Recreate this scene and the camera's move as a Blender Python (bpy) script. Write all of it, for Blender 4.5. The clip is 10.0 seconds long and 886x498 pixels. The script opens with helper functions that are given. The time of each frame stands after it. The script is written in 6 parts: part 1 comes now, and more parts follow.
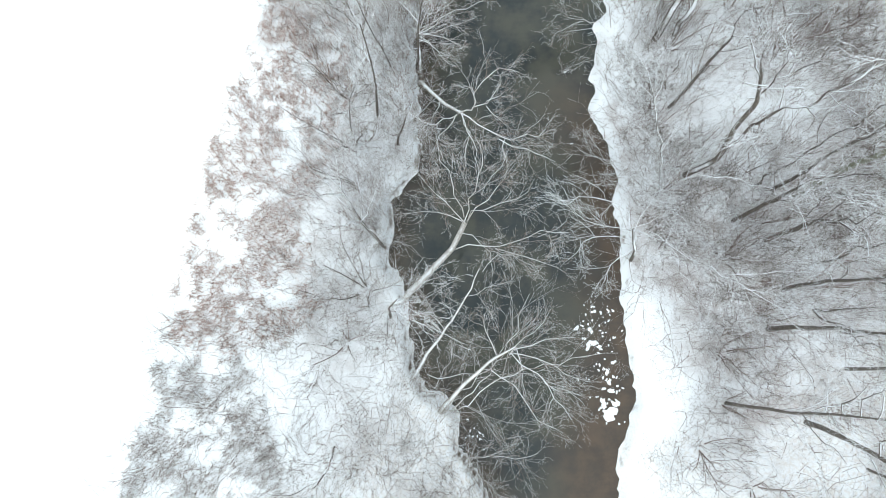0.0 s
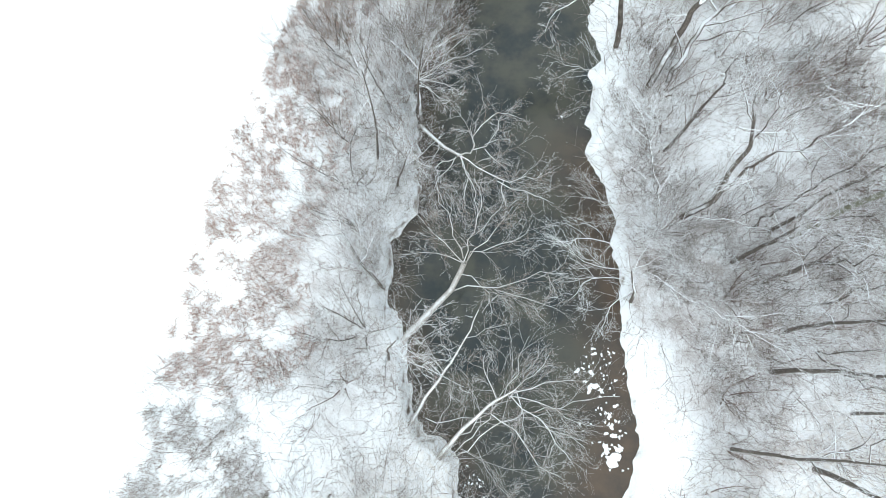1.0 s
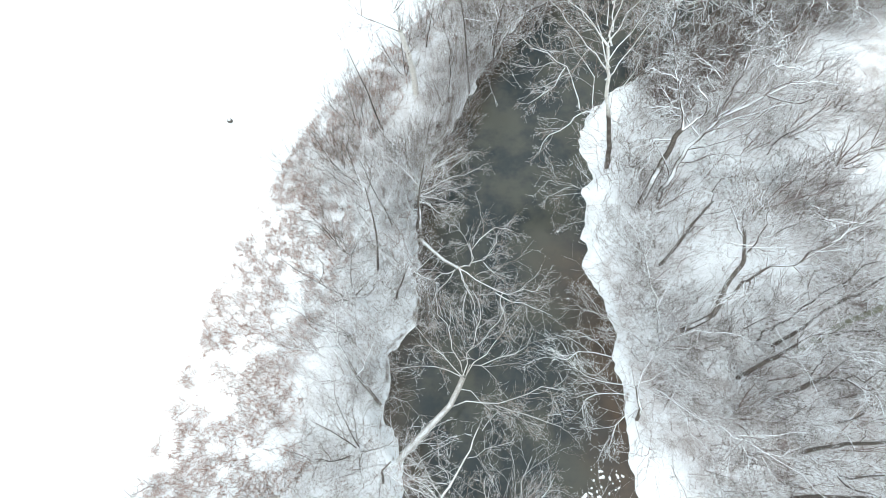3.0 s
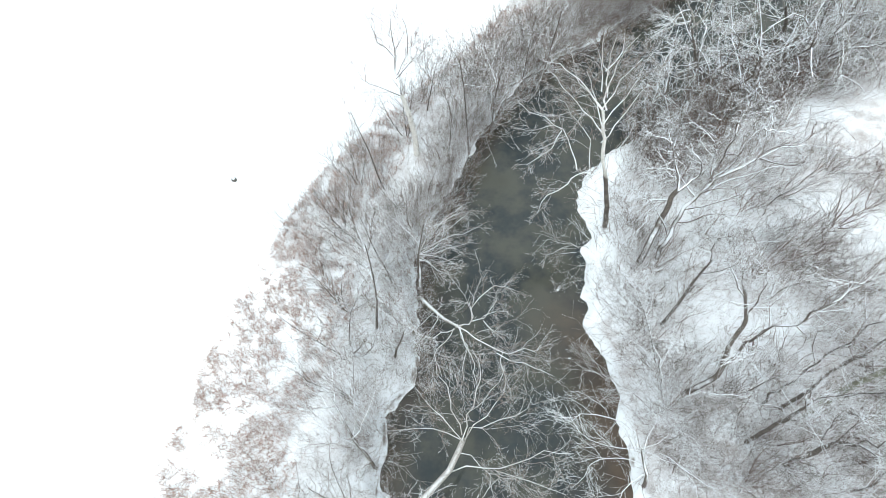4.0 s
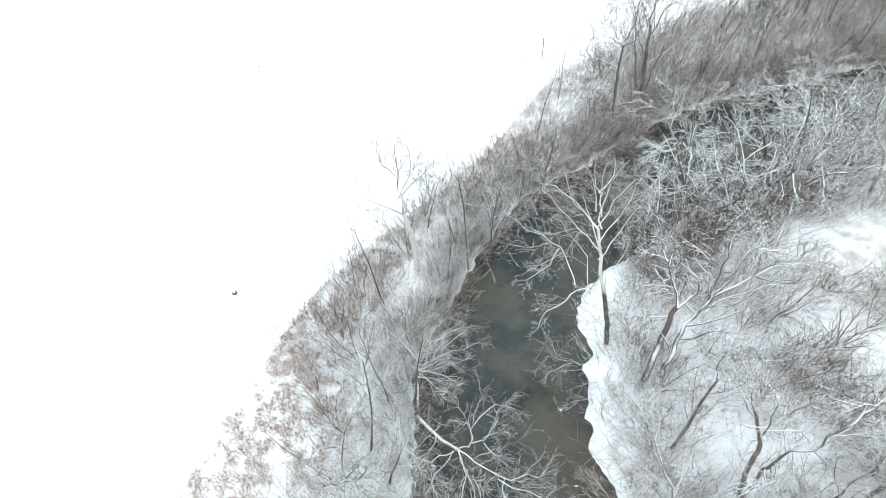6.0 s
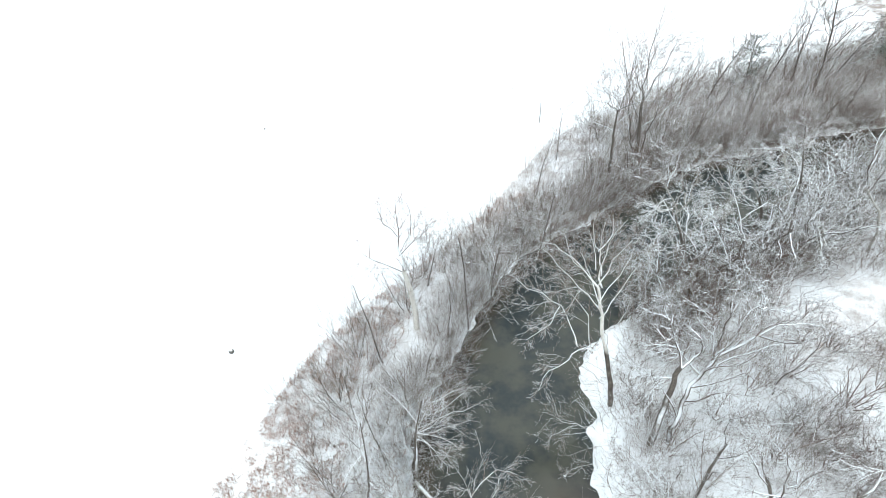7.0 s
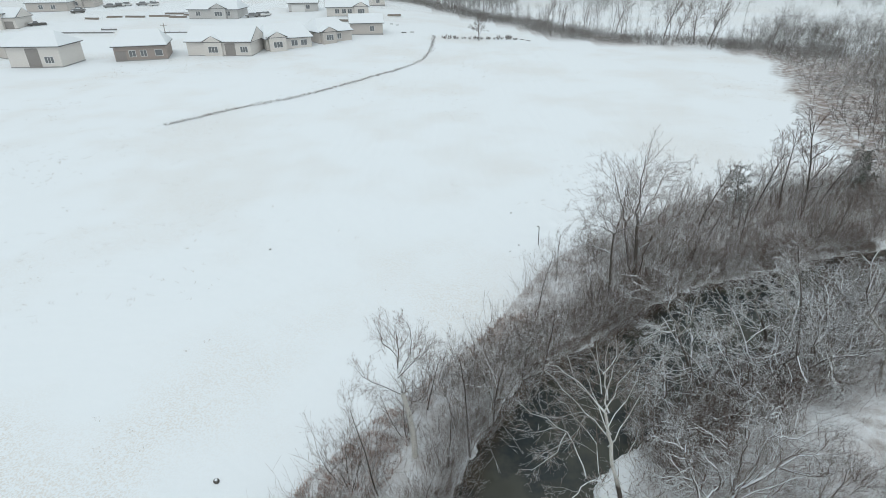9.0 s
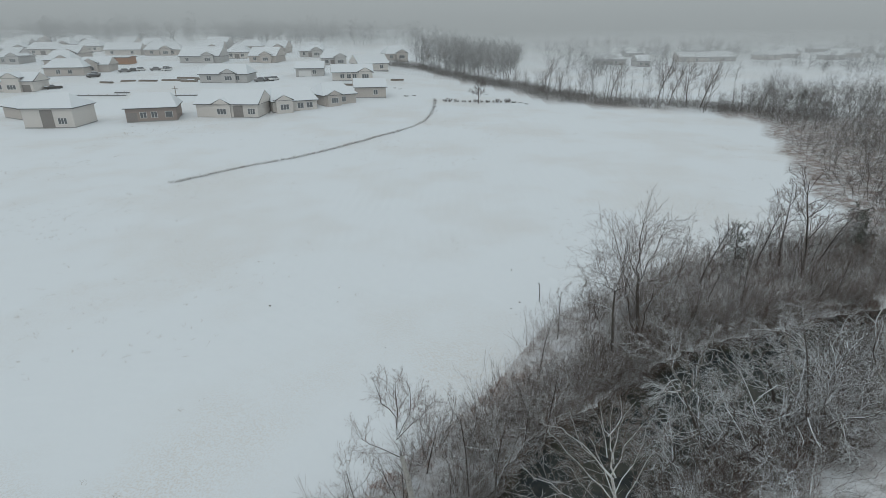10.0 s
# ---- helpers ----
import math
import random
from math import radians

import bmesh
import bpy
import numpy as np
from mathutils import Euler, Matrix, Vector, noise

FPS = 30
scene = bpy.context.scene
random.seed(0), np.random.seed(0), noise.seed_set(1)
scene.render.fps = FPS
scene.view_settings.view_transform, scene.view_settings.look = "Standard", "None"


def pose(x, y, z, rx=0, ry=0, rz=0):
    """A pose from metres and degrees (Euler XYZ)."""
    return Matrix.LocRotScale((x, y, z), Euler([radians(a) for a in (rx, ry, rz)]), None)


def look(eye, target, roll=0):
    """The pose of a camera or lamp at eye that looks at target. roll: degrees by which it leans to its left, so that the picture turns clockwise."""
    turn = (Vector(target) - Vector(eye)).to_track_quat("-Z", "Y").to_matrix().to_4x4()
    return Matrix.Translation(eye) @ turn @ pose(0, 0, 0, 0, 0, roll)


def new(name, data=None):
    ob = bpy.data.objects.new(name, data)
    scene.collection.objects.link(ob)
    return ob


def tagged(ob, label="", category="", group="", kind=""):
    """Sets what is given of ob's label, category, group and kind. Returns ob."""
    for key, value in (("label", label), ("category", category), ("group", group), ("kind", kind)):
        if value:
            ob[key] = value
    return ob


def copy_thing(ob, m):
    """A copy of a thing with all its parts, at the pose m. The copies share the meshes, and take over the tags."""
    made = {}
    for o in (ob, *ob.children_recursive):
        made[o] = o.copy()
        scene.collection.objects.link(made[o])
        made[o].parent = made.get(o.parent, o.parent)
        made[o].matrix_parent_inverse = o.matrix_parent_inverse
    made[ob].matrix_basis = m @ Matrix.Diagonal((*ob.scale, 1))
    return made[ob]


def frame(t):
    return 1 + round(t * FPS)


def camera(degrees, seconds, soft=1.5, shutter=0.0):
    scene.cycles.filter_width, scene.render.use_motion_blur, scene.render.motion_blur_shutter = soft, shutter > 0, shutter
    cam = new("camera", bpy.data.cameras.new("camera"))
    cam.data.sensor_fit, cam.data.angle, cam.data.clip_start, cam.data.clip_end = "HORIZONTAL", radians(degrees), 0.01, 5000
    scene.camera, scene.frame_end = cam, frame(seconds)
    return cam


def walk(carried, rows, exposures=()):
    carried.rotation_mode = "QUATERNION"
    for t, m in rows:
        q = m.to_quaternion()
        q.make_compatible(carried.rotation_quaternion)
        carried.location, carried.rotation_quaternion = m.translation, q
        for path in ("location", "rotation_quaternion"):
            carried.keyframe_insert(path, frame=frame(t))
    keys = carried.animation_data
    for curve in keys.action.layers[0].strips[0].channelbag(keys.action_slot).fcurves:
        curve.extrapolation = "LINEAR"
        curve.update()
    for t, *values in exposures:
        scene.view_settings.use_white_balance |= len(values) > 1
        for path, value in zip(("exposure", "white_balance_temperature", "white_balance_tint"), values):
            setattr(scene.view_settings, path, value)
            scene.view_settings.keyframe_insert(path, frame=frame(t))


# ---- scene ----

# ------------------------------------------------------------ camera: a drone that hovers and tilts its lens up
EYE = 24.0
cam = camera(78.73, 10.0, soft=0.8)
TURNS = [(0.0, 7.13, -81.47, -8.69), (0.5, 5.17, -79.43, -6.73), (1.0, 3.80, -77.17, -5.29), (1.5, 2.73, -74.48, -4.21),
         (2.0, 1.97, -71.42, -3.35), (2.5, 1.42, -68.40, -2.78), (4.0, 0.49, -59.21, -1.61), (4.5, 0.33, -56.18, -1.34),
         (5.0, 0.15, -53.12, -1.10), (5.5, 0.05, -50.09, -0.86), (7.0, -0.09, -40.91, -0.48), (7.5, -0.09, -37.74, -0.31),
         (8.0, -0.10, -34.57, -0.23), (8.5, -0.09, -31.40, -0.18), (9.0, -0.06, -28.23, -0.12), (9.5, -0.04, -25.32, -0.01),
         (10.0, 0.0, -22.20, 0.0)]


def turned(yaw, pitch, roll):
    return pose(0, 0, EYE, 0, 0, yaw) @ pose(0, 0, 0, 90 + pitch) @ pose(0, 0, 0, 0, 0, roll)


walk(cam, [(t, turned(yaw, pitch, roll)) for t, yaw, pitch, roll in TURNS],
     exposures=[(0.0, 1.1), (2.0, 1.3), (7.0, 1.3), (7.5, 1.08), (8.0, 0.66), (8.5, 0.42), (9.0, 0.1), (9.5, -0.18), (10.0, -0.45)])

# ------------------------------------------------------------ light: a low winter overcast
world = bpy.data.worlds.new("overcast")
scene.world = world
world.use_nodes = True
wn, wl = world.node_tree.nodes, world.node_tree.links
wn.clear()
sky = wn.new("ShaderNodeTexSky")
sky.sky_type, sky.sun_disc = "NISHITA", False
sky.sun_elevation, sky.sun_rotation = radians(28), radians(200)
grey = wn.new("ShaderNodeHueSaturation")
grey.inputs["Saturation"].default_value = 0.15
grey.inputs["Value"].default_value = 0.08
wl.new(sky.outputs[0], grey.inputs["Color"])
where = wn.new("ShaderNodeTexCoord")
split = wn.new("ShaderNodeSeparateXYZ")
wl.new(where.outputs["Generated"], split.inputs[0])
cloud = wn.new("ShaderNodeMapRange")          # the sky of a closed cloud deck is three times as bright overhead as at the rim
cloud.inputs["From Min"].default_value, cloud.inputs["From Max"].default_value = 0.0, 1.0
cloud.inputs["To Min"].default_value, cloud.inputs["To Max"].default_value = 0.44, 0.95
wl.new(split.outputs["Z"], cloud.inputs["Value"])
deck = wn.new("ShaderNodeMix")
deck.data_type, deck.blend_type = "RGBA", "MULTIPLY"
deck.inputs[0].default_value = 1.0
deck.inputs[6].default_value = (0.90, 1.0, 1.03, 1)
wl.new(cloud.outputs[0], deck.inputs[7])
mixed = wn.new("ShaderNodeMix")
mixed.data_type = "RGBA"
mixed.inputs[0].default_value = 0.12
wl.new(deck.outputs[2], mixed.inputs[6])
wl.new(grey.outputs[0], mixed.inputs[7])
back = wn.new("ShaderNodeBackground")
back.inputs["Strength"].default_value = 1.0
wl.new(mixed.outputs[2], back.inputs["Color"])
wo = wn.new("ShaderNodeOutputWorld")
wl.new(back.outputs[0], wo.inputs["Surface"])

sun = new("sun", bpy.data.lights.new("sun", "SUN"))
sun.data.energy, sun.data.angle, sun.data.color = 0.5, radians(40), (1.0, 0.97, 0.93)
sun.matrix_world = look((0, 0, 60), (12, 40, 0))


# ------------------------------------------------------------ materials
def material(name, rough=0.8):
    m = bpy.data.materials.new(name)
    m.use_nodes = True
    return m, m.node_tree.nodes, m.node_tree.links, m.node_tree.nodes["Principled BSDF"]


def noise_node(nodes, links, scale, detail=4.0, space="Object", rough=0.6):
    c = nodes.new("ShaderNodeTexCoord")
    n = nodes.new("ShaderNodeTexNoise")
    n.inputs["Scale"].default_value, n.inputs["Detail"].default_value, n.inputs["Roughness"].default_value = scale, detail, rough
    links.new(c.outputs[space], n.inputs["Vector"])
    return n


def ranged(nodes, links, value, a, b, lo=0.0, hi=1.0):
    r = nodes.new("ShaderNodeMapRange")
    r.interpolation_type = "SMOOTHSTEP"
    for key, v in (("From Min", a), ("From Max", b), ("To Min", lo), ("To Max", hi)):
        r.inputs[key].default_value = v
    links.new(value, r.inputs["Value"])
    return r.outputs[0]


def mix(nodes, links, fac, a, b):
    m = nodes.new("ShaderNodeMix")
    m.data_type = "RGBA"
    if isinstance(fac, float):
        m.inputs[0].default_value = fac
    else:
        links.new(fac, m.inputs[0])
    for k, v in ((6, a), (7, b)):
        if isinstance(v, tuple):
            m.inputs[k].default_value = (*v, 1)
        else:
            links.new(v, m.inputs[k])
    return m.outputs[2]


def maths(nodes, links, op, a, b):
    m = nodes.new("ShaderNodeMath")
    m.operation = op
    for k, v in ((0, a), (1, b)):
        if isinstance(v, (int, float)):
            m.inputs[k].default_value = v
        else:
            links.new(v, m.inputs[k])
    return m.outputs[0]


def bump(nodes, links, bsdf, height, strength=0.3, distance=0.05):
    b = nodes.new("ShaderNodeBump")
    b.inputs["Strength"].default_value, b.inputs["Distance"].default_value = strength, distance
    links.new(height, b.inputs["Height"])
    links.new(b.outputs[0], bsdf.inputs["Normal"])


SNOW = (0.81, 0.855, 0.895)


def plain(name, colour, rough=0.7, vary=0.12, scale=6.0, metal=0.0):
    m, n, l, b = material(name)
    a = noise_node(n, l, scale)
    c = noise_node(n, l, scale * 9)
    s = maths(n, l, "ADD", a.outputs["Fac"], c.outputs["Fac"])
    lo, hi = tuple(v * (1 - vary) for v in colour), tuple(min(1, v * (1 + vary)) for v in colour)
    l.new(mix(n, l, ranged(n, l, s, 0.7, 1.3), lo, hi), b.inputs["Base Color"])
    b.inputs["Roughness"].default_value, b.inputs["Metallic"].default_value = rough, metal
    return m


def snowy(name, colour, paler, snow_from, snow_to, scale=3.0, rough=0.85):
    """Bark, brick or cloth with snow lying on what faces the sky."""
    m, n, l, b = material(name)
    g = n.new("ShaderNodeNewGeometry")
    s = n.new("ShaderNodeSeparateXYZ")
    l.new(g.outputs["Normal"], s.inputs[0])
    a = noise_node(n, l, scale)
    c = noise_node(n, l, scale * 7)
    bark = mix(n, l, ranged(n, l, c.outputs["Fac"], 0.35, 0.65), colour, paler)
    up = maths(n, l, "ADD", s.outputs["Z"], maths(n, l, "MULTIPLY", maths(n, l, "SUBTRACT", a.outputs["Fac"], 0.5), 0.6))
    l.new(mix(n, l, ranged(n, l, up, snow_from, snow_to), bark, SNOW), b.inputs["Base Color"])
    b.inputs["Roughness"].default_value = rough
    bump(n, l, b, c.outputs["Fac"], 0.4, 0.02)
    return m


def ground_material():
    m, n, l, b = material("snow_ground")
    g = n.new("ShaderNodeNewGeometry")
    s = n.new("ShaderNodeSeparateXYZ")
    l.new(g.outputs["Normal"], s.inputs[0])
    fine = noise_node(n, l, 9.0, 5)
    mid = noise_node(n, l, 0.9, 5)
    wide = noise_node(n, l, 0.045, 3)
    soil = mix(n, l, fine.outputs["Fac"], (0.085, 0.064, 0.05), (0.20, 0.16, 0.13))
    straw = mix(n, l, fine.outputs["Fac"], (0.56, 0.50, 0.44), (0.74, 0.71, 0.67))
    thin = maths(n, l, "MULTIPLY", ranged(n, l, wide.outputs["Fac"], 0.44, 0.64, 0.0, 0.75), ranged(n, l, fine.outputs["Fac"], 0.42, 0.66))
    white = mix(n, l, thin, SNOW, straw)
    litter = n.new("ShaderNodeAttribute")          # dead leaves and stalks that poke through the snow of the woods
    litter.attribute_name = "litter"
    speck = noise_node(n, l, 24.0, 6, rough=0.75)
    bare = maths(n, l, "MULTIPLY", litter.outputs["Fac"], ranged(n, l, maths(n, l, "ADD", speck.outputs["Fac"], maths(n, l, "MULTIPLY", mid.outputs["Fac"], 0.6)), 0.62, 1.02))
    white = mix(n, l, bare, white, mix(n, l, fine.outputs["Fac"], (0.11, 0.078, 0.066), (0.31, 0.235, 0.205)))
    steep = maths(n, l, "ADD", s.outputs["Z"], maths(n, l, "MULTIPLY", maths(n, l, "SUBTRACT", mid.outputs["Fac"], 0.5), 0.8))
    l.new(mix(n, l, ranged(n, l, steep, 0.45, 0.62), soil, white), b.inputs["Base Color"])
    b.inputs["Roughness"].default_value = 0.75
    h = maths(n, l, "ADD", fine.outputs["Fac"], maths(n, l, "MULTIPLY", mid.outputs["Fac"], 3.0))
    bump(n, l, b, h, 0.35, 0.06)
    return m


def water_material():
    m, n, l, b = material("murky_water")
    wide = noise_node(n, l, 0.3, 5)
    mid = noise_node(n, l, 1.3, 5)
    silt = n.new("ShaderNodeAttribute")          # brown silt of the shallows
    silt.attribute_name = "shallow"
    deep = mix(n, l, ranged(n, l, wide.outputs["Fac"], 0.42, 0.6), (0.026, 0.033, 0.036), (0.062, 0.064, 0.054))
    brown = mix(n, l, ranged(n, l, mid.outputs["Fac"], 0.35, 0.7), (0.085, 0.062, 0.046), (0.055, 0.044, 0.036))
    bed = maths(n, l, "MULTIPLY", silt.outputs["Fac"], ranged(n, l, wide.outputs["Fac"], 0.3, 0.55, 0.55, 1.0))
    l.new(mix(n, l, bed, mix(n, l, ranged(n, l, mid.outputs["Fac"], 0.4, 0.75, 0.0, 0.5), deep, (0.066, 0.07, 0.058)), brown), b.inputs["Base Color"])
    b.inputs["Roughness"].default_value, b.inputs["IOR"].default_value = 0.06, 1.33
    rip = noise_node(n, l, 2.5, 3)
    bump(n, l, b, rip.outputs["Fac"], 0.05, 0.03)
    return m


M_GROUND, M_WATER = ground_material(), water_material()
M_BARK = snowy("snowy_grey_bark", (0.068, 0.057, 0.049), (0.18, 0.158, 0.14), 0.3, 0.6)
M_LIMB = snowy("snow_lined_bark", (0.075, 0.06, 0.052), (0.18, 0.158, 0.14), 0.2, 0.5)
M_PALE = snowy("snowy_pale_bark", (0.22, 0.21, 0.19), (0.48, 0.465, 0.435), 0.45, 1.0)
M_OLIVE = snowy("mossy_olive_bark", (0.15, 0.15, 0.11), (0.26, 0.26, 0.20), 0.55, 0.85)
M_WHITE = snowy("white_bark", (0.52, 0.51, 0.48), (0.80, 0.79, 0.76), 0.2, 0.5)


def sycamore_bark():
    """White upper bark; the old flaking bark at the foot of the trunk is grey-brown."""
    m = snowy("sycamore_bark", (0.50, 0.49, 0.46), (0.80, 0.79, 0.76), 0.2, 0.5)
    n, l = m.node_tree.nodes, m.node_tree.links
    b = n["Principled BSDF"]
    white = b.inputs["Base Color"].links[0].from_socket
    c, s = n.new("ShaderNodeTexCoord"), n.new("ShaderNodeSeparateXYZ")
    l.new(c.outputs["Object"], s.inputs[0])
    flake = noise_node(n, l, 1.8)
    old = mix(n, l, ranged(n, l, flake.outputs["Fac"], 0.35, 0.65), (0.075, 0.065, 0.055), (0.19, 0.17, 0.15))
    h = maths(n, l, "ADD", s.outputs["Z"], maths(n, l, "MULTIPLY", flake.outputs["Fac"], 3.0))
    l.new(mix(n, l, ranged(n, l, h, 4.2, 5.4), old, white), b.inputs["Base Color"])
    return m


M_SYCAMORE = sycamore_bark()
M_FROST = snowy("snowy_twigs", (0.11, 0.082, 0.066), (0.235, 0.185, 0.155), 0.58, 0.95, 2.0)
M_LADEN = snowy("snow_laden_twigs", (0.10, 0.072, 0.06), (0.24, 0.183, 0.16), 0.2, 0.5, 2.0)
M_TWIG = snowy("frosted_twigs", (0.11, 0.076, 0.064), (0.27, 0.20, 0.172), 0.45, 0.8, 2.0)
M_CURL = snowy("brown_tangled_twigs", (0.085, 0.06, 0.05), (0.235, 0.178, 0.155), 0.7, 1.0, 2.0)
M_BRUSH = snowy("reddish_brush", (0.13, 0.09, 0.075), (0.27, 0.205, 0.175), 0.3, 0.7, 2.0)
M_WEED = snowy("dry_weeds", (0.34, 0.215, 0.175), (0.54, 0.395, 0.34), 0.8, 1.2, 2.0)
M_RUSH = snowy("frosted_weeds", (0.24, 0.19, 0.165), (0.42, 0.35, 0.32), 0.6, 1.0, 2.0)
M_STALK = snowy("field_stalks", (0.20, 0.15, 0.11), (0.36, 0.29, 0.23), 0.8, 1.1, 2.0)
M_REED = snowy("dark_reeds", (0.05, 0.034, 0.028), (0.13, 0.09, 0.072), 0.9, 1.2, 2.0)
M_FAR = snowy("distant_bark", (0.09, 0.075, 0.066), (0.20, 0.175, 0.16), 0.55, 0.95, 1.0)
# far-off bark made paler: distance haze is put into its colour
M_HAZED = snowy("hazed_bark", (0.17, 0.165, 0.16), (0.27, 0.265, 0.26), 0.6, 1.0, 0.6)
M_HAZED_MORE = snowy("paler_hazed_bark", (0.20, 0.20, 0.20), (0.30, 0.30, 0.30), 0.6, 1.1, 0.6)
M_CEDAR = snowy("cedar_leaves", (0.03, 0.035, 0.022), (0.06, 0.065, 0.04), 0.6, 1.1, 2.0)
M_SNOW = plain("packed_snow", SNOW, 0.7, 0.03, 3.0)
M_SHINGLE = plain("grey_shingle", (0.10, 0.10, 0.10), 0.85)
M_BEIGE = plain("beige_siding", (0.70, 0.665, 0.63), 0.8)
M_TAN = plain("tan_brick", (0.57, 0.525, 0.49), 0.85)
M_GREYWALL = plain("grey_siding", (0.55, 0.54, 0.53), 0.8)
M_BROWN = plain("brown_brick", (0.36, 0.305, 0.275), 0.85)
M_ORANGE = plain("orange_sheathing", (0.42, 0.24, 0.15), 0.8)
M_TRIM = plain("white_trim", (0.75, 0.75, 0.74), 0.6, 0.04)
M_GLASS = plain("dark_window_glass", (0.16, 0.17, 0.18), 0.12, 0.2)
M_DARK = plain("dark_door", (0.06, 0.055, 0.05), 0.5)
# the shade of a porch recess, put into a flat panel's colour
M_PORCH_SHADE = plain("porch_shade_colour", (0.28, 0.26, 0.245), 0.8)
M_STEEL = plain("grey_steel", (0.25, 0.25, 0.25), 0.5, 0.1, 6.0, 0.6)
M_TIMBER = plain("raw_timber", (0.26, 0.225, 0.19), 0.8)
M_CONCRETE = plain("grey_concrete", (0.34, 0.34, 0.33), 0.85)
M_ROCK = snowy("dark_stone_in_snow", (0.06, 0.055, 0.05), (0.13, 0.12, 0.11), 0.75, 1.0)
M_STONE = plain("dark_stone", (0.10, 0.09, 0.08), 0.9, 0.3)


def haze_sheet_material(name, most, low, high):
    """Glowing see-through haze sheet: as bright as the sky's rim, thin at its foot."""
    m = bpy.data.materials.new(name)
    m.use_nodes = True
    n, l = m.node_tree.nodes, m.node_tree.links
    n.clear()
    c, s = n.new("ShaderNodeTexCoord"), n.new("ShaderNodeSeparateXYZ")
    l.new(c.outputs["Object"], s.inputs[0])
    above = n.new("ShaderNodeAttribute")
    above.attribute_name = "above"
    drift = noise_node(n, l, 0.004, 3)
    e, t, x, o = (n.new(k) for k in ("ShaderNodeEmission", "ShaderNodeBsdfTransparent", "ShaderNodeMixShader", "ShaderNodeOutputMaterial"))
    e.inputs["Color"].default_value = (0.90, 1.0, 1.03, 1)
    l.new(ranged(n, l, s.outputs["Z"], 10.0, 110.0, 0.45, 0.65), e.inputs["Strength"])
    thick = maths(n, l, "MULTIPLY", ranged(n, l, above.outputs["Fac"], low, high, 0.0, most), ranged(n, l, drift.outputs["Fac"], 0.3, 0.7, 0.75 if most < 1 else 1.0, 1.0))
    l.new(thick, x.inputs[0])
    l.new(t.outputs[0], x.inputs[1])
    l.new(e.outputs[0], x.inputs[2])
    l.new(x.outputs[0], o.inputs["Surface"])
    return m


# ------------------------------------------------------------ mesh helpers
def mesh_from(name, verts, faces, mats, smooth=False):
    me = bpy.data.meshes.new(name)
    me.from_pydata([tuple(v) for v in verts], [], [tuple(int(i) for i in f) for f in faces])
    for m in mats if isinstance(mats, (list, tuple)) else [mats]:
        me.materials.append(m)
    if smooth:
        me.polygons.foreach_set("use_smooth", [True] * len(me.polygons))
    me.update()
    return me


def part(name, me, parent, label="", m=None):
    """Links a mesh (or a bmesh with the material m) as one part under a thing."""
    if isinstance(me, bmesh.types.BMesh):
        bm, me = me, bpy.data.meshes.new(name)
        bm.to_mesh(me)
        bm.free()
        me.materials.append(m)
    ob = new(name, me)
    ob.parent = parent
    return tagged(ob, label) if label else ob


def box(bm, x0, x1, y0, y1, z0, z1, bevel=0.0):
    v = [bm.verts.new((x, y, z)) for x in (x0, x1) for y in (y0, y1) for z in (z0, z1)]
    fs = [bm.faces.new([v[i] for i in f]) for f in ((0, 1, 3, 2), (4, 6, 7, 5), (0, 4, 5, 1), (2, 3, 7, 6), (0, 2, 6, 4), (1, 5, 7, 3))]
    if bevel:
        bmesh.ops.bevel(bm, geom=list({e for f in fs for e in f.edges}), offset=bevel, segments=1, affect="EDGES")
    return bm


def smooth_step(a, b, x):
    t = np.clip((x - a) / (b - a), 0, 1)
    return t * t * (3 - 2 * t)


def curve_through(points, step=0.6):
    """A smooth line (Catmull-Rom) through a few points."""
    p = np.array(points, float)
    p = np.vstack([2 * p[0] - p[1], p, 2 * p[-1] - p[-2]])
    out = []
    for i in range(1, len(p) - 2):
        n = max(2, int(np.linalg.norm(p[i + 1] - p[i]) / step))
        for t in np.arange(n) / n:
            out.append(0.5 * (2 * p[i] + (p[i + 1] - p[i - 1]) * t + (2 * p[i - 1] - 5 * p[i] + 4 * p[i + 1] - p[i + 2]) * t * t
                              + (3 * p[i] - p[i - 1] - 3 * p[i + 1] + p[i + 2]) * t ** 3))
    return np.array(out + [p[-2]])


def line_distance(x, y, line):
    """Distance of many points to a line of many short pieces."""
    best = np.full(x.shape, 1e9)
    for a, b in zip(line[:-1], line[1:]):
        d = b - a
        t = np.clip(((x - a[0]) * d[0] + (y - a[1]) * d[1]) / max(d @ d, 1e-9), 0, 1)
        best = np.minimum(best, np.hypot(x - a[0] - t * d[0], y - a[1] - t * d[1]))
    return best


def inside(x, y, ring):
    hit = np.zeros(x.shape, bool)
    j = len(ring) - 1
    for i in range(len(ring)):
        (xi, yi), (xj, yj) = ring[i], ring[j]
        cross = (yi > y) != (yj > y)
        hit ^= cross & (x < (xj - xi) * (y - yi) / (yj - yi if yj != yi else 1e-9) + xi)
        j = i
    return hit


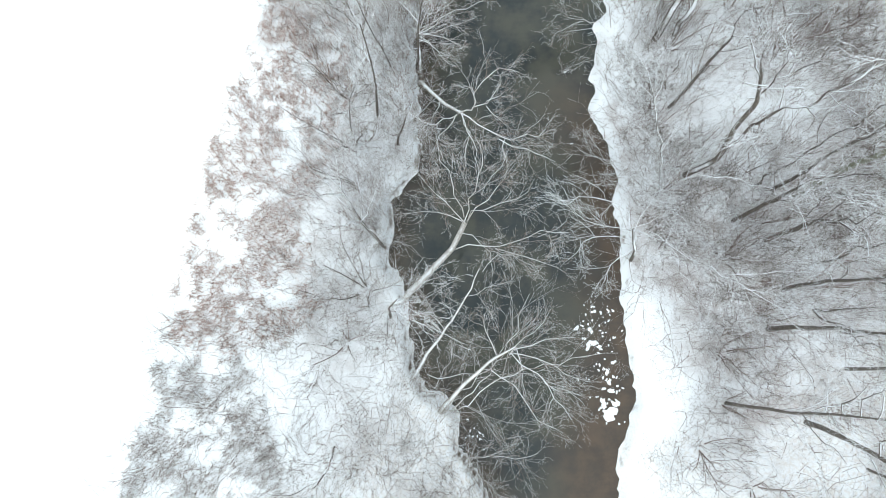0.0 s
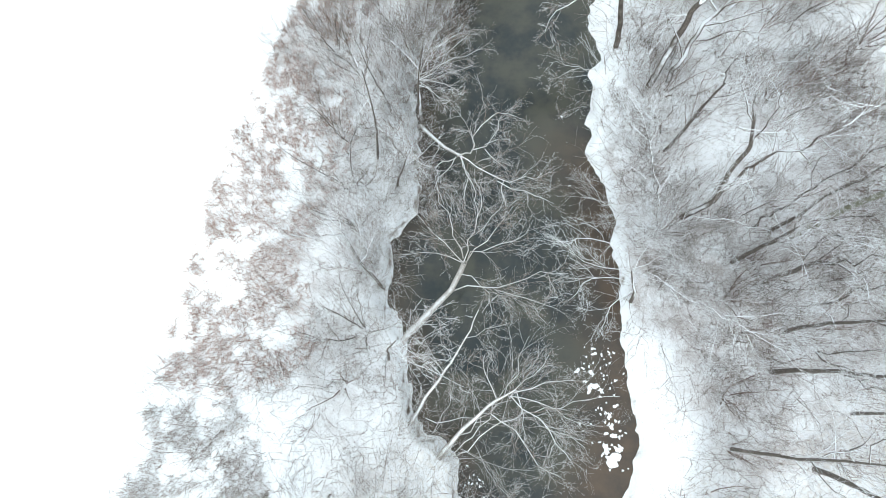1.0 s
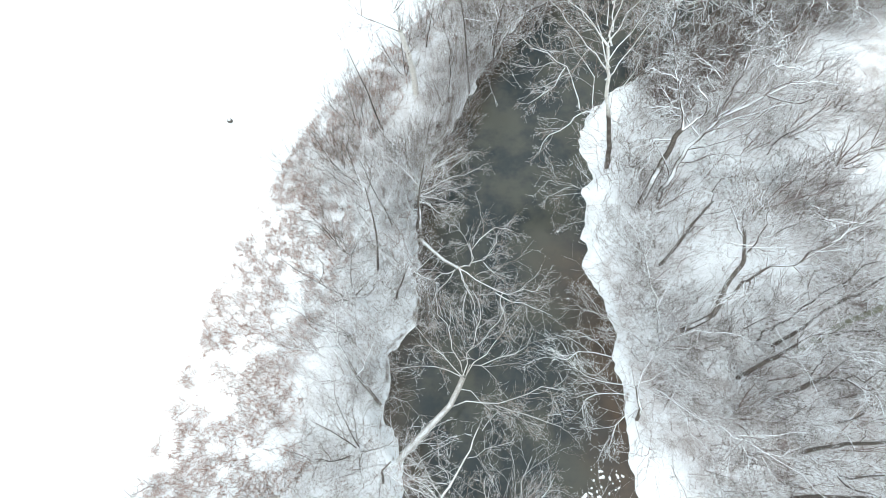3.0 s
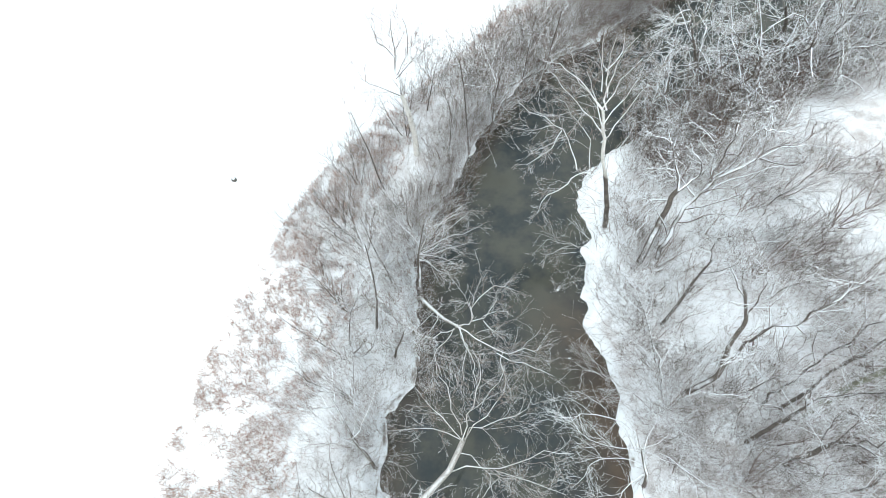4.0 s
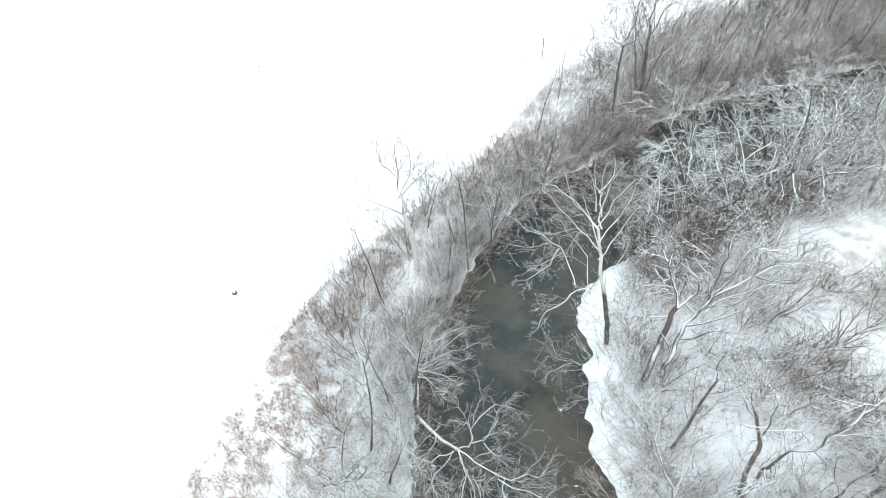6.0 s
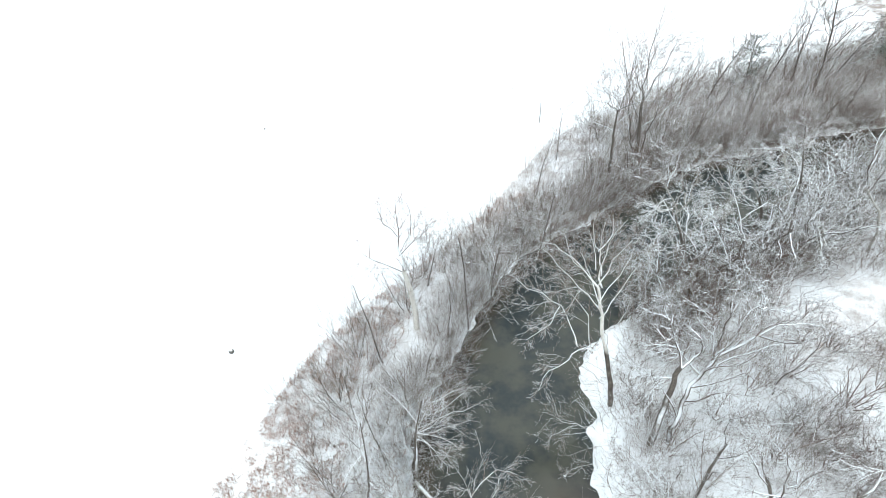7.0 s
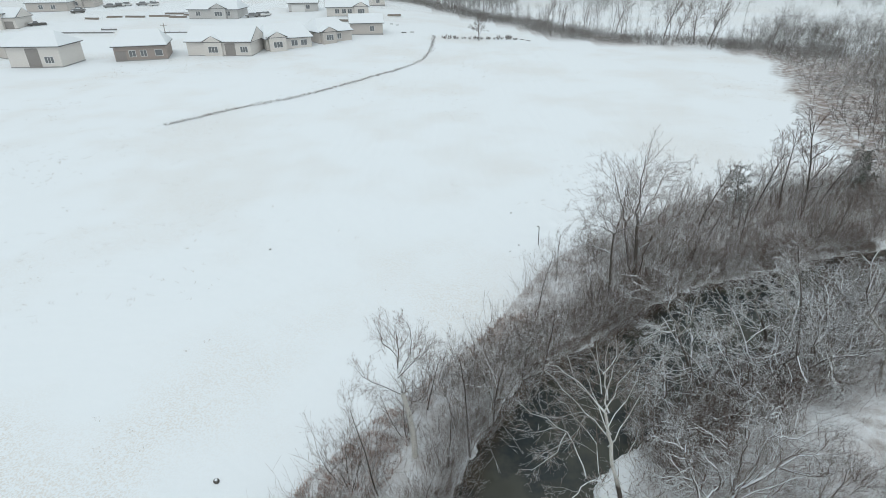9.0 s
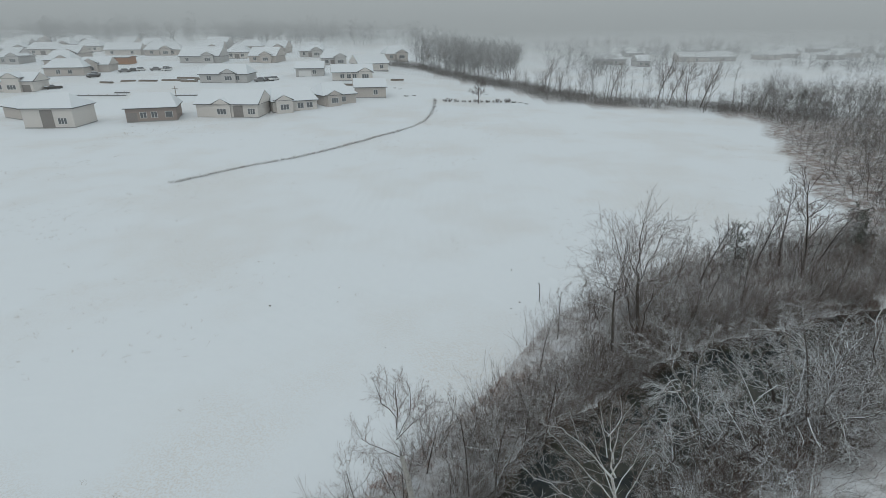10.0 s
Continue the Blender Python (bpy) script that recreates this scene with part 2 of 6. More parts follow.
# ------------------------------------------------------------ plan: the creek's two banks and the field's edge
LEFT_BANK = curve_through([(-2, -60), (0, -30), (2.2, -11), (1.1, -6.8), (0.1, -4.9), (0.0, -3.5), (-1.2, -2.6), (-1.8, -1.6), (-2.1, 0),
                           (-2.1, 1.5), (-2.85, 2.9), (-2.7, 4.7), (-2.8, 6.0), (-1.65, 7.1), (-1.45, 9.2), (-1.3, 11.2), (-1.5, 13.2),
                           (-1.2, 15), (0.1, 16.9), (1.4, 20.2), (2.6, 22.6), (4.2, 25.5), (6.4, 27.4), (9.6, 29.6), (12.9, 32.4), (16.3, 34.8), (20.9, 37.7),
                           (28.3, 40), (36, 43), (60, 47), (110, 40)])
RIGHT_BANK = curve_through([(8, -60), (8, -30), (6.2, -11), (6.7, -7.1), (6.8, -5.3), (7.4, -4.3), (7.7, -2.5), (7.4, -0.4), (7.4, 1.9), (7.5, 4.4),
                            (7.35, 6.2), (7.32, 7.3), (7.35, 8.3), (6.85, 9.1), (6.65, 10.0), (6.85, 10.8), (6.65, 11.4), (6.9, 12.9), (7.1, 14.2), (7.6, 14.9), (7.4, 16.2), (7.6, 18.0), (7.95, 18.7), (8.6, 19.4), (9.6, 20.3),
                            (11.7, 21.8), (12.9, 22.5), (14.8, 24.2), (18.2, 26.2), (22.6, 28.0), (26.5, 32), (31, 37), (40, 41), (60, 45), (110, 38.5)])
FIELD_EDGE = curve_through([(-18, -60), (-15.5, -20), (-13.6, -6.3), (-12, 1.3), (-10.4, 8.4), (-9, 12.6), (-6.8, 17.8), (-2.3, 23.6), (3, 30),
                            (6.5, 35.5), (11, 41.5), (26, 50.5), (47, 58.8), (50.5, 61), (53.5, 71), (57.5, 84), (68, 108), (82, 144.5), (75, 151), (66.5, 157), (44, 170), (33, 180), (28, 200), (20.5, 218), (11, 227), (1, 244), (-14, 261)], 2.0)
CREEK = np.vstack([LEFT_BANK, RIGHT_BANK[::-1]])


def wobble(x, y, s):
    return np.sin(x * 1.7 * s + 1.3 * np.sin(y * 1.1 * s)) * np.cos(y * 1.9 * s + 0.7 * np.sin(x * 1.3 * s))


def grain(x, y, s):
    """Smooth value noise between -1 and 1, s cells a metre."""
    x, y = np.asarray(x, float) * s, np.asarray(y, float) * s
    i, j = np.floor(x), np.floor(y)
    u, v = x - i, y - j
    u, v = u * u * (3 - 2 * u), v * v * (3 - 2 * v)

    def cell(a, b):
        q = np.sin(a * 127.1 + b * 311.7) * 43758.5453
        return 2 * (q - np.floor(q)) - 1
    return (cell(i, j) * (1 - u) + cell(i + 1, j) * u) * (1 - v) + (cell(i, j + 1) * (1 - u) + cell(i + 1, j + 1) * u) * v


def far_height(x, y):
    rise = 15 * (1 - np.exp(-np.maximum(0, y - 148) * 0.005)) * smooth_step(30, -40, x)
    hill = 16 * smooth_step(500, 1100, y) * smooth_step(60, 500, x)
    return 1.5 + 0.7 * smooth_step(40, 150, y) + rise + hill


def bank_distance(x, y):
    """Metres from the water's edge, minus over the water, and whether the left bank is the near one."""
    a, b = line_distance(x, y, LEFT_BANK), line_distance(x, y, RIGHT_BANK)
    d = np.minimum(a, b)
    return np.where(inside(x, y, CREEK), -d, d), a < b


def ground_height(x, y):
    x, y = np.asarray(x, float), np.asarray(y, float)
    d, left = bank_distance(x, y)
    d = d + 0.12 * grain(x, y, 0.75) + 0.14 * grain(0.8 * x + 0.6 * y, 0.8 * y - 0.6 * x, 1.7) + 0.11 * grain(0.3 * x - 0.95 * y, 0.95 * x + 0.3 * y, 3.6)
    d = d + np.where(left, smooth_step(13, 18, y), 0) * (0.22 * grain(x, y, 0.45) + 0.2 * grain(y, x, 1.3))
    lip = np.where(left, 0.7 + 0.4 * smooth_step(12, 20, y), 0.45)
    cliff = lip * np.where(left, smooth_step(-0.05, 0.5 + 0.3 * grain(x, y, 0.9) + 0.35 * smooth_step(14, 20, y), d), smooth_step(-0.1, 0.4, d))
    slope = (far_height(x, y) - lip) * smooth_step(0.3, 6.5, d)
    bed = -0.9 * smooth_step(0.1, -1.2, d)
    rough = (0.06 * wobble(x, y, 0.9) + 0.03 * wobble(x, y, 2.7)) * smooth_step(0.2, 2.0, d)
    return np.where(d > -0.1, cliff + slope, 0) + bed + rough


def spread(lo, a, b, hi, fine, grow):
    """Grid lines: fine from a to b, ever wider out to lo and hi."""
    mid = list(np.arange(a, b, fine))
    up, s = [b], fine
    while up[-1] < hi:
        s *= grow
        up.append(up[-1] + s)
    down, s = [a], fine
    while down[-1] > lo:
        s *= grow
        down.append(down[-1] - s)
    return np.array(down[:0:-1] + mid + up)


gx = spread(-3500, -14, 28, 3500, 0.2, 1.085)
gy = spread(-1500, -12, 44, 4500, 0.2, 1.085)
GX, GY = np.meshgrid(gx, gy)
GZ = ground_height(GX.ravel(), GY.ravel())
nx, ny = len(gx), len(gy)
idx = np.arange(nx * ny).reshape(ny, nx)
quads = np.stack([idx[:-1, :-1], idx[:-1, 1:], idx[1:, 1:], idx[1:, :-1]], -1).reshape(-1, 4)
ground = new("ground", mesh_from("ground", np.stack([GX.ravel(), GY.ravel(), GZ], 1), quads, M_GROUND, True))
far_d, far_left = bank_distance(GX.ravel(), GY.ravel())
edge_d, in_field = line_distance(GX.ravel(), GY.ravel(), FIELD_EDGE), inside(GX.ravel(), GY.ravel(), np.vstack([FIELD_EDGE, [(-900, 261), (-900, -60)]]))
bushy = np.where(far_left, smooth_step(10, 18, GY.ravel()), np.maximum(smooth_step(18, 22, GY.ravel()), smooth_step(0.5, 2.0, GY.ravel()) * smooth_step(11.0, 9.5, GY.ravel())))
weeds = far_left & (GY.ravel() < 14)
litter = np.where(in_field, 0.0, np.where(weeds, 0.5, 0.72 + 0.8 * smooth_step(40, 52, GX.ravel()) + 0.25 * (far_left & (GY.ravel() > 24))) * smooth_step(0.9 - 0.8 * bushy, 2.6 - 2.0 * bushy, far_d)) * (GY.ravel() < 270)
litter = np.where(far_left & ~in_field & (GY.ravel() < 14), np.maximum(litter, 0.28 * smooth_step(0.1, 0.7, far_d)), litter)
litter *= 1 - 0.7 * (far_left & (GY.ravel() < 12)) * smooth_step(3.6, 4.6, far_d)
litter *= np.where((GY.ravel() > 150) & (edge_d > 20), 0.0, 1.0)
litter *= np.where((GX.ravel() > 60) & ((GX.ravel() > 78 + 0.62 * GY.ravel()) | (GY.ravel() > 70 + 1.15 * GX.ravel())), 0.3, 1.0)
open_bank = smooth_step(11.0, 8.8, GX.ravel() + 0.8 * grain(GX.ravel(), GY.ravel(), 0.7)) * smooth_step(3.2, -0.5, GY.ravel() + 0.9 * grain(GX.ravel(), GY.ravel(), 0.6))
litter *= np.where(~far_left, (1 - 0.6 * open_bank) * np.clip(0.98 + 0.75 * grain(GX.ravel(), GY.ravel(), 0.33), 0.3, 1.5), 1.0)
ground.data.attributes.new("litter", "FLOAT", "POINT").data.foreach_set("value", litter.astype(np.float32))
tagged(ground, "snow-covered ground with bare soil on the creek banks", "ground", kind="structure")

wx, wy = np.arange(-14, 60.1, 0.6), np.arange(-30, 60.1, 0.6)
WX, WY = (k.ravel() for k in np.meshgrid(wx, wy))
wi = np.arange(len(WX)).reshape(len(wy), len(wx))
sheet = mesh_from("water", np.stack([WX, WY, 0 * WX], 1), np.stack([wi[:-1, :-1], wi[:-1, 1:], wi[1:, 1:], wi[1:, :-1]], -1).reshape(-1, 4), [])
right_d = line_distance(WX, WY, RIGHT_BANK) + 0.9 * grain(WX, WY, 0.35)
left_d = line_distance(WX, WY, LEFT_BANK)
shallow = np.maximum(smooth_step(3.4, 0.6, right_d) * smooth_step(13, 8, WY), 0.55 * smooth_step(1.6, 0.2, left_d))
wb = bmesh.new()
wb.from_mesh(sheet)
box(wb, -60, 130, -90, 70, -0.6, -0.02)
water = new("water", sheet)
wb.to_mesh(water.data)
wb.free()
water.data.attributes.new("shallow", "FLOAT", "POINT").data.foreach_set("value", np.concatenate([shallow, np.zeros(8)]).astype(np.float32))
water.data.materials.append(M_WATER)
tagged(water, "dark murky water of a slow creek", "water", kind="structure")

def haze_sheet(radius, top, most, low, high):
    """Curved glowing haze sheet that stands on the ground round the place's far side."""
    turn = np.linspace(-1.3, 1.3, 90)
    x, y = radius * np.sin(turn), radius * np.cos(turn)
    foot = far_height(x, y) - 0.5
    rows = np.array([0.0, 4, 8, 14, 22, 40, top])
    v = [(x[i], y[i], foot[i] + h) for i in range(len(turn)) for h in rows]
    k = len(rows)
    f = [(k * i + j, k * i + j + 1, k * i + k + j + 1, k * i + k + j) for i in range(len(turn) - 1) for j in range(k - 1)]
    fog = new("backdrop", mesh_from("backdrop", v, f, haze_sheet_material("glowing_haze", most, low, high), True))
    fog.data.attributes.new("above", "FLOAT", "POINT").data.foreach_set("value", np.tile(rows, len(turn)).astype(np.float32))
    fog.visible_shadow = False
    return tagged(fog, "glowing see-through sheet standing in for grey distance haze", "fog", kind="structure")


# distance haze built from six glowing sheets, the nearest ones thinnest
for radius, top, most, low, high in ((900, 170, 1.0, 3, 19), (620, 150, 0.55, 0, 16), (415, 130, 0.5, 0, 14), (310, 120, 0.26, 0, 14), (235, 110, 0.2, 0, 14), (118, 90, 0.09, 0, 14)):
    haze_sheet(radius, top, most, low, high)


# ------------------------------------------------------------ trees
class Wood:
    """Gathers tapered tubes into two meshes: trunk with limbs, and crown."""

    def __init__(self, seed):
        self.rng, self.least = random.Random(seed), 0.005
        self.v, self.f, self.names = [[], []], [[], []], ["trunk", "crown"]

    def tube(self, which, pts, radii, sides):
        v, f = self.v[which], self.f[which]
        base = len(v)
        side = Vector((0.3, 0.9, 0.2))
        for i, (p, r) in enumerate(zip(pts, radii)):
            d = (pts[min(i + 1, len(pts) - 1)] - pts[max(i - 1, 0)]).normalized()
            a = d.cross(side)
            if a.length < 1e-3:
                a = d.cross(Vector((1, 0, 0)))
            a.normalize()
            b = d.cross(a)
            for k in range(sides):
                w = 2 * math.pi * k / sides
                v.append(p + (a * math.cos(w) + b * math.sin(w)) * r)
        for i in range(len(pts) - 1):
            for k in range(sides):
                q = base + i * sides
                f.append((q + k, q + (k + 1) % sides, q + sides + (k + 1) % sides, q + sides + k))

    def bent(self, p, d, length, n, wob, lift):
        g = self.rng.gauss
        pts = [p.copy()]
        d = d.normalized()
        for _ in range(n):
            d = (d + Vector((g(0, wob), g(0, wob), g(0, wob) + lift))).normalized()
            pts.append(pts[-1] + d * (length / n))
        return pts

    def grow(self, p, d, length, radius, level, spec):
        n = spec["pieces"][level]
        pts = self.bent(p, d, length, n, spec["wob"][level], spec["lift"][level])
        end = radius * spec["taper"][level]
        radii = [radius + (end - radius) * (i / n) ** 0.75 for i in range(n + 1)]
        self.tube(0 if level < spec["solid"] else 1, pts, radii, spec["sides"][level])
        self.side_shoots(pts, radii, length, level, spec)

    def side_shoots(self, pts, radii, length, level, spec):
        r = self.rng
        if level + 1 >= len(spec["pieces"]):
            return
        count = spec["kids"][level]
        n = len(pts) - 1
        spin = r.uniform(0, 6.28)
        for k in range(count):
            at = spec["from"][level] + (1 - spec["from"][level]) * (k + r.random()) / count
            i = min(int(at * n), n - 1)
            t = at * n - i
            p = pts[i].lerp(pts[i + 1], t)
            d = (pts[i + 1] - pts[i]).normalized()
            a = d.cross(Vector((r.gauss(0, 1), r.gauss(0, 1), r.gauss(0, 1)))).normalized()
            spin += 2.4
            a = Matrix.Rotation(spin, 3, d) @ a
            ang = radians(spec["angle"][level]) * r.uniform(0.7, 1.25)
            out = d * math.cos(ang) + a * math.sin(ang)
            long = length * spec["ratio"][level] * r.uniform(0.65, 1.2) * (1.25 - 0.75 * at)
            rad = max(self.least, min(radii[i] * 0.85, radii[0] * spec["thin"][level] * r.uniform(0.75, 1.1)))
            self.grow(p, out, long, rad, level + 1, spec)

    def thing(self, name, at, mats, label, category, group, turn=0.0, size=1.0):
        top = new(name)
        for k, n in enumerate(self.names):
            if self.v[k]:
                part(n, mesh_from(n, self.v[k], self.f[k], mats[("trunk", "crown", "limb").index(n) % len(mats)], True), top)
        top.matrix_basis = Matrix.Translation(at) @ Matrix.Rotation(turn, 4, "Z") @ Matrix.Scale(size, 4)
        return tagged(top, label, category, group)


    def limb(self, points, r0, r1, spec, level, jitter=0.03, shoots=True):
        """A limb along a smooth line through a few points, with its side shoots."""
        g = self.rng.gauss
        line = [Vector(p) + Vector((g(0, jitter), g(0, jitter), g(0, jitter))) for p in curve_through(points, 0.45)]
        n = len(line) - 1
        radii = [r0 + (r1 - r0) * i / n for i in range(n + 1)]
        which = 0
        if self.v[0]:
            self.v.append([]), self.f.append([]), self.names.append("limb")
            which = len(self.v) - 1
        self.tube(which, line, radii, 7 if r0 > 0.09 else 5)
        if shoots:
            self.side_shoots(line, radii, sum((q - p).length for p, q in zip(line, line[1:])), level, spec)


def spec(pieces, kids, sides, wob, lift, taper, ratio, angle, thin, solid, start):
    return dict(pieces=pieces, kids=kids, sides=sides, wob=wob, lift=lift, taper=taper, ratio=ratio, angle=angle, thin=thin, solid=solid, **{"from": start})


TALL = spec((9, 7, 4, 2), (12, 7, 5), (6, 4, 3, 3), (0.045, 0.2, 0.3, 0.4), (0.03, 0.05, 0.04, 0.02),
            (0.22, 0.25, 0.35, 0.5), (0.42, 0.5, 0.5), (52, 50, 48), (0.3, 0.34, 0.55), 2, (0.3, 0.15, 0.12))
WIDE = spec((7, 5, 3, 2, 1), (10, 6, 4, 2), (6, 4, 3, 3, 3), (0.035, 0.16, 0.2, 0.2, 0.2), (0.03, 0.05, 0.03, 0.02, 0.0),
            (0.25, 0.25, 0.35, 0.5, 0.6), (0.52, 0.55, 0.5, 0.5), (58, 46, 42, 40), (0.36, 0.36, 0.55, 0.7), 2, (0.25, 0.15, 0.12, 0.2))
CROWN = spec((8, 5, 4, 2, 1), (7, 8, 6, 2), (6, 5, 4, 3, 3), (0.06, 0.15, 0.22, 0.22, 0.2), (0.03, 0.03, 0.03, 0.02, 0.0),
             (0.25, 0.25, 0.3, 0.5, 0.6), (0.5, 0.6, 0.5, 0.5), (50, 46, 42, 40), (0.45, 0.36, 0.5, 0.7), 2, (0.35, 0.2, 0.12, 0.15))
RICH = spec((8, 5, 4, 2, 1), (7, 10, 8, 3), (6, 5, 4, 3, 3), (0.06, 0.16, 0.22, 0.22, 0.2), (0.03, 0.05, 0.04, 0.02, 0.0),
            (0.25, 0.25, 0.3, 0.5, 0.6), (0.5, 0.62, 0.48, 0.5), (50, 44, 42, 40), (0.45, 0.38, 0.5, 0.7), 2, (0.35, 0.12, 0.1, 0.15))
BOUGHS = spec((8, 7, 6, 3, 2), (7, 9, 8, 3), (6, 5, 3, 3, 3), (0.06, 0.2, 0.26, 0.32, 0.3), (0.03, 0.03, 0.02, 0.02, 0.0),
             (0.25, 0.25, 0.3, 0.45, 0.6), (0.5, 0.55, 0.5, 0.5), (50, 42, 40, 38), (0.45, 0.5, 0.5, 0.65), 2, (0.35, 0.2, 0.15, 0.2))
BRUSH = spec((3, 2, 1), (6, 4), (4, 3, 3), (0.15, 0.2, 0.2), (0.03, 0.02, 0.0), (0.3, 0.45, 0.6), (0.5, 0.5), (38, 42), (0.55, 0.65), 1, (0.2, 0.15))
SPREAD = spec((6, 9, 6, 3, 2), (10, 6, 4, 2), (6, 5, 3, 3, 3), (0.1, 0.27, 0.33, 0.36, 0.3), (0.03, 0.03, 0.03, 0.02, 0.0),
              (0.5, 0.25, 0.3, 0.5, 0.6), (0.8, 0.5, 0.5, 0.5), (58, 50, 45, 42), (0.3, 0.5, 0.5, 0.7), 3, (0.4, 0.2, 0.15, 0.2))
TANGLE_FAR = spec((2, 1), (5,), (3, 3), (0.2, 0.25), (0.02, 0.02), (0.4, 0.6), (0.5,), (45,), (0.75,), 0, (0.15,))
TANGLE = spec((3, 2), (4,), (3, 3), (0.42, 0.5), (0.02, 0.02), (0.4, 0.6), (0.55,), (50,), (0.75,), 0, (0.12,))
STOOL = spec((5, 4, 3, 1), (8, 5, 3), (5, 3, 3, 3), (0.09, 0.24, 0.28, 0.2), (0.03, 0.04, 0.02, 0.0), (0.25, 0.35, 0.5, 0.6), (0.5, 0.5, 0.5), (46, 44, 42), (0.5, 0.5, 0.7), 1, (0.2, 0.15, 0.15))
CROOKED = spec((9, 6, 3, 1), (7, 6, 3), (5, 4, 3, 3), (0.27, 0.34, 0.35, 0.3), (0.03, 0.03, 0.02, 0.0), (0.3, 0.35, 0.5, 0.6), (0.5, 0.5, 0.5), (52, 48, 44), (0.5, 0.55, 0.7), 2, (0.2, 0.15, 0.15))
STEMS = spec((2, 1), (4,), (3, 3), (0.22, 0.25), (0.02, 0.02), (0.35, 0.5), (0.42,), (40,), (0.7,), 0, (0.25,))
FEW = spec((1, 1), (3,), (3, 3), (0.15, 0.2), (0.02, 0.02), (0.4, 0.5), (0.45,), (45,), (0.7,), 0, (0.25,))
MIDDLE = spec((4, 3, 2, 1), (11, 5, 2), (4, 3, 3, 3), (0.06, 0.16, 0.22, 0.2), (0.03, 0.07, 0.04, 0.0), (0.25, 0.3, 0.4, 0.6), (0.4, 0.5, 0.5), (48, 45, 42), (0.45, 0.55, 0.7), 2, (0.25, 0.2, 0.2))
LOW = spec((3, 2, 1), (12, 8), (4, 3, 3), (0.1, 0.4, 0.4), (0.02, 0.03, 0.0), (0.3, 0.4, 0.6), (0.7, 0.5), (66, 58), (0.35, 0.7), 3, (0.25, 0.2))
CEDAR = spec((6, 3, 1), (60, 7), (5, 3, 3), (0.03, 0.1, 0.15), (0.03, -0.01, -0.02), (0.15, 0.3, 0.6), (0.34, 0.4), (75, 45), (0.3, 0.8), 1, (0.06, 0.1))


def tall_tree(seed, height, radius, lean=0.08, kind=TALL, least=0.0075):
    w = Wood(seed)
    w.least = least
    a = w.rng.uniform(0, 6.28)
    w.grow(Vector((0, 0, -0.3)), Vector((math.cos(a) * lean, math.sin(a) * lean, 1)), height, radius, 0, kind)
    return w


def shrub(seed, height, stems, kind=BRUSH, thick=0.028, flare=0.1, rise=(1.2, 2.8)):
    w = Wood(seed)
    for k in range(stems):
        a = 6.28 * k / stems + w.rng.uniform(-0.4, 0.4)
        d = Vector((math.cos(a), math.sin(a), w.rng.uniform(*rise)))
        o = flare * w.rng.uniform(0.2, 1.6)
        w.grow(Vector((o * math.cos(a), o * math.sin(a), -0.15)), d, height * w.rng.uniform(0.6, 1.1), thick, 0, kind)
    return w


def arrays(w):
    """All of a Wood's tubes as two arrays."""
    v, f = [], []
    for k in (0, 1):
        f += [tuple(i + len(v) for i in q) for q in w.f[k]]
        v += w.v[k]
    return np.array([tuple(p) for p in v]), np.array(f)


def many(name, kinds, places, mat, label, category):
    """One object of kind stuff: kinds repeated at places (x, y, z, turn, size, stretch)."""
    vs, fs, n = [], [], 0
    for k, (x, y, z, turn, size, tall) in enumerate(places):
        v, f = kinds[k % len(kinds)]
        c, s = math.cos(turn) * size, math.sin(turn) * size
        vs.append(np.stack([v[:, 0] * c - v[:, 1] * s + x, v[:, 0] * s + v[:, 1] * c + y, v[:, 2] * size * tall + z], 1))
        fs.append(f + n)
        n += len(v)
    v, f = np.concatenate(vs), np.concatenate(fs)
    me = bpy.data.meshes.new(name)
    me.vertices.add(len(v))
    me.vertices.foreach_set("co", v.astype(np.float32).ravel())
    me.loops.add(f.size)
    me.loops.foreach_set("vertex_index", f.astype(np.int32).ravel())
    me.polygons.add(len(f))
    me.polygons.foreach_set("loop_start", np.arange(0, f.size, f.shape[1], dtype=np.int32))
    me.polygons.foreach_set("use_smooth", np.ones(len(f), bool))
    me.materials.append(mat)
    me.update(calc_edges=True)
    return tagged(new(name, me), label, category, kind="stuff")


rng = random.Random(5)
taken = []


def height_at(x, y):
    return float(ground_height(np.array([x]), np.array([y]))[0])


def plant(kind, x, y, size, sink=0.05, turn=None):
    m = Matrix.Translation((x, y, height_at(x, y) - sink)) @ Matrix.Rotation(rng.uniform(0, 6.28) if turn is None else turn, 4, "Z") @ Matrix.Scale(size, 4)
    if kind.name not in planted:
        planted.add(kind.name)
        kind.matrix_basis = m
        return kind
    return copy_thing(kind, m)


planted = set()
FIELD = np.vstack([FIELD_EDGE, [(-900, 261), (-900, -60)]])


def scatter(count, x0, x1, y0, y1, gap, keep):
    """Random places at least gap apart for which keep(x, y, distance from water, on the left bank, distance from the field's edge, on the field) holds."""
    xs = np.array([rng.uniform(x0, x1) for _ in range(count)])
    ys = np.array([rng.uniform(y0, y1) for _ in range(count)])
    d, left = bank_distance(xs, ys)
    e, on = line_distance(xs, ys, FIELD_EDGE), inside(xs, ys, FIELD)
    out = []
    for x, y, a, b, c, o in zip(xs, ys, d, left, e, on):
        if keep(x, y, a, b, c, o) and (not gap or all((x - p) ** 2 + (y - q) ** 2 > gap * gap for p, q in taken)):
            taken.append((x, y))
            out.append((x, y))
    return out


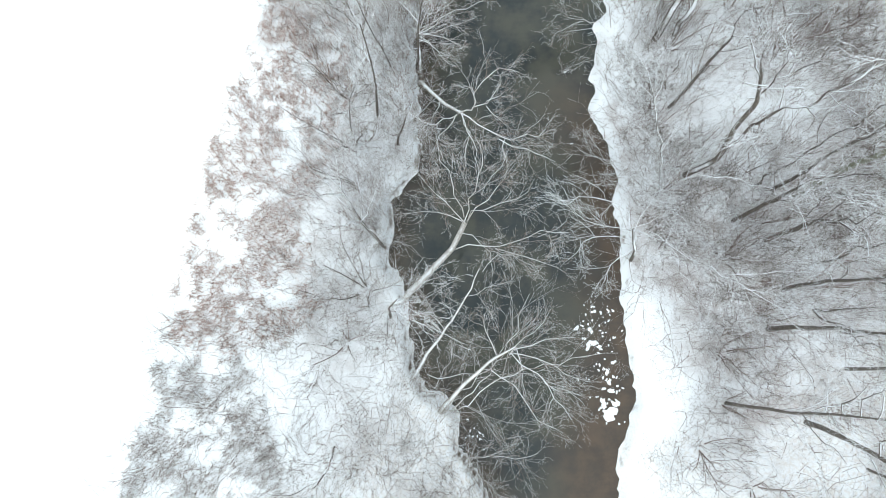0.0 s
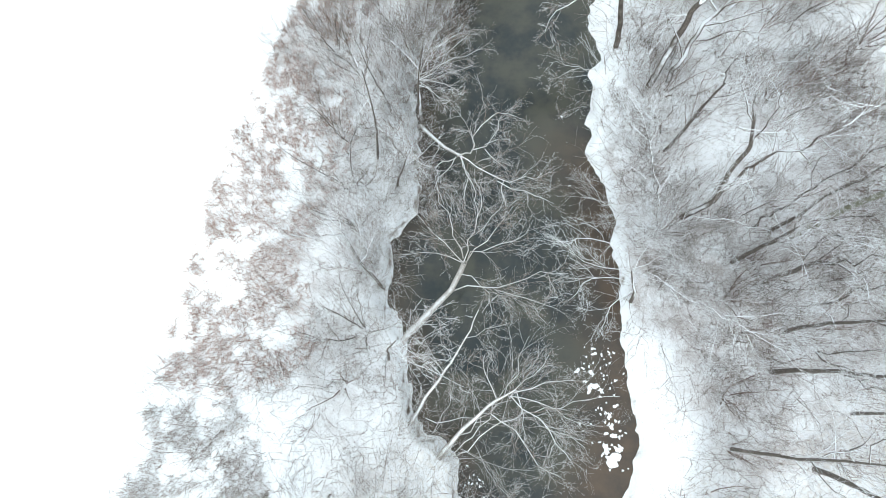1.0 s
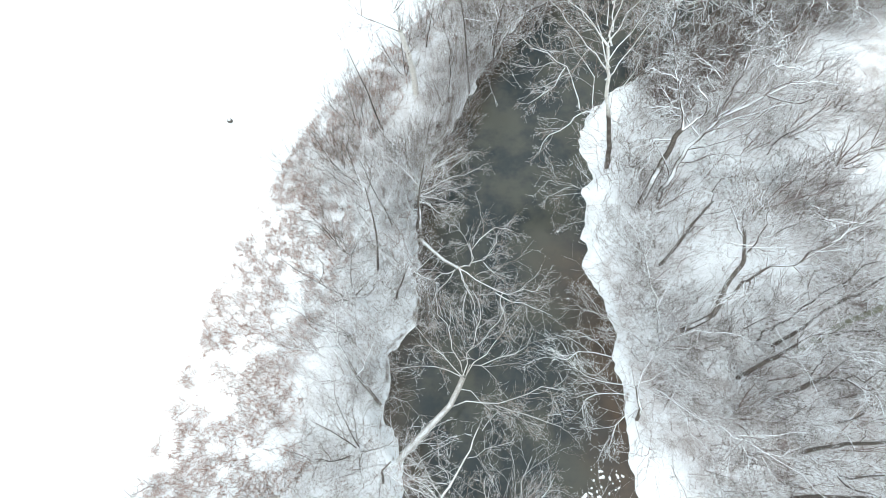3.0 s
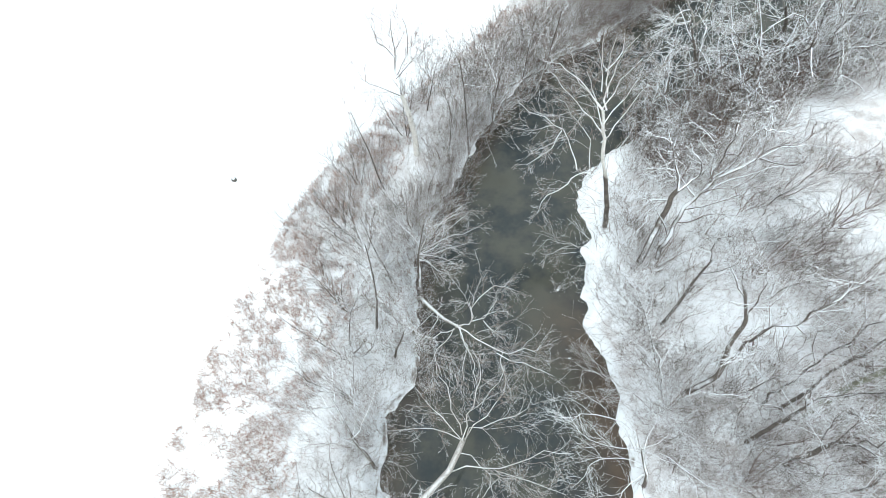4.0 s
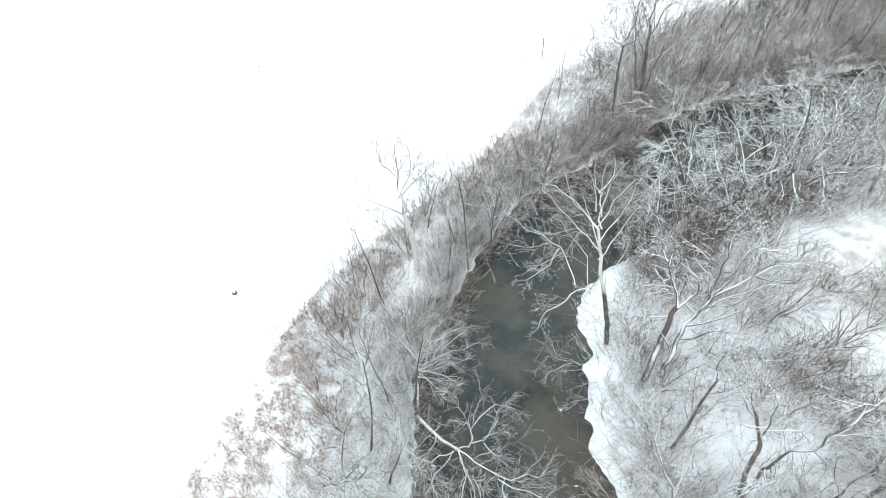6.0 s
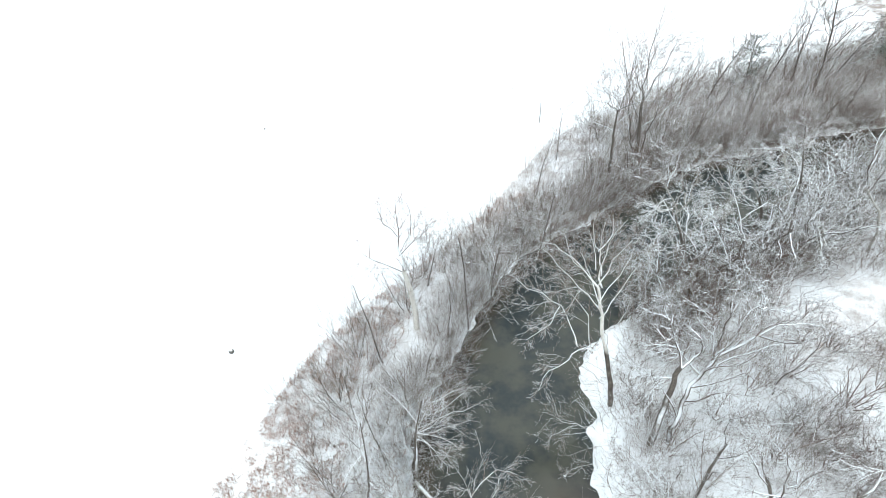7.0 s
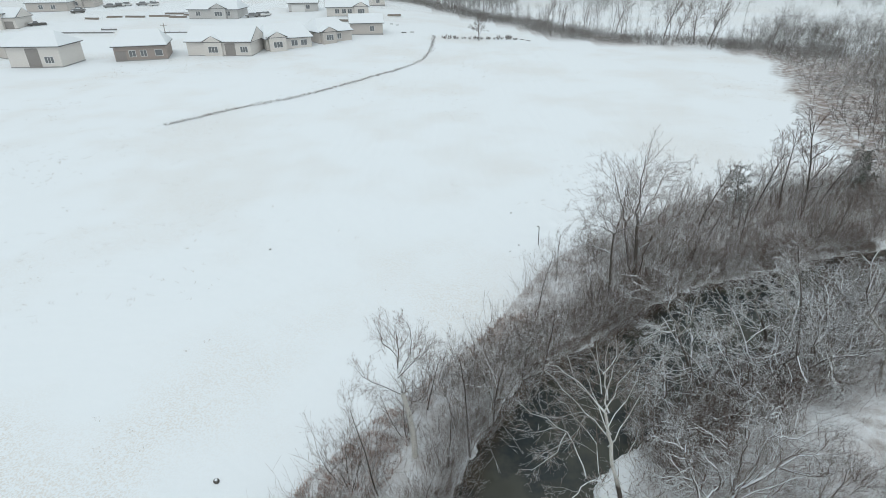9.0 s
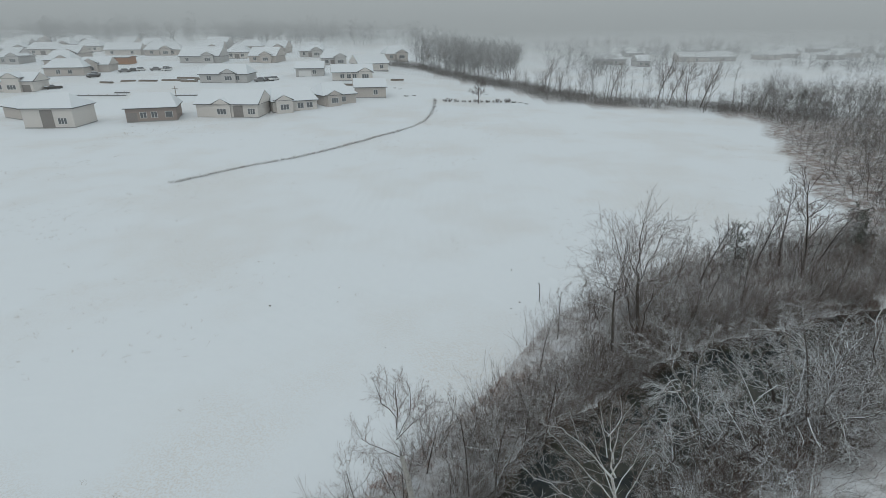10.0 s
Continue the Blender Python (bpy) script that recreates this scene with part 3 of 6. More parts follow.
def spots(points, small, large, tall=(0.9, 1.15), sink=0.02):
    xs, ys = np.array([p[0] for p in points]), np.array([p[1] for p in points])
    zs = ground_height(xs, ys)
    return [(x, y, z - sink, rng.uniform(0, 6.28), rng.uniform(small, large), rng.uniform(*tall)) for x, y, z in zip(xs, ys, zs)]


# the trees that lean over the creek, limb by limb: first and last radius, and a few points of its line
SAWN = [
    (0.155, 0.1, [(-2.05, 1.48, 0.6), (-1.0, 2.35, 1.8), (-0.04, 3.14, 3.0), (0.48, 3.97, 4.3)]),
    (0.07, 0.02, [(0.48, 3.97, 4.3), (0.18, 4.7, 5.2), (-0.28, 5.74, 6.0), (-0.51, 6.5, 6.5)]),
    (0.07, 0.02, [(0.48, 3.97, 4.3), (0.83, 4.9, 5.3), (1.16, 5.61, 6.0), (0.88, 6.41, 6.6)]),
    (0.06, 0.02, [(0.48, 3.97, 4.3), (1.2, 4.66, 5.0), (1.92, 5.14, 5.6), (1.95, 5.92, 6.2)]),
    (0.06, 0.015, [(0.48, 3.97, 4.3), (1.09, 4.33, 4.9), (2.25, 4.46, 5.5), (2.87, 5.0, 5.9)]),
    (0.06, 0.015, [(0.48, 3.97, 4.3), (-0.19, 4.49, 5.0), (-0.86, 5.02, 5.6), (-1.22, 5.59, 6.0)]),
    (0.06, 0.015, [(0.48, 3.97, 4.3), (-0.52, 4.15, 5.0), (-1.71, 4.09, 5.6)]),
    (0.08, 0.02, [(0.1, 3.26, 3.2), (1.68, 3.09, 4.0), (2.66, 3.26, 4.8), (4.01, 3.16, 5.5)]),
    (0.05, 0.015, [(1.68, 3.09, 4.0), (2.28, 2.66, 4.5), (3.69, 1.99, 5.0)]),
    (0.05, 0.015, [(0.31, 3.66, 3.8), (1.08, 3.12, 4.2), (1.47, 1.89, 4.8)]),
]
SLIM = [
    (0.1, 0.018, [(-1.89, -2.08, 0.4), (-0.85, -0.61, 1.4), (-0.12, 0.33, 2.3), (0.46, 1.23, 3.1), (0.99, 2.15, 4.0)]),
    (0.04, 0.012, [(-0.4, -0.04, 2.0), (-0.88, 0.85, 2.7), (-1.42, 1.82, 3.3)]),
    (0.04, 0.012, [(-0.12, 0.33, 2.3), (-0.31, 1.15, 3.0), (-0.6, 1.98, 3.6)]),
    (0.04, 0.012, [(0.46, 1.23, 3.1), (1.23, 1.53, 3.8), (1.99, 1.64, 4.3)]),
    (0.03, 0.012, [(0.99, 2.15, 4.0), (1.6, 2.65, 4.6), (2.06, 2.48, 5.0)]),
    (0.035, 0.015, [(-1.13, -2.64, 0.4), (-0.22, -1.31, 1.4), (0.0, -0.16, 2.3), (-0.06, 0.6, 3.0)]),
]
CLUMP = [
    (0.13, 0.04, [(-0.76, -3.42, 0.6), (0.06, -2.44, 1.6), (0.93, -1.62, 2.5), (1.53, -1.05, 3.1), (2.21, -0.69, 3.6)]),
    (0.09, 0.03, [(-0.45, -3.31, 0.6), (0.59, -2.3, 1.6), (1.34, -1.55, 2.4), (1.99, -0.92, 3)]),
    (0.1, 0.02, [(-0.02, -3.41, 0.6), (1.7, -2.08, 1.8), (3.06, -1.46, 2.7), (4.26, -1.23, 3.4), (5.77, -1, 4.2)]),
    (0.09, 0.02, [(-0.2, -3.33, 0.6), (0.94, -2.15, 1.8), (1.84, -0.98, 2.8), (2.42, 0.32, 3.6), (2.68, 1.25, 4.2)]),
    (0.06, 0.015, [(-1.17, -1.79, 1.4), (-0.34, -1.96, 1.7), (0.6, -1.61, 2.1), (1.94, -1.66, 2.6)]),
    (0.09, 0.02, [(2.04, -0.98, 3), (2.93, -1.81, 3.4), (3.54, -2.6, 3.7), (4.06, -3.28, 4)]),
    (0.08, 0.02, [(1.39, -1.6, 2.4), (2.12, -2.21, 2.8), (2.88, -3.43, 3.2), (3.57, -3.68, 3.5)]),
    (0.07, 0.02, [(2.21, -0.72, 3.6), (3.33, -0.53, 4), (4.15, -0.41, 4.4)]),
    (0.07, 0.02, [(2.14, -0.92, 3.1), (3.38, -1.31, 3.5), (3.94, -1.64, 3.8), (4.64, -1.97, 4.1)]),
    (0.07, 0.02, [(1.53, -1.05, 3.1), (1.09, -0.18, 3.7), (1.04, 0.56, 4.2)]),
    (0.06, 0.02, [(1.99, -0.92, 3), (2.97, -0.23, 3.7), (3.5, 0.59, 4.3)]),
    (0.06, 0.02, [(2.21, -0.69, 3.6), (2.4, -1.57, 3.9), (2.48, -2.36, 4.2)]),
    (0.05, 0.02, [(2.93, -1.81, 3.4), (3.71, -2.34, 3.7), (4.47, -2.63, 4)]),
]
FALLEN = [
    (0.11, 0.06, [(-1.26, 11.29, 0.6), (-0.45, 10.09, 1.3), (0.47, 9.16, 2)]),
    (0.1, 0.03, [(0.47, 9.16, 2), (1.01, 9.13, 2.4), (1.12, 9.68, 2.8), (1.83, 10.36, 3.2), (2.17, 10.36, 3.5), (2.78, 10.06, 3.8)]),
    (0.07, 0.02, [(1.01, 9.13, 2.4), (1.61, 9.27, 2.8), (2.14, 9.81, 3.2), (2.19, 10.2, 3.5)]),
    (0.05, 0.015, [(1.12, 9.68, 2.8), (0.73, 9.74, 3.1), (0.27, 9.7, 3.3)]),
    (0.05, 0.015, [(1.61, 9.27, 2.8), (2.21, 9.42, 3.1), (2.69, 9.2, 3.3)]),
    (0.11, 0.03, [(0.47, 9.16, 2), (1.25, 8.62, 2.2), (2.14, 7.76, 2.5), (3.5, 7.61, 2.8), (3.89, 7.95, 3)]),
    (0.08, 0.02, [(2.14, 7.76, 2.5), (2.78, 7.31, 2.7), (3.6, 7, 2.9), (4.1, 6.49, 3)]),
    (0.06, 0.02, [(2.14, 7.76, 2.5), (2.22, 6.71, 2.9), (1.66, 6.01, 3.2), (1.12, 5.13, 3.5)]),
    (0.08, 0.02, [(0.47, 9.16, 2), (0.88, 7.71, 2.6), (1.11, 6.71, 3), (1.02, 5.56, 3.4)]),
    (0.07, 0.02, [(0.47, 9.16, 2), (0.74, 8.04, 2.6), (0.57, 6.94, 3), (0.26, 6.2, 3.4)]),
    (0.08, 0.02, [(0.36, 9.14, 1.9), (-0.3, 8.73, 2.2), (-0.82, 8.46, 2.5), (-1.18, 7.87, 2.8)]),
    (0.06, 0.02, [(0.36, 9.14, 1.9), (-0.15, 8.26, 2.4), (-0.62, 7.48, 2.8), (-0.28, 6.59, 3.2)]),
    (0.05, 0.02, [(-0.45, 10.09, 1.3), (-0.68, 9.19, 1.8), (-1.16, 8.48, 2.2), (-1.47, 7.83, 2.5)]),
    (0.06, 0.015, [(1.51, 9.17, 2.6), (2.1, 8.57, 2.8), (2.36, 7.94, 3)]),
    (0.05, 0.015, [(1.25, 8.62, 2.2), (1.81, 8.66, 2.6), (2.49, 8.35, 2.9)]),
]
BOUGH_LOW = [
    (0.07, 0.02, [(0.3, -5.83, 0.6), (0.59, -5.23, 1.0), (1.3, -4.96, 1.6), (2.17, -5.07, 2.1), (3.06, -4.67, 2.6)]),
    (0.03, 0.01, [(1.3, -4.96, 1.6), (1.94, -4.67, 2.0), (2.45, -4.39, 2.4)]),
    (0.04, 0.012, [(0.3, -5.83, 0.6), (1.05, -5.99, 1.3), (1.44, -6.49, 1.8)]),
]
OVERHANG = [
    (0.09, 0.05, [(7.7, 2.85, 1.0), (7.48, 3.34, 1.8), (7.21, 3.79, 2.6)]),
    (0.07, 0.02, [(7.21, 3.79, 2.6), (6.72, 4.8, 2.6), (5.67, 5.02, 2.8), (4.67, 4.86, 3.0), (3.99, 4.99, 3.1)]),
    (0.06, 0.015, [(7.48, 3.34, 1.8), (6.3, 3.66, 2.2), (5.15, 3.23, 2.6), (4.38, 2.62, 2.9)]),
    (0.06, 0.015, [(7.56, 3.14, 1.5), (6.56, 2.42, 1.8), (5.84, 1.26, 2.2)]),
    (0.05, 0.015, [(7.21, 3.79, 2.6), (5.77, 3.98, 3.0), (4.82, 4.38, 3.4), (4.37, 5.1, 3.7)]),
    (0.06, 0.015, [(7.21, 3.79, 2.6), (7.76, 4.86, 3.8), (8.13, 5.39, 4.6)]),
    (0.05, 0.015, [(7.21, 3.79, 2.6), (8.03, 3.0, 3.8), (8.84, 2.03, 4.6)]),
    (0.05, 0.015, [(7.21, 3.79, 2.6), (7.97, 3.91, 3.6), (8.52, 3.5, 4.5)]),
]
RB1 = [
    (0.05, 0.015, [(7.02, 13.84, 0.8), (6.1, 13.51, 1.3), (5.36, 13.46, 1.8), (4.54, 13.35, 2.2)]),
    (0.03, 0.01, [(6.1, 13.51, 1.3), (5.23, 13.04, 1.7), (4.66, 12.56, 2.0)]),
]
RB2 = [
    (0.045, 0.015, [(7.44, 6.81, 0.7), (6.67, 7.03, 1.3), (5.97, 7.25, 1.7), (5.29, 7.39, 2.1)]),
    (0.03, 0.01, [(6.67, 7.03, 1.3), (6.1, 7.76, 1.8), (5.73, 8.0, 2.2)]),
    (0.03, 0.01, [(6.91, 11.9, 0.7), (6.01, 11.62, 1.2), (5.15, 11.28, 1.6)]),
]
SYCAMORE = [
    (0.14, 0.06, [(8.24, 15.22, 0.9), (7.8, 15.57, 3.0), (7.25, 16.01, 5.0), (6.76, 16.49, 7.4)]),
    (0.09, 0.02, [(6.76, 16.49, 7.4), (6.68, 16.8, 8.2), (6.62, 17.1, 9.0), (6.7, 17.4, 10.3)]),
    (0.07, 0.02, [(6.76, 16.49, 7.4), (5.89, 16.75, 8.3), (4.96, 17.01, 9.2), (4.07, 16.88, 9.7)]),
    (0.07, 0.02, [(6.76, 16.49, 7.4), (7.25, 16.88, 8.6), (7.85, 17.11, 9.5)]),
    (0.06, 0.02, [(7.01, 16.21, 6.3), (6.36, 16.76, 7.8), (5.81, 17.15, 9.0)]),
    (0.07, 0.015, [(7, 16.25, 6.2), (6.01, 16.74, 7.21), (4.25, 17.33, 9)]),
    (0.055, 0.015, [(6.76, 16.49, 7.4), (5.65, 17.07, 8.47), (5.02, 17.54, 9.8)]),
    (0.05, 0.015, [(6.68, 16.8, 8.2), (6.34, 17.36, 9.25), (5.7, 17.66, 10.2)]),
    (0.06, 0.015, [(6.62, 17.1, 9), (6.29, 17.33, 9.47), (6.33, 17.62, 10.6)]),
    (0.07, 0.015, [(6.62, 17.1, 9), (7.05, 17.42, 9.63), (7.04, 17.69, 10.6)]),
    (0.055, 0.015, [(6.7, 16.7, 7.9), (6.99, 17.23, 9.21), (7.61, 17.52, 10.3)]),
    (0.05, 0.015, [(6.88, 16.37, 6.8), (7.66, 16.79, 7.81), (8.28, 17.3, 9.6)]),
    (0.06, 0.015, [(7.1, 16.15, 5.7), (7.75, 16.63, 7.16), (8.74, 17.02, 8.8)]),
    (0.09, 0.05, [(7.38, 15.77, 4.4), (6.75, 15.45, 4.4), (6.14, 15.52, 4.5)]),
    (0.06, 0.02, [(6.14, 15.52, 4.5), (5.72, 16.02, 5.5), (5.26, 16.42, 6.3), (4.3, 16.55, 7.0), (3.32, 16.71, 7.6)]),
    (0.05, 0.015, [(6.75, 15.45, 4.4), (6.47, 16.34, 5.8), (5.81, 16.6, 6.8), (4.82, 16.87, 7.8)]),
    (0.05, 0.015, [(6.14, 15.52, 4.5), (5.54, 15.03, 4.3), (4.69, 14.62, 4.1), (4.14, 13.65, 3.9)]),
    (0.04, 0.012, [(5.26, 16.42, 6.3), (4.4, 15.38, 6.2), (3.51, 14.78, 6.0)]),
    (0.05, 0.015, [(7.25, 16.01, 5.0), (7.77, 15.99, 5.4), (8.36, 16.66, 6.5)]),
]
WHITETRUNK = [
    (0.19, 0.11, [(-1.41, 19.64, 1.0), (-1.64, 19.81, 3.5), (-1.96, 19.7, 5.5)]),
    (0.08, 0.02, [(-1.96, 19.7, 5.5), (-2.19, 20.47, 7.0), (-2.27, 20.71, 9.0)]),
    (0.07, 0.02, [(-1.96, 19.7, 5.5), (-3.24, 19.4, 6.6), (-4.12, 19.35, 7.4)]),
    (0.06, 0.02, [(-2.11, 20.2, 6.2), (-1.04, 20.15, 7.4), (-0.41, 20.12, 8.2)]),
    (0.06, 0.02, [(-2.19, 20.47, 7.0), (-2.87, 20.45, 8.0), (-3.14, 20.53, 9.0)]),
    (0.05, 0.02, [(-2.11, 20.2, 6.2), (-1.47, 20.66, 7.8), (-1.78, 20.89, 9.0)]),
]
TWIN = [
    (0.17, 0.1, [(9.53, 12.91, 1.0), (10.03, 13.82, 3.0), (10.15, 14.2, 4.3), (10.28, 14.24, 4.8)]),
    (0.08, 0.03, [(10.28, 14.24, 4.8), (10.12, 14.48, 5.4), (9.77, 14.72, 6.2), (9.4, 14.93, 7.0)]),
    (0.05, 0.015, [(9.4, 14.93, 7.0), (9.17, 15.08, 7.4), (8.91, 15.22, 8.2)]),
    (0.045, 0.012, [(9.35, 14.93, 7.0), (8.78, 15.17, 7.2), (8.3, 15.35, 7.3)]),
    (0.04, 0.012, [(9.45, 14.89, 6.9), (9.61, 15.14, 7.3), (9.66, 15.17, 7.7)]),
    (0.075, 0.025, [(10.28, 14.24, 4.8), (10.71, 14.27, 5.3), (10.97, 14.33, 5.6), (10.8, 14.45, 6.2), (10.32, 14.58, 6.8)]),
    (0.04, 0.012, [(10.97, 14.33, 5.6), (11.22, 14.44, 6.2), (11.44, 14.37, 6.8)]),
    (0.05, 0.012, [(10.19, 14.09, 4.1), (9.69, 14.23, 4.1), (9.26, 14.16, 4.1), (8.83, 13.98, 4.0), (8.04, 13.87, 3.8)]),
    (0.045, 0.012, [(10.2, 14.51, 5.2), (9.88, 14.67, 5.3), (9.49, 14.7, 5.3), (8.86, 14.47, 5.2)]),
    (0.03, 0.01, [(9.62, 14.34, 3.0), (8.97, 13.34, 2.2), (8.7, 13.09, 1.8)]),
    (0.17, 0.06, [(10.28, 13.02, 1.0), (10.74, 13.75, 2.7), (11.15, 14.18, 4.0), (11.58, 14.33, 4.9), (12.11, 14.47, 5.7), (12.81, 14.4, 6.5), (13.1, 14.47, 7.0)]),
    (0.075, 0.02, [(11.6, 14.35, 5.0), (11.59, 14.51, 5.8), (11.59, 14.6, 6.6), (11.65, 14.8, 7.5), (11.55, 14.96, 8.4)]),
    (0.07, 0.02, [(11.68, 14.43, 5.1), (12.03, 14.55, 5.7), (12.26, 14.65, 6.3), (12.49, 14.9, 7.3), (12.89, 15.03, 7.7)]),
    (0.07, 0.02, [(11.48, 14.1, 4.7), (11.77, 14.1, 5.0), (12.3, 14.2, 5.5), (13.11, 14.2, 6.1), (14.45, 14.22, 6.5)]),
    (0.03, 0.01, [(12.28, 14.18, 5.4), (12.77, 14.19, 5.3), (13.33, 14.11, 5.1)]),
    (0.06, 0.015, [(13.05, 14.39, 6.8), (13.71, 14.4, 7.2), (14.44, 14.39, 7.4), (15.45, 14.25, 7.3)]),
    (0.05, 0.015, [(12.89, 15.03, 7.7), (13.29, 15.03, 7.6), (13.86, 15.05, 7.4), (14.24, 15.09, 7.8), (14.85, 15.15, 8.1), (15.92, 15.17, 8.0)]),
    (0.03, 0.01, [(13.84, 15.0, 7.4), (14.86, 14.94, 7.2), (15.43, 15.09, 7.4), (15.29, 15.16, 7.9)]),
    (0.035, 0.01, [(10.99, 14.84, 6.6), (11.33, 14.83, 7.2), (11.74, 14.84, 7.7)]),
    (0.03, 0.01, [(13.01, 15.09, 7.7), (13.33, 15.09, 7.0), (13.82, 15.08, 6.5)]),
    (0.04, 0.012, [(11.09, 14.07, 3.8), (11.62, 14.0, 3.7), (12.13, 14.02, 3.6)]),
    (0.035, 0.01, [(11.16, 13.89, 3.6), (11.75, 13.65, 3.2), (12.04, 13.28, 2.6)]),
]
LT1 = [
    (0.09, 0.012, [(-3.11, 3.77, 1.0), (-3.6, 4.33, 3.0), (-4.01, 5.05, 4.5), (-4.45, 5.71, 5.6)]),
    (0.04, 0.012, [(-3.6, 4.33, 3.0), (-4.5, 3.99, 4.0), (-5.3, 4.02, 5.0)]),
    (0.04, 0.012, [(-3.6, 4.33, 3.0), (-3.39, 5.22, 4.2), (-3.56, 6.08, 5.0)]),
    (0.04, 0.012, [(-4.01, 5.05, 4.5), (-4.85, 4.8, 5.2), (-5.68, 4.88, 5.8)]),
    (0.04, 0.012, [(-4.01, 5.05, 4.5), (-3.99, 5.76, 5.4), (-4.02, 6.32, 6.2)]),
    (0.04, 0.012, [(-3.4, 4.1, 2.4), (-4.4, 4.5, 3.6), (-5.6, 5.2, 4.6)]),
    (0.04, 0.012, [(-3.6, 4.33, 3.0), (-3.0, 4.9, 4.2), (-2.6, 5.6, 5.2)]),
    (0.04, 0.012, [(-3.8, 4.7, 3.8), (-4.8, 5.6, 5.0), (-5.4, 6.4, 5.8)]),
]
BROAD = [
    (0.17, 0.1, [(15.23, 36.42, 1.3), (14.74, 36.42, 5.5), (14.46, 36.42, 7.83)]),
    (0.08, 0.02, [(14.46, 36.42, 7.83), (14.02, 35.72, 10.76), (13.79, 35.02, 13.45)]),
    (0.09, 0.02, [(14.59, 36.42, 6.91), (15.8, 37.12, 9.48), (16.67, 37.82, 12.05)]),
    (0.07, 0.02, [(14.65, 36.42, 5.5), (13.38, 35.72, 7.69), (12.37, 35.02, 10.18), (11.59, 34.32, 12.29)]),
    (0.08, 0.02, [(14.83, 36.42, 4.54), (17.37, 37.12, 6.73), (18.12, 37.82, 9.84)]),
    (0.06, 0.02, [(14.52, 36.42, 7.37), (13.3, 35.72, 9.9), (12.77, 35.02, 12.25)]),
    (0.06, 0.02, [(17.05, 36.42, 7.05), (18.57, 37.12, 8.44), (19.4, 37.82, 9.07)]),
    (0.06, 0.02, [(14.72, 36.42, 5.02), (12.15, 35.72, 7.69), (10.79, 35.02, 9.11)]),
    (0.09, 0.02, [(15.3, 36.5, 1.3), (15.7, 36.6, 4.5), (16.3, 36.8, 7.5), (17.0, 37.0, 10.3)]),
    (0.09, 0.02, [(15.0, 36.3, 1.3), (14.1, 36.2, 4.5), (13.3, 36.0, 7.5), (13.0, 35.8, 10.6)]),
    (0.06, 0.02, [(14.46, 36.42, 7.83), (14.7, 36.9, 9.6), (15.2, 37.2, 11.6)]),
    (0.06, 0.02, [(14.6, 36.42, 6.4), (13.6, 37.0, 8.6), (13.9, 37.4, 11.0)]),
    (0.06, 0.02, [(15.7, 36.6, 4.5), (16.9, 37.2, 6.6), (18.3, 37.4, 8.2)]),
    (0.06, 0.02, [(14.1, 36.2, 4.5), (12.8, 36.6, 6.2), (11.7, 36.9, 8.2)]),
]
SNAG = [
    (0.14, 0.05, [(12.56, 34.0, 1.1), (12.31, 34.0, 3.52), (12.13, 34.0, 5.38), (12.06, 34.0, 6.95)]),
    (0.06, 0.02, [(12.06, 34.0, 6.95), (12.61, 33.3, 7.74), (13.83, 32.6, 8.29), (15.42, 31.9, 8.42)]),
    (0.06, 0.02, [(12.13, 34.0, 5.38), (11.3, 34.7, 5.46), (10.02, 35.4, 5.56)]),
    (0.06, 0.02, [(12.06, 34.0, 6.95), (10.66, 33.3, 7.95), (9.32, 32.6, 8.08)]),
    (0.05, 0.02, [(12.1, 34.0, 5.61), (13.23, 34.7, 6.38), (14.14, 35.4, 7.39)]),
]

CASCADE = [
    (0.12, 0.08, [(-1.22, 11.6, 0.7), (-1.24, 12.18, 1.6), (-1.23, 12.64, 2.4)]),
    (0.06, 0.02, [(-1.23, 12.64, 2.4), (0.07, 13.62, 3.0), (1.35, 14.37, 3.4)]),
    (0.06, 0.02, [(-1.23, 12.64, 2.4), (0.32, 13.28, 2.8), (1.7, 13.68, 3.0)]),
    (0.06, 0.02, [(-1.23, 12.64, 2.4), (0.05, 12.8, 2.6), (1.17, 13.14, 2.4)]),
    (0.06, 0.02, [(-1.23, 12.64, 2.4), (-0.09, 12.28, 2.2), (0.7, 12.19, 1.8)]),
    (0.06, 0.02, [(-1.23, 12.64, 2.4), (-0.49, 11.95, 2.0), (0.08, 11.96, 1.4)]),
    (0.06, 0.02, [(-1.23, 12.64, 2.4), (-0.44, 13.84, 3.4), (-0.29, 14.7, 4.2)]),
    (0.06, 0.02, [(-1.23, 12.64, 2.4), (-1.61, 13.55, 3.4), (-1.75, 14.25, 4.2)]),
    (0.06, 0.02, [(-1.23, 12.64, 2.4), (-1.88, 12.9, 3.0), (-2.52, 12.99, 3.6)]),
    (0.06, 0.02, [(-1.23, 12.64, 2.4), (-0.71, 13.05, 3.2), (0.6, 14.03, 4.0)]),
    (0.06, 0.02, [(-1.23, 12.64, 2.4), (-1.01, 13.48, 3.5), (-1.05, 14.25, 4.4)]),
]

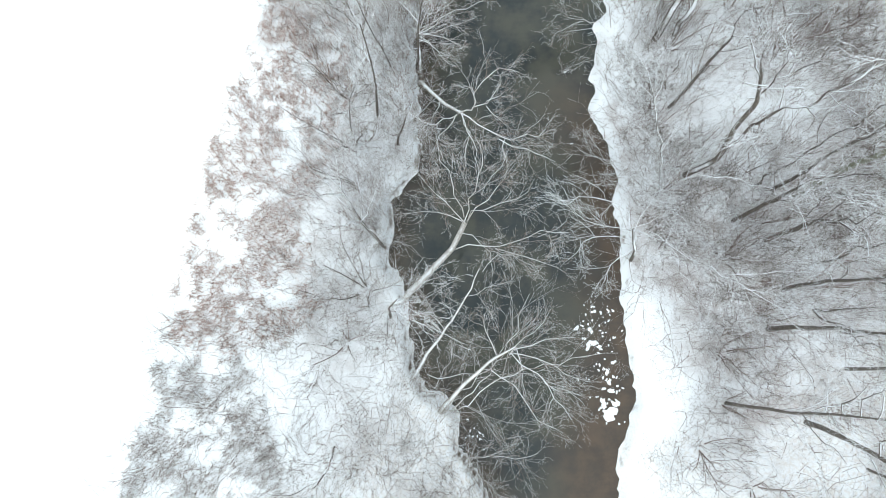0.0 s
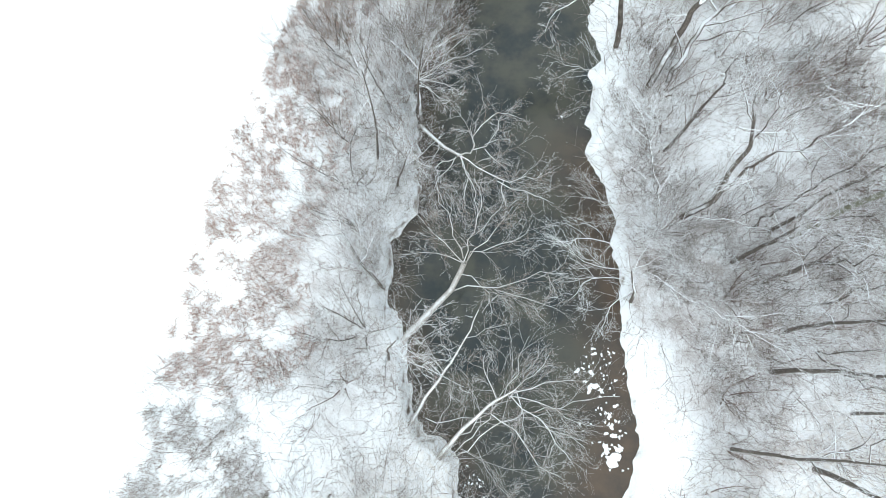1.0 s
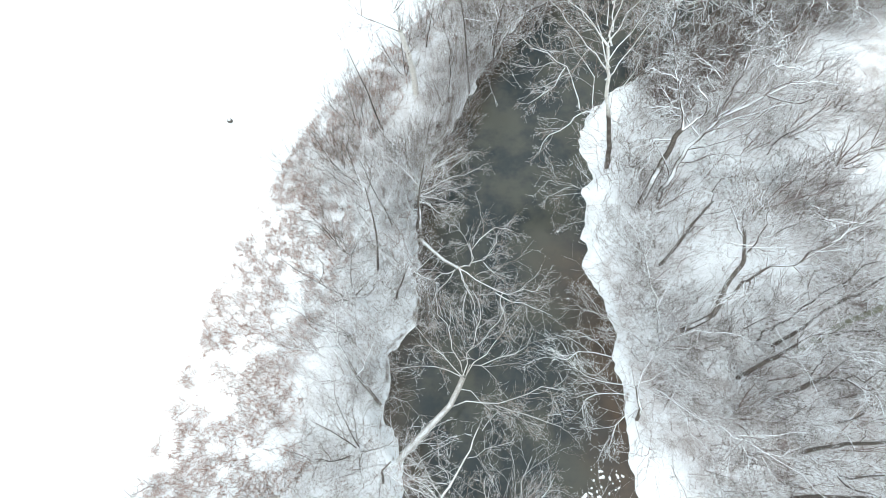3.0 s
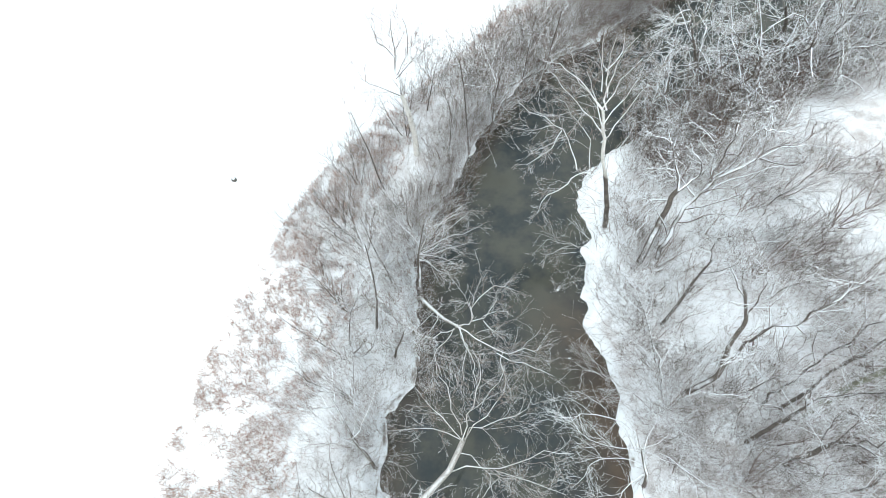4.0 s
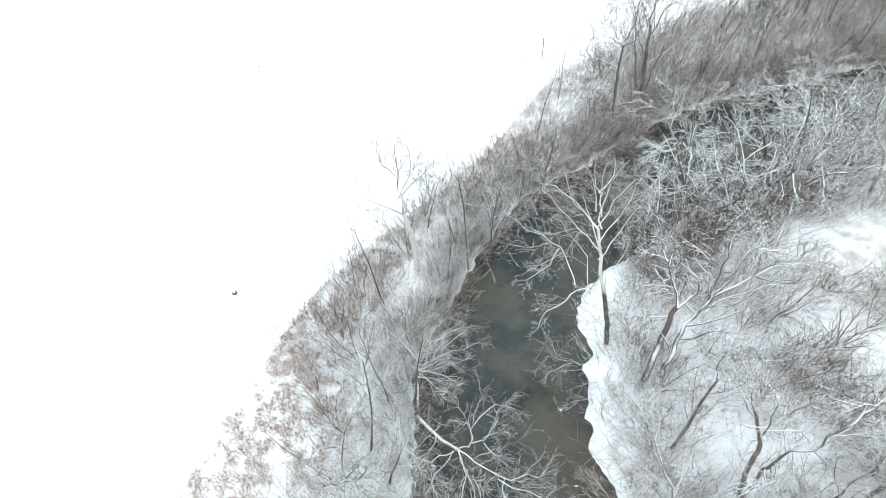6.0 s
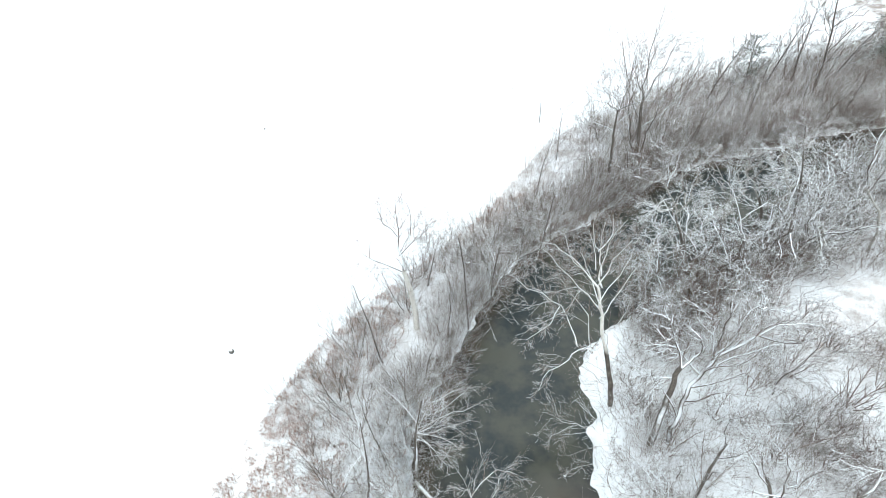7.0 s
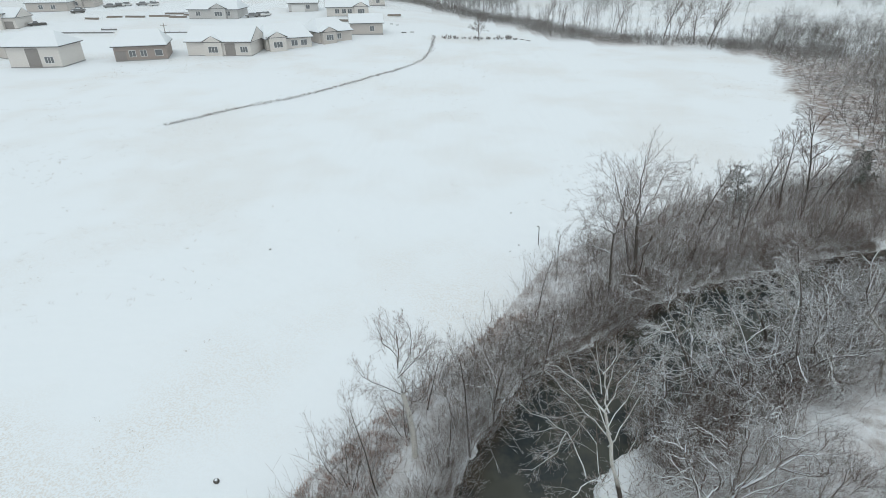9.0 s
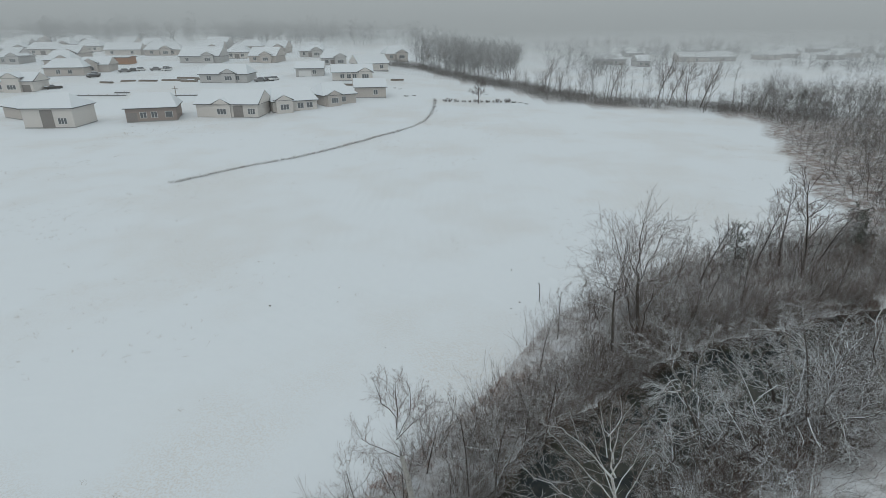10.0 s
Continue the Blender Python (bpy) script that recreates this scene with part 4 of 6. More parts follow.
OVERHANG_MORE = [
    (0.07, 0.02, [(7.79, 3.59, 3.0), (8.15, 3.01, 3.6), (8.78, 2.29, 4.2), (9.46, 1.60, 4.9), (9.85, 1.15, 5.3), (10.59, 0.39, 6.0), (11.05, -0.37, 6.4), (11.85, -0.87, 6.8)]),
    (0.04, 0.012, [(9.48, 1.76, 4.9), (10.60, 1.54, 5.2), (11.39, 1.57, 5.5), (11.83, 1.64, 5.7)]),
    (0.035, 0.01, [(9.56, 1.25, 5.1), (9.59, 0.68, 5.2), (9.68, -0.11, 5.2)]),
    (0.035, 0.01, [(9.75, 1.03, 5.3), (9.89, 0.43, 5.4), (10.01, -0.19, 5.4), (9.95, -0.73, 5.3)]),
    (0.04, 0.01, [(8.26, 2.80, 3.8), (8.42, 1.90, 3.9), (8.90, 1.18, 4.0), (9.04, 0.25, 3.9)]),
    (0.04, 0.01, [(8.13, 3.06, 3.6), (8.06, 3.54, 4.2), (8.00, 3.91, 4.8)]),
    (0.03, 0.01, [(8.11, 3.06, 3.6), (7.82, 2.47, 3.7), (7.51, 2.03, 3.7)]),
    (0.04, 0.012, [(7.74, 3.61, 2.9), (7.96, 3.80, 3.6), (8.18, 3.98, 4.3), (8.60, 3.58, 4.6), (9.04, 3.42, 4.9)]),
    (0.03, 0.01, [(8.18, 3.98, 4.3), (7.70, 4.34, 4.7), (7.28, 4.54, 5.0)]),
    (0.03, 0.01, [(8.60, 3.58, 4.6), (8.41, 3.12, 4.5), (8.09, 2.93, 4.4)]),
    (0.035, 0.01, [(9.85, 1.15, 5.3), (10.30, 1.04, 5.6), (10.93, 1.17, 5.9)]),
]
STRAIGHT_A = [
    (0.1, 0.05, [(11.92, 4.25, 1.5), (11.92, 4.40, 3.6), (11.77, 4.42, 5.8)]),
    (0.05, 0.015, [(11.92, 4.40, 3.6), (11.75, 4.24, 4.8), (11.85, 4.17, 5.6)]),
    (0.035, 0.01, [(11.92, 4.23, 1.6), (11.25, 4.38, 2.2), (10.40, 4.42, 2.8)]),
    (0.035, 0.01, [(11.89, 4.16, 2.2), (12.34, 4.06, 2.4)]),
    (0.04, 0.012, [(11.77, 4.42, 5.8), (11.71, 4.39, 7.0), (11.75, 4.20, 8.2)]),
    (0.04, 0.012, [(11.77, 4.42, 5.8), (11.42, 4.61, 6.8), (10.99, 4.87, 7.8)]),
]
STRAIGHT_B = [
    (0.12, 0.06, [(13.02, 3.33, 1.5), (13.06, 3.44, 3.4), (12.87, 3.43, 5.2), (12.87, 3.24, 6.0)]),
    (0.05, 0.015, [(13.05, 3.45, 3.7), (12.61, 3.82, 5.2), (12.26, 4.08, 6.6)]),
    (0.05, 0.015, [(12.92, 3.44, 5.0), (12.64, 3.60, 6.2), (12.45, 3.79, 7.4)]),
    (0.05, 0.015, [(12.87, 3.24, 6.0), (12.83, 2.80, 6.6), (12.87, 2.57, 7.0), (12.70, 2.87, 7.8)]),
    (0.04, 0.012, [(12.87, 2.57, 7.0), (12.84, 2.02, 7.2), (12.85, 1.51, 7.2)]),
    (0.05, 0.015, [(12.87, 3.24, 6.0), (12.69, 3.15, 7.2), (12.63, 2.97, 8.4)]),
]
STRAIGHT_C = [
    (0.09, 0.03, [(13.51, 1.26, 1.5), (13.28, 1.33, 4.0), (13.20, 1.21, 7.2), (13.20, 1.11, 8.6)]),
    (0.04, 0.012, [(13.28, 1.31, 5.0), (13.05, 1.71, 6.0), (12.95, 1.82, 7.0)]),
    (0.04, 0.012, [(13.29, 1.30, 4.8), (12.46, 1.69, 5.6), (11.88, 1.95, 6.2)]),
    (0.04, 0.012, [(13.20, 1.21, 7.2), (13.03, 1.48, 8.0), (12.84, 1.46, 8.8)]),
    (0.04, 0.012, [(13.20, 1.23, 6.6), (13.09, 0.90, 7.6), (13.06, 0.64, 8.4)]),
]
STRAIGHT_D = [
    (0.075, 0.025, [(14.79, 2.28, 1.5), (14.51, 2.43, 4.0), (14.24, 2.52, 6.2), (13.97, 2.55, 7.8)]),
    (0.035, 0.012, [(14.51, 2.43, 4.0), (13.99, 2.74, 5.4), (13.69, 2.97, 6.4)]),
    (0.035, 0.012, [(14.24, 2.52, 6.2), (13.79, 2.02, 7.0), (13.67, 1.77, 7.8)]),
]
STRAIGHT_E = [
    (0.11, 0.03, [(12.79, -0.31, 1.4), (12.71, -0.25, 4.2), (12.55, -0.47, 7.6), (12.51, -0.58, 8.6)]),
    (0.05, 0.015, [(12.79, 0.24, 4.2), (12.59, -0.06, 5.4), (12.46, -0.33, 6.6)]),
    (0.05, 0.015, [(12.76, 0.31, 4.4), (12.75, 0.28, 5.6), (12.67, 0.41, 7.0), (12.72, 0.35, 7.6)]),
    (0.05, 0.015, [(12.78, -0.41, 5.6), (12.67, -0.72, 6.6), (12.62, -0.90, 7.4)]),
    (0.04, 0.012, [(12.43, -0.83, 6.4), (12.48, -0.53, 7.2), (12.46, -0.50, 7.6)]),
]
KNOTTED = [
    (0.13, 0.06, [(10.28, 6.41, 1.2), (10.88, 6.63, 2.4), (10.76, 7.34, 4.6), (10.69, 7.57, 6.0), (9.99, 7.90, 7.6)]),
    (0.05, 0.015, [(9.99, 7.90, 7.6), (9.53, 7.97, 8.6), (9.00, 8.02, 9.4)]),
    (0.05, 0.015, [(10.08, 7.83, 7.4), (9.16, 8.14, 8.6), (8.75, 8.25, 9.0)]),
    (0.045, 0.012, [(10.69, 7.59, 6.0), (10.09, 7.68, 6.2), (9.51, 7.80, 6.4), (8.27, 8.10, 6.8)]),
    (0.045, 0.012, [(10.49, 7.67, 7.0), (9.66, 7.72, 7.2), (8.55, 7.89, 7.8)]),
    (0.05, 0.015, [(10.66, 7.63, 6.2), (10.63, 7.70, 7.0), (10.50, 8.01, 8.0), (10.22, 8.16, 8.8)]),
    (0.045, 0.012, [(10.67, 7.70, 7.0), (11.03, 7.76, 7.8), (11.18, 7.74, 8.4), (11.51, 7.82, 8.9)]),
    (0.1, 0.03, [(10.98, 6.68, 2.4), (11.23, 7.12, 3.6), (11.46, 7.31, 4.6), (11.72, 7.34, 5.7), (12.11, 7.21, 6.4), (12.24, 7.26, 7.2), (12.49, 7.35, 8.2), (12.93, 7.45, 9.2)]),
    (0.04, 0.012, [(12.11, 7.23, 6.4), (12.50, 6.96, 6.6), (12.92, 6.84, 7.0), (13.18, 6.56, 7.0)]),
    (0.04, 0.012, [(12.24, 7.26, 7.2), (12.64, 7.05, 7.8), (13.07, 6.97, 8.3)]),
    (0.035, 0.012, [(10.65, 7.62, 6.8), (11.41, 7.37, 7.2), (11.18, 7.22, 6.6)]),
]
SLANT_A = [
    (0.09, 0.04, [(9.90, 9.58, 1.4), (9.95, 9.71, 3.2), (9.91, 9.77, 5.2), (9.86, 9.74, 6.4)]),
    (0.04, 0.012, [(9.91, 9.77, 5.2), (10.14, 9.32, 6.4), (10.45, 9.17, 7.6)]),
    (0.04, 0.012, [(9.97, 9.75, 3.6), (10.07, 9.61, 4.4), (10.45, 9.45, 5.8)]),
    (0.04, 0.012, [(9.86, 9.74, 6.4), (9.54, 9.76, 7.4), (9.48, 9.65, 8.4)]),
    (0.03, 0.01, [(9.03, 9.84, 3.6), (9.01, 9.95, 4.4), (9.28, 9.78, 4.8)]),
]
SLANT_B = [
    (0.08, 0.03, [(12.84, 5.80, 1.5), (12.81, 5.86, 3.4), (12.96, 6.14, 5.4), (13.09, 6.18, 6.8), (13.17, 6.36, 8.6)]),
    (0.04, 0.012, [(12.96, 6.14, 5.4), (12.34, 6.49, 6.6), (12.14, 6.59, 7.4)]),
    (0.04, 0.012, [(13.09, 6.18, 6.8), (12.98, 6.16, 7.8), (12.92, 6.64, 9.0)]),
    (0.035, 0.012, [(12.27, 6.04, 2.0), (12.42, 6.18, 3.2), (12.79, 6.09, 4.2)]),
]
SLANT_C = [
    (0.09, 0.03, [(13.57, 5.52, 1.5), (13.44, 5.58, 3.8), (13.44, 5.79, 5.6), (13.44, 5.82, 7.4), (13.51, 5.90, 8.2)]),
    (0.04, 0.012, [(13.44, 5.79, 5.6), (13.24, 5.72, 6.8), (13.44, 5.44, 8.0)]),
    (0.04, 0.012, [(13.44, 5.58, 3.8), (13.39, 5.16, 4.6), (13.48, 4.44, 4.8)]),
]
OLIVE = [
    (0.15, 0.09, [(14.51, 5.23, 1.5), (14.21, 5.30, 4.2), (13.98, 5.27, 6.2), (13.71, 5.17, 8.2)]),
    (0.05, 0.015, [(14.21, 5.30, 4.2), (13.30, 4.88, 4.8), (12.42, 4.42, 5.0)]),
    (0.05, 0.015, [(13.98, 5.27, 6.2), (13.54, 5.58, 7.6), (13.48, 5.59, 8.0)]),
    (0.05, 0.015, [(14.10, 5.04, 4.8), (14.03, 4.79, 6.0), (14.17, 4.47, 6.8)]),
    (0.05, 0.015, [(13.62, 4.48, 4.6), (13.75, 4.26, 5.8), (14.22, 3.96, 6.6)]),
]
STOOLED = [
    (0.06, 0.02, [(9.00, 5.54, 0.9), (8.84, 6.15, 1.8), (7.97, 7.66, 4.0), (7.03, 8.81, 5.8), (6.18, 9.42, 6.8)]),
    (0.05, 0.015, [(9.03, 5.63, 1.0), (9.60, 5.89, 2.2), (10.49, 5.80, 3.0), (11.18, 5.48, 3.4), (12.02, 5.06, 3.6), (12.45, 4.58, 3.6)]),
    (0.04, 0.012, [(9.04, 5.73, 1.0), (9.02, 6.59, 2.4), (9.22, 6.88, 3.2), (9.28, 7.11, 3.8)]),
    (0.03, 0.01, [(8.94, 5.73, 1.0), (7.77, 5.98, 1.8), (6.84, 6.35, 2.4)]),
    (0.03, 0.01, [(8.02, 7.44, 3.0), (7.29, 7.84, 3.6), (6.67, 8.12, 4.2)]),
    (0.035, 0.012, [(7.63, 8.31, 4.8), (7.62, 8.70, 5.8), (6.96, 9.14, 6.6)]),
    (0.03, 0.01, [(7.97, 7.66, 4.0), (8.53, 7.44, 4.4), (9.08, 6.87, 4.2)]),
]
FORKED = [
    (0.05, 0.02, [(15.77, 15.04, 1.6), (15.98, 14.99, 3.2), (16.38, 14.99, 4.5), (16.68, 15.08, 5.9)]),
    (0.025, 0.01, [(15.98, 14.99, 3.2), (14.8, 14.79, 4.2), (14.23, 14.93, 5.2)]),
    (0.025, 0.01, [(16.38, 14.99, 4.5), (15.63, 15.03, 5.2), (15.29, 15.19, 5.8)]),
    (0.025, 0.01, [(16.5, 15.02, 4.7), (17.11, 14.79, 4.9), (17.81, 14.95, 5.4), (18.11, 15.18, 5.9)]),
    (0.025, 0.01, [(15.97, 15.17, 2.0), (16.96, 15.35, 2.4), (18.35, 15.45, 2.6)]),
]
SPRAWLING = [
    (0.05, 0.02, [(13.78, 12.77, 1.0), (13.69, 12.99, 1.8), (12.52, 14.27, 3.2), (12.32, 14.39, 3.4)]),
    (0.05, 0.015, [(13.68, 13.12, 1.8), (14.22, 13.01, 2.2), (15.34, 12.84, 2.6), (16.38, 12.94, 2.9)]),
    (0.04, 0.012, [(13.98, 13.43, 2.6), (14.89, 13.28, 2.8), (15.76, 12.96, 2.9), (16.51, 12.76, 2.9)]),
    (0.04, 0.012, [(14.22, 13.01, 2.2), (14.61, 13.1, 2.8), (14.46, 13.28, 3.1)]),
    (0.03, 0.01, [(15.53, 13.83, 3.0), (15.44, 12.96, 2.6), (15.41, 12.53, 2.1)]),
    (0.03, 0.01, [(15.89, 12.89, 2.7), (16.31, 12.52, 2.5), (16.54, 12.34, 2.4)]),
]
BEND_A = [
    (0.14, 0.08, [(20.87, 28.04, 1.2), (20.83, 27.89, 2.0), (20.5, 27.6, 3.0), (19.61, 27.16, 4.4)]),
    (0.07, 0.025, [(19.61, 27.16, 4.4), (18.65, 26.73, 5.7), (17.53, 26.34, 6.9), (16.63, 26.11, 8.0)]),
    (0.05, 0.015, [(17.53, 26.34, 6.9), (17.5, 26.31, 7.6), (16.83, 26.12, 8.5)]),
    (0.07, 0.02, [(20.39, 27.56, 3.2), (20.84, 27.18, 4.2), (21.03, 26.73, 5.4), (21.88, 26.19, 6.0), (22.71, 25.67, 5.9)]),
    (0.05, 0.015, [(21.03, 26.73, 5.4), (20.12, 26.48, 6.2), (19.89, 26.33, 7.0), (18.67, 26.02, 8.4), (18.18, 25.85, 9.0)]),
    (0.05, 0.015, [(19.36, 26.25, 7.6), (19.33, 25.87, 8.6), (19.36, 25.35, 9.5)]),
    (0.05, 0.015, [(21.5, 26.57, 5.6), (22.08, 26.23, 5.0), (23.13, 25.81, 4.2), (24.26, 25.47, 3.8)]),
    (0.06, 0.015, [(20.55, 27.35, 3.1), (21.05, 26.94, 2.9), (21.72, 26.17, 2.2), (22.44, 25.35, 1.9), (23.15, 25.1, 1.8)]),
    (0.05, 0.015, [(20.39, 27.58, 3.4), (21.18, 27.44, 3.6), (22.14, 27.03, 3.8)]),
    (0.05, 0.015, [(19.04, 26.91, 5.2), (19.4, 26.52, 5.9), (19.65, 26.27, 6.7)]),
    (0.04, 0.012, [(18.65, 26.73, 5.7), (18.89, 26.45, 6.1), (19.77, 26.31, 6.0)]),
]
BEND_B = [
    (0.12, 0.06, [(15.06, 24.6, 1.0), (14.33, 24.27, 3.0), (13.04, 24.03, 5.6)]),
    (0.06, 0.02, [(13.04, 24.03, 5.6), (12.51, 23.81, 6.7), (11.43, 23.7, 8.2), (10.44, 23.65, 9.0), (9.52, 23.74, 9.2)]),
    (0.055, 0.015, [(12.96, 24.09, 5.7), (12.12, 24.02, 5.8), (11.68, 24.1, 5.5), (11.38, 24.17, 5.3)]),
    (0.05, 0.015, [(12.12, 24.02, 5.8), (11.66, 24.14, 6.2), (10.84, 24.12, 6.3)]),
    (0.06, 0.02, [(13.04, 24.03, 5.6), (13.37, 23.8, 6.2), (13.39, 23.66, 7.0), (13.14, 23.49, 8.3), (13.29, 23.27, 9.3)]),
    (0.05, 0.015, [(13.45, 23.91, 6.4), (12.85, 23.88, 7.4), (12.46, 23.63, 8.6), (11.49, 23.52, 10.0)]),
    (0.05, 0.015, [(14.35, 24.27, 3.0), (13.77, 23.89, 3.0), (12.95, 23.9, 3.1), (12.17, 24.02, 3.6), (11.42, 24.29, 4.2)]),
    (0.05, 0.015, [(14.07, 24.24, 3.7), (13.17, 24.39, 4.4), (12.47, 24.28, 4.5)]),
    (0.045, 0.012, [(14.61, 24.39, 2.2), (13.73, 24.13, 2.1), (12.85, 24.21, 2.4), (10.75, 23.77, 2.4)]),
    (0.05, 0.015, [(14.19, 24.2, 3.4), (14.47, 24.21, 4.2), (14.88, 24.07, 5.0), (15.13, 23.9, 5.8), (14.71, 23.99, 6.6)]),
    (0.05, 0.015, [(14.88, 24.07, 5.0), (15.49, 23.9, 5.5), (15.84, 23.86, 6.1)]),
]
BEND_C = [
    (0.1, 0.05, [(18.21, 26.52, 1.0), (17.81, 26.39, 2.2), (17.24, 26.32, 2.7)]),
    (0.05, 0.015, [(17.24, 26.32, 2.7), (16.4, 25.93, 2.6), (15.8, 25.65, 2.5)]),
    (0.05, 0.015, [(17.24, 26.32, 2.7), (18.07, 25.85, 2.8), (18.52, 25.34, 2.0), (18.97, 24.96, 1.6)]),
    (0.05, 0.015, [(17.81, 26.39, 2.2), (18.6, 25.69, 2.4), (20.17, 25.27, 2.8), (20.78, 25.01, 3.0)]),
    (0.05, 0.015, [(17.49, 26.33, 2.6), (17.29, 26.24, 4.0), (17.12, 26.1, 5.2), (15.59, 25.93, 7.2), (14.72, 25.74, 8.0)]),
    (0.05, 0.015, [(17.29, 26.24, 4.0), (16.0, 25.9, 4.6), (15.42, 25.86, 5.4)]),
    (0.045, 0.012, [(17.12, 26.1, 5.2), (17.47, 25.57, 6.0), (16.36, 25.59, 7.4)]),
]

GREY_LABEL = "bare grey deciduous tree with fresh snow on its branches"
SHRUB_LABEL = "leafless reddish-brown shrub dusted with snow"


def limbed_tree(seed, limbs, mats, label, group, category="tree", jitter=0.07, kind=CROWN, least=0.005, stout=0.35):
    w = Wood(seed)
    w.least = least
    base = Vector(limbs[0][2][0])
    for k, (r0, r1, pts) in enumerate(limbs):
        pts = [tuple(Vector(p) - base) for p in pts]
        if k == 0 or pts[0][2] + base.z < 1.25:
            d = Vector(pts[0]) - Vector(pts[1])
            pts = [tuple(Vector(pts[0]) + d.normalized() * 0.3 + Vector((0, 0, -0.9)))] + pts
        trunk = k == 0 and r0 > 0.08
        w.limb(pts, r0 if trunk else r0 * stout, r1 if trunk else r1 * stout, kind, 1 if len(pts) > 2 or trunk else 2, 0.02 if trunk else jitter, not trunk)
    return w.thing("leaning_tree" if group.startswith("lean") else "bare_tree", base, mats, label, category, group)


OVER = "leaning trees over the creek"
limbed_tree(1, SAWN, (M_PALE, M_FROST), "pale leaning tree with snowy limbs over the dark water", OVER, kind=BOUGHS, least=0.0035)
limbed_tree(2, SLIM, (M_PALE, M_FROST), "slim pale tree leaning out from the bank over dark water", OVER, kind=BOUGHS, least=0.0035)
limbed_tree(3, CLUMP, (M_PALE, M_FROST), "clump of snow-covered leaning stems rooted on the bank", OVER, kind=BOUGHS, least=0.0035)
limbed_tree(4, FALLEN, (M_PALE, M_FROST), "half-fallen tree with snow-covered limbs over the water", OVER, kind=BOUGHS, least=0.0035)
limbed_tree(6, OVERHANG + OVERHANG_MORE, (M_BARK, M_LADEN, M_LIMB), "crooked tree on the bank with snowy boughs over the water", OVER, kind=BOUGHS, least=0.0035)
limbed_tree(7, BOUGH_LOW, (M_PALE, M_FROST), "low snowy bough reaching from the bank over the water", OVER, kind=BOUGHS, least=0.0035)
limbed_tree(8, RB1, (M_PALE, M_FROST), "small snowy sapling bent from the bank over the water", OVER, kind=BOUGHS, least=0.0035)
limbed_tree(9, RB2, (M_PALE, M_FROST), "small snowy sapling bent from the bank over the water", OVER, kind=BOUGHS, least=0.0035)
limbed_tree(10, CASCADE, (M_BARK, M_FROST, M_PALE), "low tree with snowy limbs arching from the bank", OVER, kind=BOUGHS, least=0.0035)
GROVE = "bare trees along the creek"
limbed_tree(11, SYCAMORE, (M_SYCAMORE, M_FROST, M_WHITE), "tall pale sycamore with long snowy limbs at the water's edge", GROVE, kind=BOUGHS, least=0.006, stout=0.5, jitter=0.06)
limbed_tree(12, WHITETRUNK, (M_WHITE, M_TWIG, M_BARK), "bare sycamore with a thick white trunk at the field's edge", GROVE, kind=RICH, least=0.006, stout=0.6, jitter=0.07)
limbed_tree(13, TWIN, (M_BARK, M_LADEN, M_LIMB), "twin-trunked dark tree with snow along its limbs", GROVE, kind=BOUGHS, stout=0.75, jitter=0.05)
SLENDER = "slender dark-trunked bare tree with snow-lined limbs"
for k, (limbs, label) in enumerate(((FORKED, "open thin tree forking low beside the clearing"), (SPRAWLING, "low sprawling tree with long snowy boughs"), (STRAIGHT_A, SLENDER),
                                    (STRAIGHT_B, "dark leaning tree with a fan of snowy limbs"), (STRAIGHT_C, SLENDER), (STRAIGHT_D, SLENDER), (STRAIGHT_E, SLENDER),
                                    (KNOTTED, "dark forked tree with a thick snowy knot on its trunk"), (SLANT_A, SLENDER), (SLANT_B, SLENDER), (SLANT_C, SLENDER),
                                    (STOOLED, "many-stemmed small tree at the bank's edge"))):
    limbed_tree(60 + k, limbs, (M_BARK, M_LADEN, M_LIMB), label, GROVE, kind=BOUGHS, least=0.004, stout=0.65, jitter=0.06)
    taken.append(limbs[0][2][0][:2])
limbed_tree(75, OLIVE, (M_OLIVE, M_LADEN, M_LIMB), "stout tree with pale olive mossy bark", GROVE, kind=BOUGHS, least=0.004, stout=0.65)
for k, limbs in enumerate((BEND_A, BEND_B, BEND_C)):
    limbed_tree(80 + k, limbs, (M_BARK, M_LADEN, M_PALE), "wide crooked tree with thickly snowed limbs over the bend", GROVE, kind=BOUGHS, least=0.005, stout=0.75, jitter=0.09)
limbed_tree(14, LT1, (M_BARK, M_TWIG, M_LIMB), "dark slanting tree with a wide crown on the bank", GROVE, kind=RICH, least=0.005, stout=0.7)
limbed_tree(15, [(a, b, [(x, y, 1.3 + 0.9 * (z - 1.3)) for x, y, z in p]) for a, b, p in BROAD], (M_BARK, M_TWIG), "broad bare tree with several rising limbs beside the field", GROVE, kind=RICH, least=0.008, stout=0.6, jitter=0.07)
limbed_tree(16, SNAG, (M_BARK, M_FROST, M_LIMB), "dark trunk with a few long snowy boughs near the bend", GROVE, kind=BOUGHS, stout=0.7)

tall_kinds = [tall_tree(20 + k, 8.2 + 0.5 * k, 0.07 + 0.008 * k, 0.05).thing("bare_tree", (0, 0, 0), (M_BARK, M_LADEN), GREY_LABEL, "tree", GROVE) for k in range(6)]
slim_kinds = [tall_tree(30 + k, 5.6 + 0.5 * k, 0.062, 0.15, WIDE).thing("young_tree", (0, 0, 0), (M_BARK, M_TWIG), "slim bare sapling tree with light snow on its twigs", "tree", GROVE) for k in range(4)]
shrub_kinds = [shrub(40 + k, 2.0 + 0.35 * k, 6 + k % 3).thing("shrub", (0, 0, 0), (M_BRUSH, M_BRUSH), SHRUB_LABEL, "shrub", "shrubs in the thicket") for k in range(5)]

